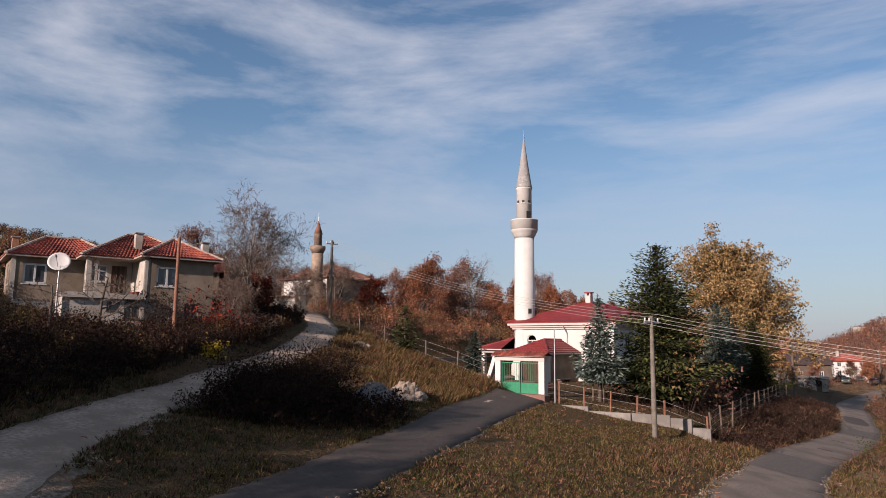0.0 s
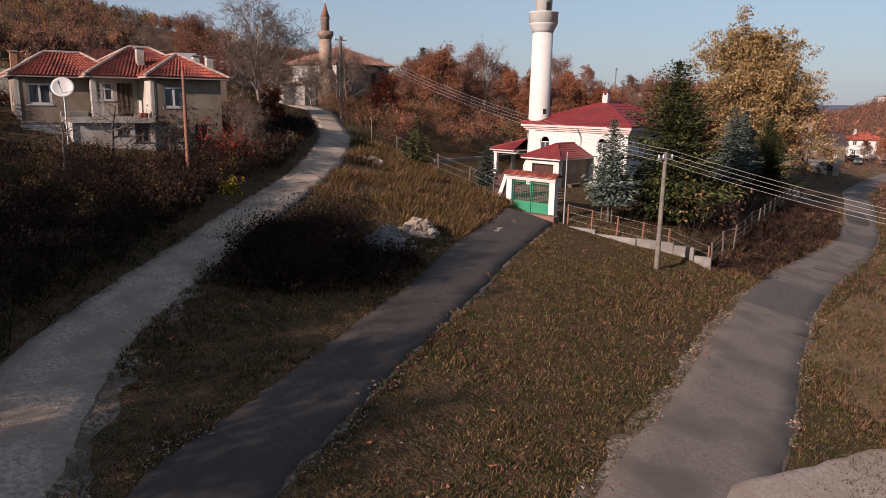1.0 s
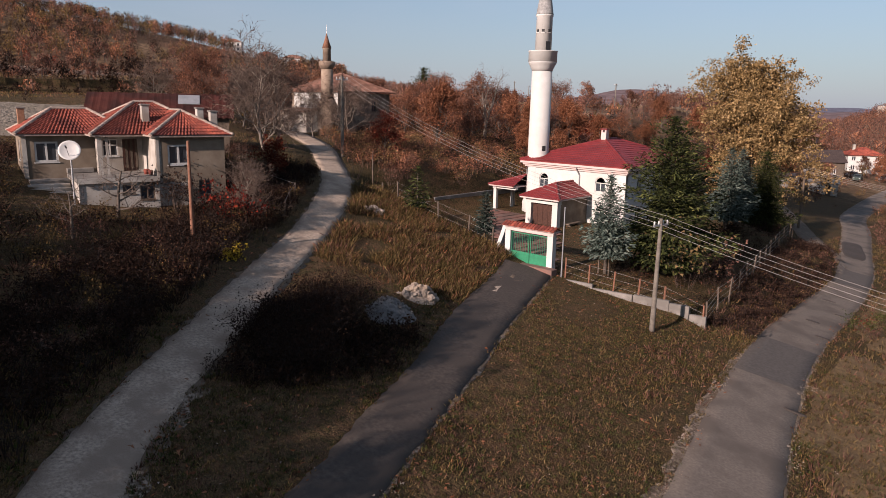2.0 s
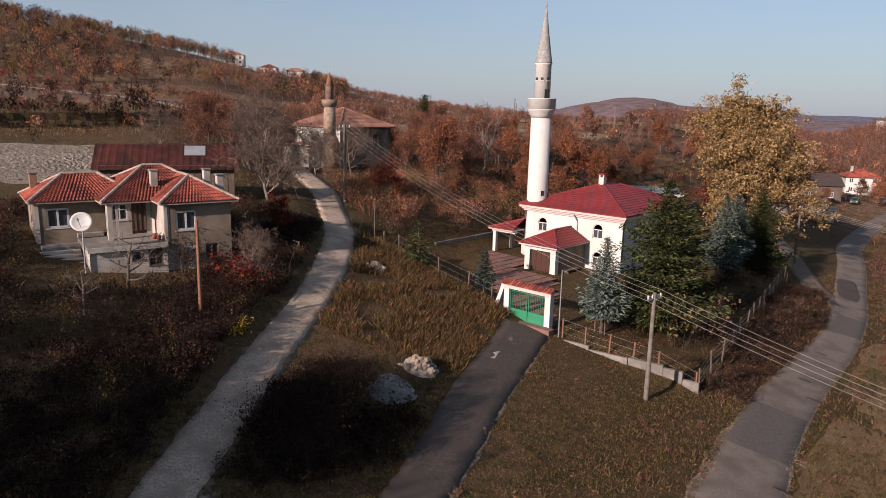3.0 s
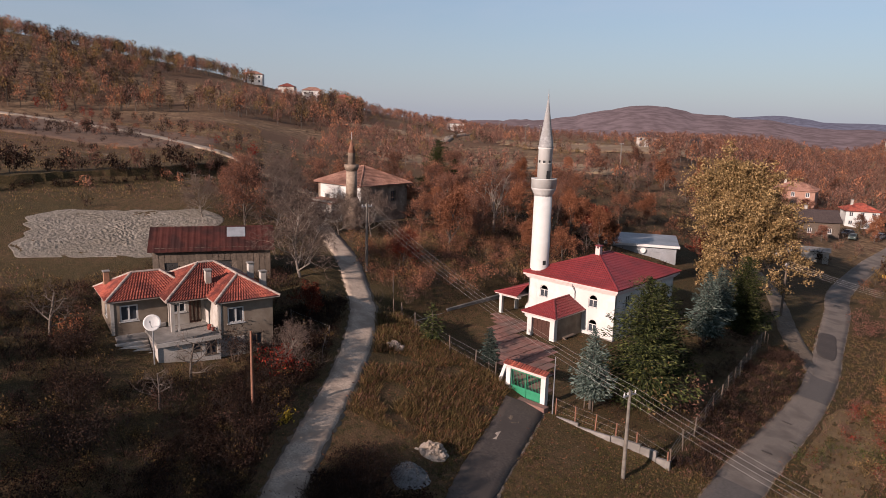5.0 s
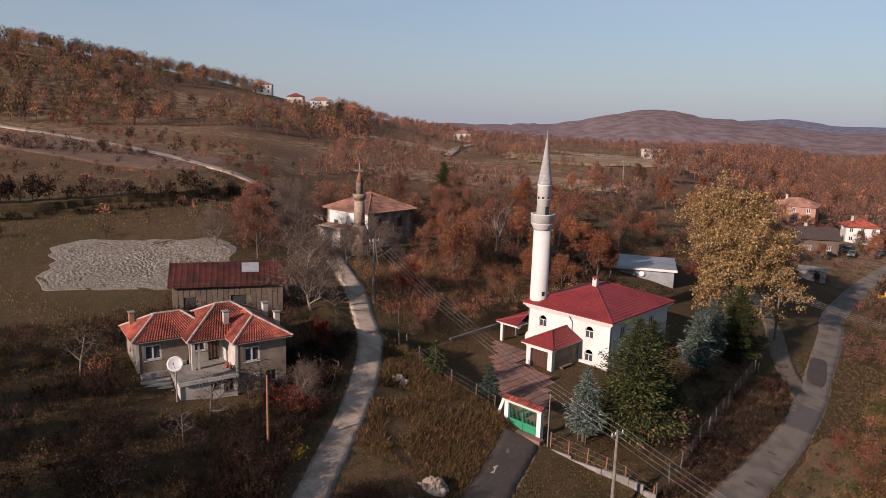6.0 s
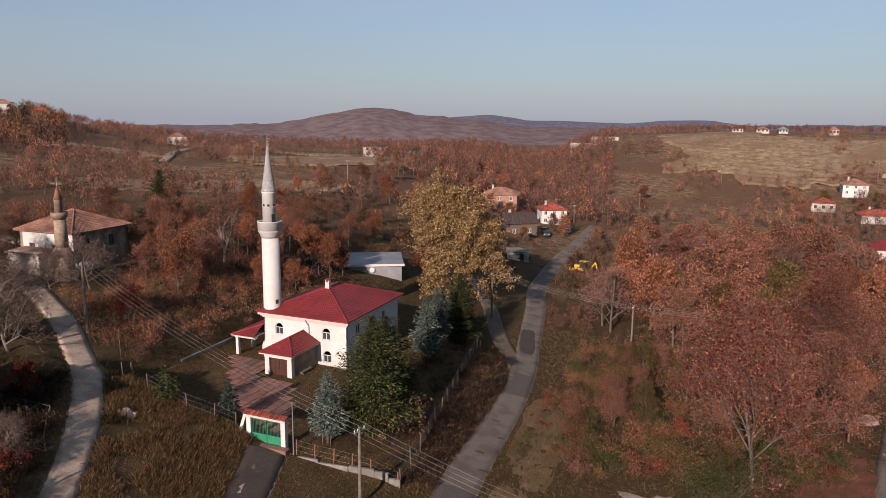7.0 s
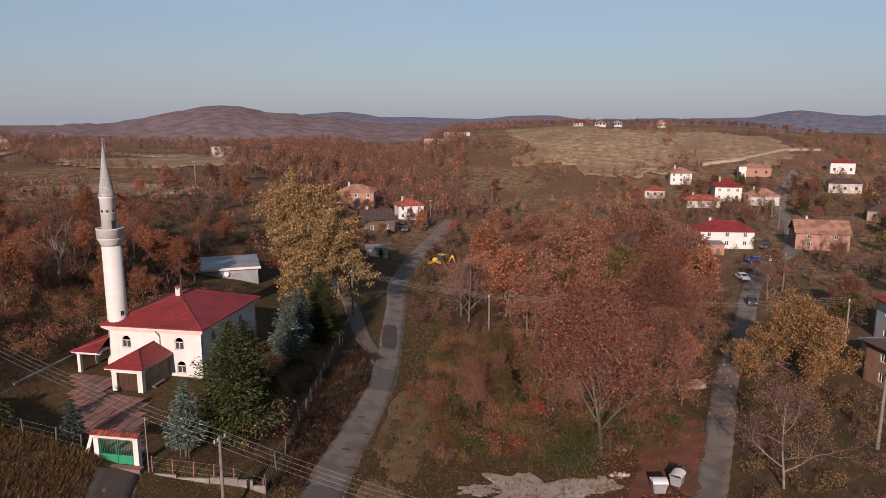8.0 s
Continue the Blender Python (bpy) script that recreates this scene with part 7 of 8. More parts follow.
scatter_stuff("meadow_weeds", "low dry weeds over the terrace fields", "weeds", 6000, -170, -26, -30, 80, either(tuft(0.4, 6, GRASS, 0.03, 0.7), tuft(0.35, 6, BROWNLEAF, 0.03, 0.7), tuft(0.4, 6, OLIVE, 0.03, 0.6)), 54, lambda x, y: not (math.hypot((x + 49) / 13, (y + 12) / 13) < 1) and y > -0.3 * (x + 26) - 40 and uphill_of_lane(x, y) > 3, 0.6, -0.1)
scatter_stuff("meadow_weeds", "dry weeds over the valley meadows", "weeds", 2600, 0, 170, 140, 330, either(tuft(0.6, 6, GRASS, 0.06, 0.8), tuft(0.5, 6, BROWNLEAF, 0.06, 0.8), tuft(0.6, 6, OLIVE, 0.06, 0.7)), 55, None, 0.8, -0.1)


# ---- far woods ----
def slivers(centres, size, rng):
    """Tufts of twigs and leaves seen from afar: narrow, rising, leaning outwards."""
    n = len(centres)
    a = unit_rows(rng.normal(size=(n, 3)) * 0.75 + [0, 0, 0.8])
    b = unit_rows(np.cross(a, rng.normal(size=(n, 3))))
    s = size * rng.uniform(0.5, 1.4, (n, 1))
    return np.stack([centres - a * s - b * s * 0.3, centres - a * s + b * s * 0.3, centres + a * s], 1).reshape(-1, 3)


def far_trees(name, label, rows, mats, seed, size=(5, 9), cards=34, card=0.9, flat=1.0):
    """Woods too far and too many to count: each tree a trunk and a ragged crown of leaf clumps."""
    rng = np.random.default_rng(seed)
    groups = {m: [] for m in mats}
    segs = []
    for x, y in rows:
        h = rng.uniform(*size)
        z = ground(x, y)
        m = mats[rng.integers(len(mats))]
        segs.append((x, y, z - 0.5, x, y, z + h * 0.75, 0.014 * h + 0.02, 0.006 * h))
        low = 0.46 if h < 3 else 0.58
        a = rng.normal(size=(cards, 3))
        a = a / np.linalg.norm(a, axis=1, keepdims=True) * rng.random((cards, 1)) ** 0.45
        wide = 0.42 if h < 3 else 0.27
        c = a * [h * wide, h * wide, h * 0.41] + [x, y, z + h * low]
        v = slivers(c, card * h / 8, rng)
        groups[m].append(v)
        for _ in range(3):
            e = rng.normal(size=3) * [0.22, 0.22, 0.1] * h
            segs.append((x, y, z + h * 0.4, x + e[0], y + e[1], z + h * 0.85, 0.008 * h, 0.003 * h))
    v, f = tubes(segs, 3)
    out = [(v, f, BARK)]
    for m, vs in groups.items():
        if vs:
            v = np.concatenate(vs)
            out.append((v, np.arange(len(v)).reshape(-1, 3), m))
    return tagged(new(name, quads_mesh(name, out)), label, "woods", kind="stuff")


def polar(seed, count, yaw0, yaw1, d0, d1, keep=None):
    rng = np.random.default_rng(seed)
    rows = []
    for _ in range(count * 8):
        if len(rows) >= count:
            break
        yaw, d = radians(rng.uniform(yaw0, yaw1)), math.sqrt(rng.uniform(d0 * d0, d1 * d1))
        x, y = 33 - math.sin(yaw) * d, -45 + math.cos(yaw) * d
        if off_road(x, y) > 2 and (keep is None or keep(x, y, math.degrees(yaw), d)):
            rows.append((x, y))
    return rows


def meadow_free(x, y):
    return not (math.hypot((x - 50) / 36, (y - 346) / 52) < 1 or math.hypot((x - 121) / 29, (y - 348) / 38) < 1 or math.hypot((x + 105) / 42, (y - 200) / 26) < 1 or math.hypot((x - 28) / 34, (y - 395) / 26) < 1 or math.hypot((x + 150) / 46, (y - 20) / 22) < 1 or math.hypot((x + 52) / 20, (y + 10) / 18) < 1)


GR = random.Random(29)
far_trees("garden_shrubs", "shrubs and small fruit trees of the lower village gardens", [p for p in ((GR.uniform(58, 165), GR.uniform(84, 275)) for k in range(900)) if off_road(*p) > 0.8 and all(math.hypot(p[0] - a, p[1] - b) > r - 2.5 for a, b, r in clear_spots)], [BROWNLEAF, OLIVE, SHADEBRAMBLE, PINKLEAF, BROWNLEAF, GREENLEAF], 313, (1.0, 4.2), 64, 0.62)
far_trees("garden_shrubs", "shrubs round the cottages beside the road", [p for p in ((GR.uniform(-50, 20), GR.uniform(84, 200)) for k in range(420)) if off_road(*p) > 0.8 and all(math.hypot(p[0] - a, p[1] - b) > r - 2.5 for a, b, r in clear_spots)], [BROWNLEAF, OLIVE, SHADEBRAMBLE, RUST, BROWNLEAF], 314, (1.0, 4.5), 70, 0.62)
far_trees("terrace_hedge", "low dry hedges along the meadow terraces", [(20 + 2.3 * i + random.uniform(-1.2, 1.2), 298 + 10.5 * j + 3 * HASH((i * 0.2, j, 2)) + random.uniform(-0.8, 0.8)) for j in range(10) for i in range(26) if HASH((i * 0.16, j * 1.7, 6)) > -0.22], [BROWNLEAF, OLIVE], 309, (0.9, 1.9), 24, 1.2)
WOODS = [BROWNLEAF, RUST, BROWNLEAF, PINKLEAF, BROWNLEAF]
far_trees("woods", "dark brown woods covering the steep hillside", polar(201, 1450, 50, 92, 262, 500, lambda x, y, a, d: HASH((x * 0.012, y * 0.012, 1)) > -0.25), [BROWNLEAF, SHADEBRAMBLE, BROWNLEAF, OLIVE, OLIVE, SHADEBRAMBLE, RUST], 301, (5, 10), 130, 0.42)
far_trees("woods", "rust-brown woods on the rise beyond the village", polar(202, 1400, 4, 28, 225, 480, lambda x, y, a, d: meadow_free(x, y) and (a > 8 or HASH((x * 0.015, y * 0.015, 3)) > 0.05)), WOODS, 302, (5, 9), 120, 0.42)
far_trees("woods", "scattered autumn trees between the fields", polar(203, 700, 26, 60, 170, 430, lambda x, y, a, d: meadow_free(x, y) and HASH((x * 0.016, y * 0.016, 5)) > 0.08), WOODS, 303, (2, 6), 90, 0.5)
far_trees("woods", "trees and hedges among the lower village gardens", polar(204, 800, -32, 4, 240, 500, lambda x, y, a, d: meadow_free(x, y) and HASH((x * 0.02, y * 0.02, 7)) > -0.02), [OLIVE, BROWNLEAF, RUST, BROWNLEAF, PINKLEAF], 304, (2.5, 6.5), 90, 0.5)
far_trees("hedge", "row of bare bushes along the terrace edge", [(-80 + random.uniform(-1, 1) + 0.1 * k, -28 + 1.15 * k + random.uniform(-0.8, 0.8)) for k in range(46) if k % 11 != 4], [BROWNLEAF, SHADEBRAMBLE, SHADEBRAMBLE], 305, (2.4, 4.8), 170, 0.55)
# low scrub added in the darkest leaf colour to draw the hedge's shadow band
far_trees("hedge", "scrub added as the dark shadow band along the foot of the terrace bank", [(-74.6 + random.uniform(-0.8, 1.2), -32 + 0.8 * k + random.uniform(-0.6, 0.6)) for k in range(68)], [SHADEBRAMBLE], 312, (0.8, 1.7), 60, 0.9)
far_trees("hedge", "hedge of brown bushes below the hill track", [(-158 + 1.1 * k + random.uniform(-1.5, 1.5), 2 + 0.75 * k + random.uniform(-1.5, 1.5)) for k in range(30)], [BROWNLEAF, SHADEBRAMBLE], 308, (2, 4.5), 140, 0.5)
HR = random.Random(77)


def hedge_line(x0, y0, x1, y1, count, wide):
    """Places along a hedge, a little out of line, with gaps."""
    out = []
    for k in range(count):
        f = (k + HR.random()) / count
        if HASH((f * 7, x0 * 0.1, y0 * 0.1)) > -0.35:
            out.append((x0 + (x1 - x0) * f + HR.uniform(-wide, wide), y0 + (y1 - y0) * f + HR.uniform(-wide, wide)))
    return out


far_trees("hedge", "hedges and scrub dividing the western fields", hedge_line(-215, 168, -92, 160, 110, 4) + hedge_line(-165, 178, -60, 128, 90, 5) + hedge_line(-230, 205, -120, 215, 70, 4) + hedge_line(-150, 120, -70, 88, 90, 4) + hedge_line(-225, 120, -150, 140, 60, 4) + hedge_line(-130, 240, -50, 205, 60, 5) + hedge_line(-140, 88, -84, 62, 60, 5), [BROWNLEAF, OLIVE, BROWNLEAF, SHADEBRAMBLE, PINKLEAF], 321, (1.4, 4.6), 100, 0.5)
far_trees("bushes", "scattered bushes over the western fields", [p for p in ((HR.uniform(-250, -55), HR.uniform(80, 290)) for k in range(700)) if HASH((p[0] * 0.02, p[1] * 0.03, 12)) > 0.0 and meadow_free(*p)], [BROWNLEAF, OLIVE, SHADEBRAMBLE], 322, (0.8, 2.6), 60, 0.7)
far_trees("bushes", "low dark bushes dotted over the terrace fields", [(random.uniform(-200, -58), random.uniform(-40, 60)) for k in range(420)], [BROWNLEAF, SHADEBRAMBLE, SHADEBRAMBLE, RUST], 311, (0.8, 2.4), 60, 0.8)
far_trees("hedge", "bushes and small trees above the hill track", [(-90 - 4.1 * k + random.uniform(-2, 2), 36 - 0.1 * k + random.uniform(-2, 4)) for k in range(36) if k % 5 != 2], [BROWNLEAF, SHADEBRAMBLE, RUST, REDLEAF], 310, (2, 5.5), 120, 0.5)
far_trees("woods", "brown woods on the skyline", polar(206, 900, 2, 50, 440, 620), WOODS, 306, (4, 7), 60, 0.65)
far_trees("woods", "brown trees on the far skyline of the valley", polar(207, 500, -34, 2, 470, 620, lambda x, y, a, d: HASH((x * 0.02, y * 0.02, 9)) > -0.1), [BROWNLEAF, RUST], 307, (3, 6), 60, 0.65)

# ---- yard, fences and roadside things ----
paved_yard()
fence([(2.95, -0.25), (6.2, 0.2), (9.4, 0.55), (11.8, 0.7)], "rusty posts with wire beside the gate", REDWOOD, 1.35, 2.1, 0.045, 3, True, seed=3)
fence([(11.9, 0.9), (11.3, 4.2), (10.7, 9.5), (9.4, 17.5), (7.8, 27.5), (6.0, 38)], "thin grey posts with wire along the road side", WOOD, 1.6, 2.7, 0.045, 4, True, seed=4)
fence([(-3.4, 0.1), (-5.3, -0.3), (-7.8, -0.8), (-12.2, -0.7), (-17.5, 2.5)], "weathered wooden posts with wire along the bank", WOOD, 1.4, 2.4, 0.06, 3, seed=5)
fence([(-24, 9.5), (-21.0, 4.6), (-15.2, -0.6)], "old wooden fence posts beside the lane", WOOD, 1.3, 2.6, 0.05, 2, seed=6)
fence([(-16.5, -11.0), (-13.0, -9.8), (-10.2, -12.6)], "leaning grey posts of the house garden", WOOD, 1.2, 1.6, 0.05, 2, seed=7)
fence([(-98, -1), (-80, 6), (-62, 12)], "line of field fence posts on the terrace", WOOD, 1.2, 3.0, 0.06, 2, seed=8)
low_wall([(2.4, -0.45), (5.0, -0.2), (7.6, 0.1)], 0.12, 0.2, "low concrete kerb below the yard fence", CONCRETE, "kerb", [-0.5, -0.74])
low_wall([(7.6, 0.2), (9.8, 0.5), (11.0, 0.6), (11.95, 0.8)], 0.4, 0.25, "stepped concrete retaining wall at the yard corner", CONCRETE, "retaining_wall", [-0.72, -0.85, -1.3])
low_wall([(-17.2, 3.2), (-17.4, 9), (-17.5, 15.5), (-17.5, 24)], 0.0, 0.3, "grey concrete wall holding the bank behind the yard", CONCRETE, "retaining_wall", [1.6, 1.9, 1.9])


def heap(x, y, r, h, label, material, seed, stones, size):
    """A heap of loose stone: a rough mound and the stones that lie on it."""
    th = thing("stone_heap", label, "heap", "heaps beside the drive", at=(x, y, ground(x, y)))
    rng = np.random.default_rng(seed)
    verts, faces = [], []
    n, m = 28, 9
    for j in range(m + 1):
        for k in range(n):
            a, f = 2 * math.pi * k / n, j / m
            rr = r * f * (1 + 0.22 * HASH((math.cos(a) * 1.5, math.sin(a) * 1.5, seed)))
            z = h * (1 - f**1.6) + 0.12 * HASH((rr * math.cos(a) * 2.2, rr * math.sin(a) * 2.2, seed)) - 0.12 * f
            verts.append((rr * math.cos(a), rr * math.sin(a) * 0.85, z))
    for j in range(m):
        for k in range(n):
            faces.append((j * n + k, j * n + (k + 1) % n, (j + 1) * n + (k + 1) % n, (j + 1) * n + k))
    part("mound", raw_mesh("mound", verts, faces, material, True), None, th)
    shapes = []
    for s in range(4):
        bm = bmesh.new()
        bmesh.ops.create_icosphere(bm, subdivisions=1, radius=1)
        for v in bm.verts:
            v.co *= 0.75 + 0.5 * rng.random()
        shapes.append(mesh_of("stone", bm, material))
    for k in range(stones):
        a, f = rng.uniform(0, 6.28), rng.random() ** 0.6
        s = size * rng.uniform(0.5, 1.4)
        px, py = r * f * math.cos(a), r * f * math.sin(a) * 0.85
        part("stone", shapes[k % 4], None, th, m=pose(px, py, h * (1 - f**1.6) + 0.2 * s - 0.05 * f, rng.uniform(0, 360), rng.uniform(0, 360), 0) @ Matrix.Diagonal((s, s * 0.8, s * 0.65, 1)))


heap(3.1, -16.2, 1.45, 0.85, "grey heap of crushed stone beside the drive", STONEDUST, 3, 120, 0.09)
heap(2.0, -13.0, 1.1, 0.6, "pale heap of rubble and broken concrete", GRAVEL, 5, 60, 0.2)
heap(51.0, 40.5, 1.6, 0.5, "white rubble dumped beside the lower lane", MORTAR, 7, 50, 0.25)
heap(-10.2, -5.2, 0.9, 0.35, "pale stones and cuttings at the lane bend", MORTAR, 9, 26, 0.16)
heap(40.0, 15.0, 0.9, 0.15, "flat pale slab and rubble in the leaves", MORTAR, 11, 10, 0.25)


def bin_(x, y, turn, label, lid=True):
    th = thing("waste_container", label, "waste container", "waste containers by the lane", at=(x, y, ground(x, y)), turn=turn)
    bm = bmesh.new()
    lo = [bm.verts.new((sx * 0.5, sy * 0.42, 0.18)) for sx, sy in ((-1, -1), (1, -1), (1, 1), (-1, 1))]
    hi = [bm.verts.new((sx * 0.66, sy * 0.55, 1.15)) for sx, sy in ((-1, -1), (1, -1), (1, 1), (-1, 1))]
    for k in range(4):
        bm.faces.new((lo[k], lo[(k + 1) % 4], hi[(k + 1) % 4], hi[k]))
    bm.faces.new(list(reversed(lo)))
    bmesh.ops.bevel(bm, geom=bm.edges[:], offset=0.04, segments=2, affect="EDGES")
    part("body", bm, ZINC, th)
    bm = bmesh.new()
    for k in range(7):
        a0, a1 = math.pi * k / 7, math.pi * (k + 1) / 7
        q = [bm.verts.new((x_, 0.57 * math.cos(a), 1.15 + 0.3 * math.sin(a))) for x_ in (-0.68, 0.68) for a in (a0, a1)]
        bm.faces.new((q[0], q[1], q[3], q[2]))
    bmesh.ops.remove_doubles(bm, verts=bm.verts[:], dist=1e-4)
    bmesh.ops.solidify(bm, geom=bm.faces[:], thickness=0.02)
    part("lid", bm, WHITEPVC, th)
    for sx in (-0.42, 0.42):
        for sy in (-0.34, 0.34):
            part("wheel", rod((sx - 0.03, sy, 0.09), (sx + 0.03, sy, 0.09), 0.09, n=12), BLACK, th)
    part("rim", box(-0.7, 0.7, -0.6, -0.55, 1.1, 1.16), STEEL, th)


bin_(43.2, 12.6, 10, "dented grey steel waste container on wheels")
bin_(45.0, 14.2, 65, "tilted pale waste container with a white lid")


def car(x, y, turn, colour, label):
    """A parked hatchback: shaped body, glazing, wheels with rims, lamps."""
    paint = plain("car_paint", colour, 0.3, 0.2, 0.6)
    th = thing("car", label, "car", "parked cars", at=(x, y, ground(x, y) + 0.06), turn=turn)
    prof = [(-2.05, 0.32), (-2.08, 0.72), (-1.95, 0.86), (-1.1, 0.95), (-0.45, 1.42), (0.9, 1.45), (1.65, 1.0), (2.05, 0.92), (2.1, 0.4), (2.0, 0.28)]
    bm = bmesh.new()
    a = [bm.verts.new((px, -0.82 + (0.12 if pz > 1.2 else 0), pz)) for px, pz in prof]
    b = [bm.verts.new((px, 0.82 - (0.12 if pz > 1.2 else 0), pz)) for px, pz in prof]
    n = len(prof)
    for k in range(n):
        bm.faces.new((a[k], a[(k + 1) % n], b[(k + 1) % n], b[k]))
    bm.faces.new(list(reversed(a)))
    bm.faces.new(b)
    bmesh.ops.recalc_face_normals(bm, faces=bm.faces[:])
    bmesh.ops.bevel(bm, geom=bm.edges[:], offset=0.05, segments=2, affect="EDGES")
    part("body", bm, paint, th)
    for y_, s in ((-0.79, -1), (0.79, 1)):
        bm = poly([(-0.85, y_ + s * 0.035, 1.0), (1.35, y_ + s * 0.035, 1.02), (0.85, y_ - s * 0.07, 1.36), (-0.4, y_ - s * 0.07, 1.34)])
        bmesh.ops.solidify(bm, geom=bm.faces[:], thickness=0.015)
        part("side_window", bm, GLASS, th)
    for pts in (((-1.08, -0.66, 0.98), (-1.08, 0.66, 0.98), (-0.5, 0.58, 1.4), (-0.5, -0.58, 1.4)), ((1.62, -0.66, 1.05), (1.62, 0.66, 1.05), (0.98, 0.58, 1.42), (0.98, -0.58, 1.42))):
        bm = poly([Vector(p) + Vector((0.03 * (1 if p[0] > 0 else -1), 0, 0.02)) for p in pts])
        bmesh.ops.solidify(bm, geom=bm.faces[:], thickness=0.012)
        part("windscreen", bm, GLASS, th)
    for wx in (-1.3, 1.3):
        for wy in (-0.78, 0.78):
            w = part("wheel", rod((wx, wy - 0.1, 0.26), (wx, wy + 0.1, 0.26), 0.31, n=18), BLACK, th)
            part("rim", rod((wx, wy - 0.11, 0.26), (wx, wy + 0.11, 0.26), 0.18, n=12), STEEL, w)
    for sy in (-0.6, 0.6):
        part("headlight", box(-2.12, -2.02, sy - 0.16, sy + 0.16, 0.66, 0.78, bevel=0.02), WHITEPVC, th)
        part("tail_light", box(2.02, 2.12, sy - 0.14, sy + 0.14, 0.7, 0.86, bevel=0.02), REDTILE, th)


car(72.7, 110, 100, (0.5, 0.51, 0.52), "silver hatchback parked beside the lower lane")
car(80.0, 130, 20, (0.015, 0.03, 0.12), "blue estate car parked across the lane")
car(84.8, 132, 70, (0.7, 0.7, 0.68), "white car parked in the lower village")
car(87.8, 150, 60, (0.05, 0.06, 0.06), "dark car parked before the red-roofed house")
car(69.3, 88, 80, (0.03, 0.035, 0.05), "dark blue car parked on the shaded lower lane")
car(-10.5, 146, 95, (0.06, 0.08, 0.07), "dark green car beside the road")
car(-6.7, 155, 85, (0.3, 0.3, 0.3), "grey car at the roadside")
car(-12.6, 150, 80, (0.08, 0.08, 0.09), "black car parked by the cottages")


def digger():
    paint = mat("yellow_machine_paint", (0.5, 0.3, 0.03), (0.6, 0.38, 0.05), 3, (0.4, 0.22, 0.04), 0.8, 0.5, 0.1, 20)
    th = thing("backhoe_loader", "yellow backhoe loader parked beside the road", "digger", at=(6.6, 108, ground(6.6, 108)), turn=160)
    part("chassis", box(-1.8, 1.8, -0.6, 0.6, 0.6, 1.15, bevel=0.05), paint, th)
    part("bonnet", box(0.6, 2.1, -0.5, 0.5, 1.15, 1.75, bevel=0.08), paint, th)
    cab = part("cab", box(-0.9, 0.6, -0.65, 0.65, 1.15, 2.6, bevel=0.06), GLASS, th)
    part("cab_roof", box(-1.0, 0.7, -0.72, 0.72, 2.6, 2.75, bevel=0.04), paint, cab)
    for wx, r in ((-1.1, 0.65), (1.3, 0.45)):
        for wy in (-0.75, 0.75):
            part("wheel", rod((wx, wy - 0.17, r), (wx, wy + 0.17, r), r, n=16), BLACK, th)
    part("boom", box(-0.12, 0.12, -0.12, 0.12, 0, 2.2, m=pose(-1.8, 0, 1.0, 0, -35, 0)), paint, th)
    part("stick", box(-0.1, 0.1, -0.1, 0.1, 0, 1.8, m=pose(-3.05, 0, 2.8, 0, 200, 0)), paint, th)
    part("bucket", box(2.3, 3.0, -0.9, 0.9, 0.3, 0.9, bevel=0.05), paint, th)


digger()


def block_shed(x, y, turn, w, d, h, label, wall_mat, roof_mat):
    th = thing("shed", label, "shed", at=(x, y, ground(x, y) - 0.3), turn=turn)
    part("wall", wall_with_holes(w, 0, h, 0.15, [(w * 0.6, w * 0.6 + 0.9, 0, 2.0)], m=pose(-w / 2, -d / 2, 0)), wall_mat, th)
    part("wall", wall_with_holes(d, 0, h, 0.15, [], m=pose(w / 2, -d / 2 + 0.002, 0, 0, 0, 90)), wall_mat, th)
    part("wall", wall_with_holes(d, 0, h, 0.15, [], m=pose(-w / 2, d / 2 - 0.002, 0, 0, 0, -90)), wall_mat, th)
    part("wall", wall_with_holes(w, 0, h, 0.15, [], m=pose(w / 2, d / 2, 0, 0, 0, 180)), wall_mat, th)
    part("door", box(-w / 2 + w * 0.6, -w / 2 + w * 0.6 + 0.9, -d / 2 + 0.06, -d / 2 + 0.1, 0, 2.0), WOOD, th)
    part("roof", box(-w / 2 - 0.3, w / 2 + 0.3, -d / 2 - 0.3, d / 2 + 0.3, 0, 0.12, m=pose(0, 0, h + 0.15, 4, 0, 0)), roof_mat, th)


block_shed(-8.5, 108, 15, 5.0, 3.5, 2.3, "small pale concrete shed beside the road", WHITEOLD, CONCRETE)
block_shed(-13, 100, 30, 4, 3, 2.2, "low grey shed among the roadside trees", CONCRETE, DARKROOF)
block_shed(79, 58, 10, 3.5, 3, 2.4, "small white tool shed in the yard", WHITEOLD, ZINC)
block_shed(72, 140, 6, 5, 4, 3.0, "beige garage beside the red-roofed house", SALMON, CONCRETE)


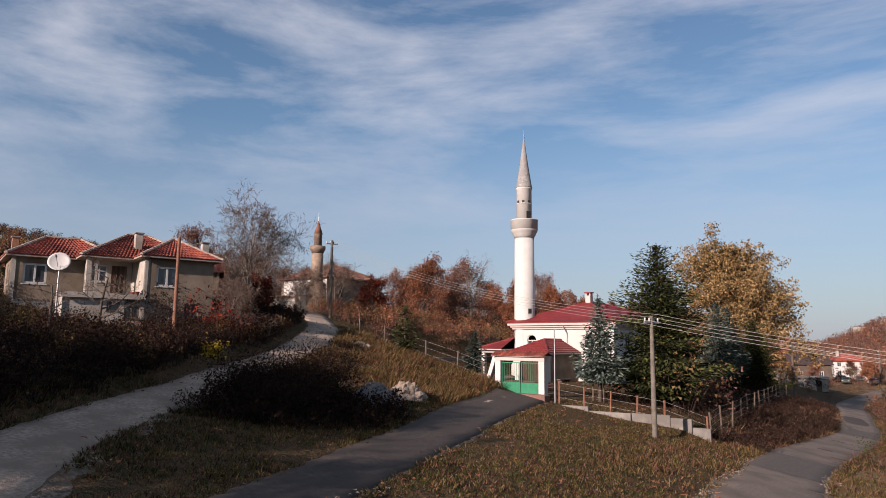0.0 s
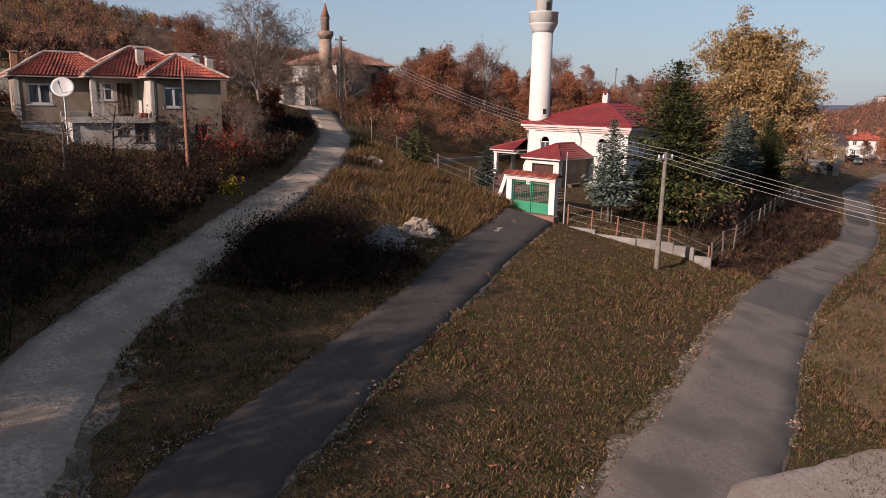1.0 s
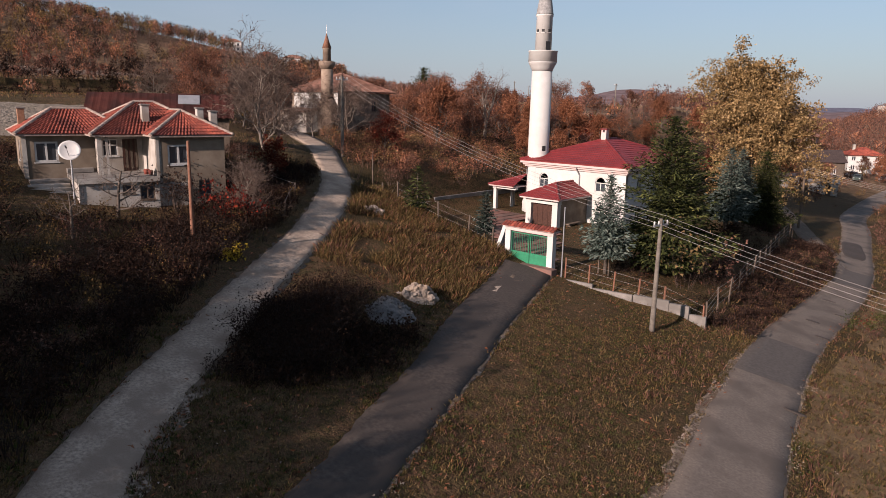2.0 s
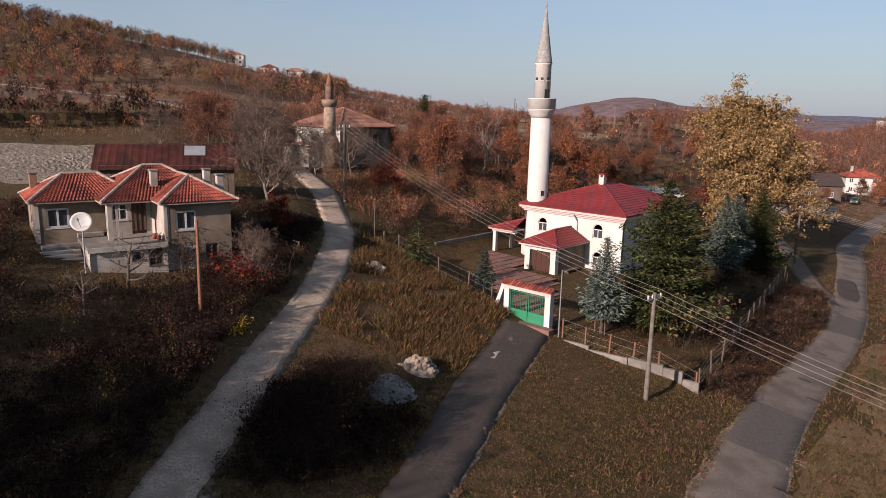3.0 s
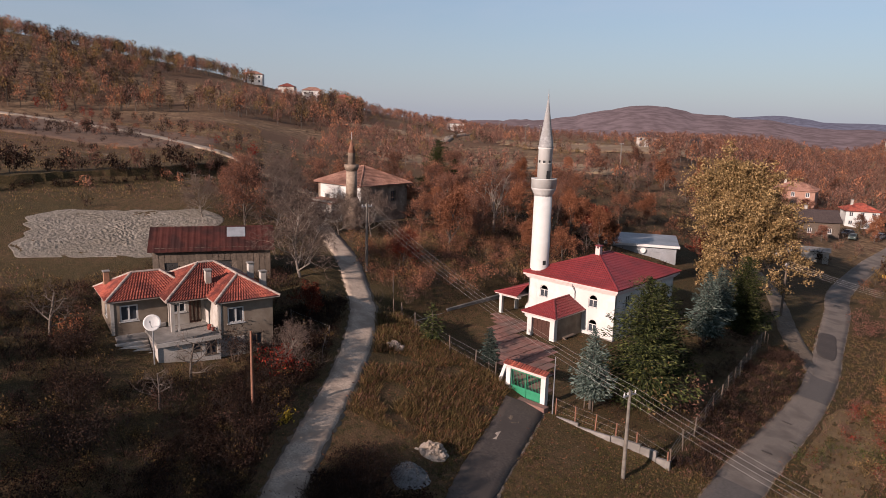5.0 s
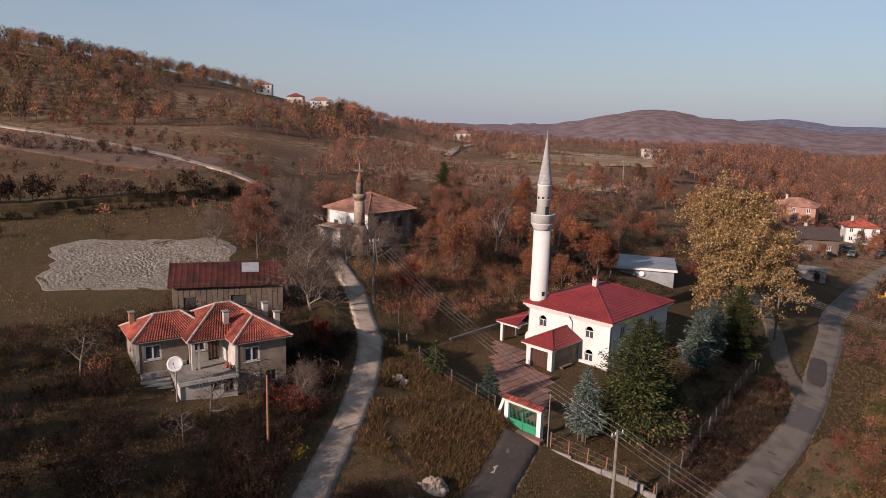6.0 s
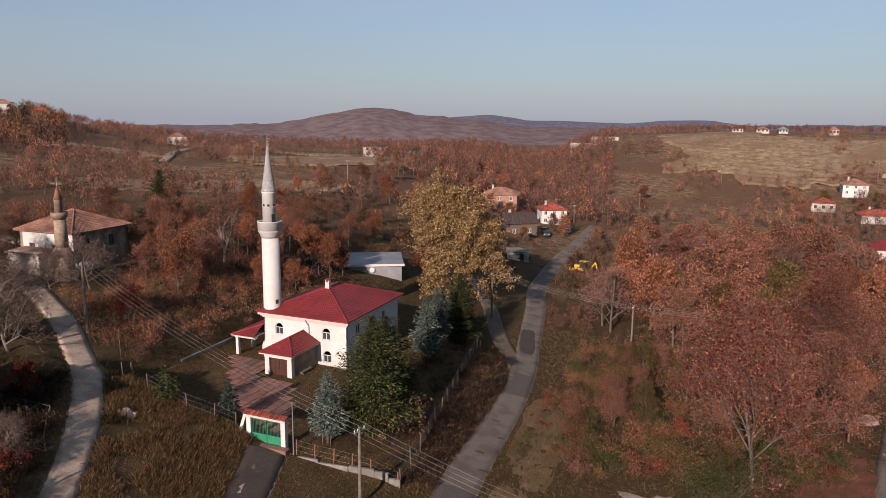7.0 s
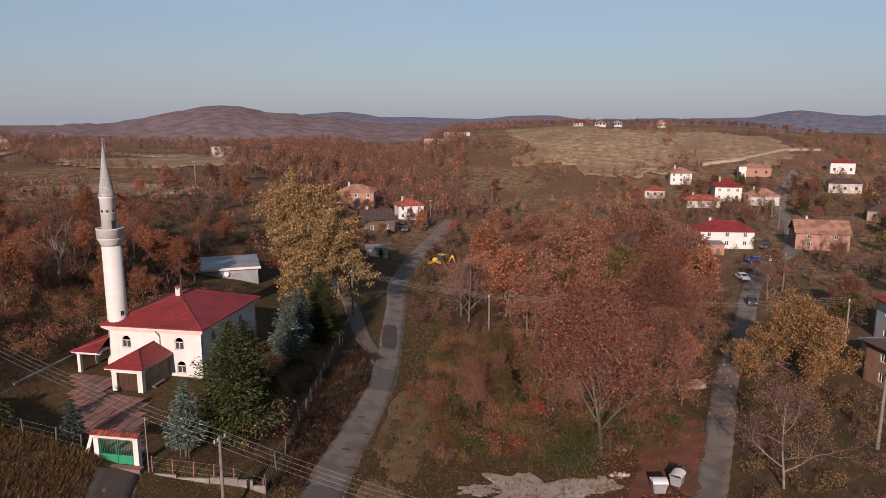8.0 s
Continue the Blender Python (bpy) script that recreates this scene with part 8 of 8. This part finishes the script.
def far_house(x, y, turn, w, d, h, wall_mat, roof_mat, label):
    """A house far off: walls with real window openings under a hipped roof."""
    th = thing("house", label, "house", "houses on the far slopes", at=(x, y, ground(x, y) - 0.5), turn=turn)
    holes = [(w * (c + 0.5) / 3 - 0.5, w * (c + 0.5) / 3 + 0.5, z, z + 1.2) for c in range(3) for z in ((1.5, 4.0) if h > 4.5 else (1.5,))]
    part("wall", wall_with_holes(w, 0, h + 0.5, 0.3, holes, m=pose(-w / 2, -d / 2, 0)), wall_mat, th)
    part("wall", box(-w / 2, w / 2, -d / 2 + 0.32, d / 2, 0, h + 0.5), wall_mat, th)
    for k, (xa, xb, za, zb) in enumerate(holes):
        part("window", box(-w / 2 + xa, -w / 2 + xb, -d / 2 + 0.1, -d / 2 + 0.16, za, zb), GLASS, th)
    z, r = h + 0.5, min(w, d) / 2
    bm = bmesh.new()
    c = [bm.verts.new(p) for p in ((-w / 2 - 0.5, -d / 2 - 0.5, z), (w / 2 + 0.5, -d / 2 - 0.5, z), (w / 2 + 0.5, d / 2 + 0.5, z), (-w / 2 - 0.5, d / 2 + 0.5, z))]
    a, b = bm.verts.new((-w / 2 + r, 0, z + 2.0)), bm.verts.new((w / 2 - r + 0.05, 0, z + 2.0))
    for f in ((c[0], c[1], b, a), (c[1], c[2], b), (c[2], c[3], a, b), (c[3], c[0], a), (c[3], c[2], c[1], c[0])):
        bm.faces.new(f)
    part("roof", bm, roof_mat, th)


for hx, hy, ht, hw, hh_, wm, rm, lb in (
    (-334, 182, 50, 11, 5.5, WHITEWASH, OLDTILE, "white house on the hilltop"),
    (-318, 194, 45, 9, 4, WHITEOLD, CLAYTILE, "low cream house on the hilltop"),
    (-306, 203, 50, 12, 5.5, WHITEWASH, OLDTILE, "broad white house on the hill crest"),
    (-292, 214, 40, 10, 5, SALMON, CLAYTILE, "salmon house on the hill crest"),
    (-224, 236, 40, 9, 4, WHITEWASH, OLDTILE, "lone white farmhouse in the fields"),
    (-118, 249, 25, 11, 5, WHITEOLD, DARKROOF, "grey farmhouse below the meadow"),
    (-92, 238, 20, 7, 4, WOOD, DARKROOF, "dark wooden farm building in the trees"),
    (41, 424, 0, 6, 2.6, WHITEOLD, REDTILE, "white house with red roof on the ridge"),
    (55, 425, 0, 7, 2.2, WHITEOLD, OLDTILE, "long cream house on the ridge"),
    (66, 426, 5, 5, 2.2, WHITEOLD, ZINC, "low white house on the ridge"),
    (92, 416, 0, 5, 2.8, WHITEOLD, OLDTILE, "tall pale house on the ridge end"),
    (118, 290, 0, 13, 3.5, SALMON, OLDTILE, "long low farm building on the slope"),
    (146, 262, -10, 12, 3.5, WHITEOLD, DARKROOF, "grey low house among village gardens"),
    (158, 300, -10, 10, 4.5, WHITEWASH, REDTILE, "white house in the upper gardens"),
    (176, 215, -15, 11, 4, WHITEOLD, CLAYTILE, "low house with a clay roof among trees"),
    (140, 205, -15, 13, 3.2, STONE, DARKROOF, "stone barn among the gardens"),
    (70, 250, 0, 8, 3, WHITEOLD, CLAYTILE, "small outbuilding with a red clay roof"),
):
    far_house(hx, hy, ht, hw, 8, hh_, wm, rm, lb)


def water_tower():
    th = thing("white_tower", "square white tower on the meadow slope", "tower", at=(111, 282, ground(111, 282) - 0.5))
    part("shaft", box(-1.6, 1.6, -1.6, 1.6, 0, 6.2, bevel=0.05), WHITEWASH, th)
    part("cap", box(-1.8, 1.8, -1.8, 1.8, 6.2, 6.5, bevel=0.05), CONCRETE, th)
    part("door", box(-0.5, 0.5, -1.66, -1.605, 0.5, 2.5), WOOD, th)


water_tower()
low_wall([(-54, 386), (-42, 390), (-26, 392)], 2.2, 0.5, "long pale wall along the ridge top", WHITEOLD, "ridge_wall")
for px_, py_ in ((-60, 120), (-150, 210), (-128, 170), (34, 290), (62, 320), (96, 300), (8, 205), (-6, 160), (98, 176), (104, 206), (-205, 250), (78, 100), (-176, 236)):
    utility_pole(px_, py_, 8.0, "slender pale power pole standing in the fields", POLE, 0.16, turn=70)
# stakes that hold the young spruce by the gate
for sx in (-0.35, 0.4):
    th_ = thing("stake", "wooden stake beside the young spruce", "stake", "stakes", at=(4.3 + sx, 2.2, ground(4.3, 2.2)))
    part("shaft", rod((0, 0, -0.3), (0.03, 0, 2.0), 0.05, 0.045, n=7), WOOD, th_)
bush("red_shrub", "thin shrub with red leaves beside the house wall", 171, 2.2, 1.0, 26, 5, 0.12, REDLEAF, REDTWIG, (-9.4, -16.6), "")
bush("dark_shrub", "dark evergreen shrub against the house front", 172, 2.0, 0.5, 40, 8, 0.08, SHADEBRAMBLE, None, (-13.7, -18.0), "")
bush("orange_shrub", "small orange shrub in the garden", 173, 1.4, 0.7, 16, 5, 0.11, ORANGE, None, (-20.4, -27.2), "")
bush("pale_shrub", "round grey seed-head bush in the garden", 174, 2.0, 0.9, 30, 5, 0.12, GRASS, None, (-27, -26.5), "")
bush("yellow_leaved_shrub", "shrub with a few yellow leaves by the fir", 175, 3.2, 1.4, 16, 3, 0.16, YELLOW, None, (8.6, 5.4), "")
bush("brown_shrub", "brown leafy shrub inside the roadside fence", 176, 2.0, 1.4, 30, 5, 0.14, BROWNLEAF, None, (8.6, 9.6), "")


def earth_bank(y0, y1, x0):
    """The steep earth bank that holds up the terrace above the ploughed field."""
    th = thing("terrace_bank", "steep dark earth bank below the terrace hedge", "bank", at=(x0, y0, ground(x0 - 4, y0) - 2), kind="structure")
    verts, faces = [], []
    n = int((y1 - y0) / 0.8)
    for k in range(n + 1):
        y = y0 + (y1 - y0) * k / n
        o = 1.2 * HASH((y * 0.11, 3, 0)) + 0.25 * HASH((y * 0.9, 5, 0))
        top = ground(x0 - 6, y) + 0.15 + 0.2 * HASH((y * 0.5, 8, 0))
        low = ground(x0 + 3, y) - 0.4
        for f, dx in ((1.0, -5.0), (1.0, 0.0), (0.75, 0.25), (0.4, 0.5), (0.0, 1.1)):
            verts.append((dx + o, y - y0, low + (top - low) * f - (ground(x0 - 4, y0) - 2)))
    for k in range(n):
        for i in range(4):
            a = 5 * k + i
            faces.append((a, a + 5, a + 6, a + 1))
    part("bank", raw_mesh("bank", verts, faces, GROUND), None, th)


earth_bank(-34, 24, -76.5)
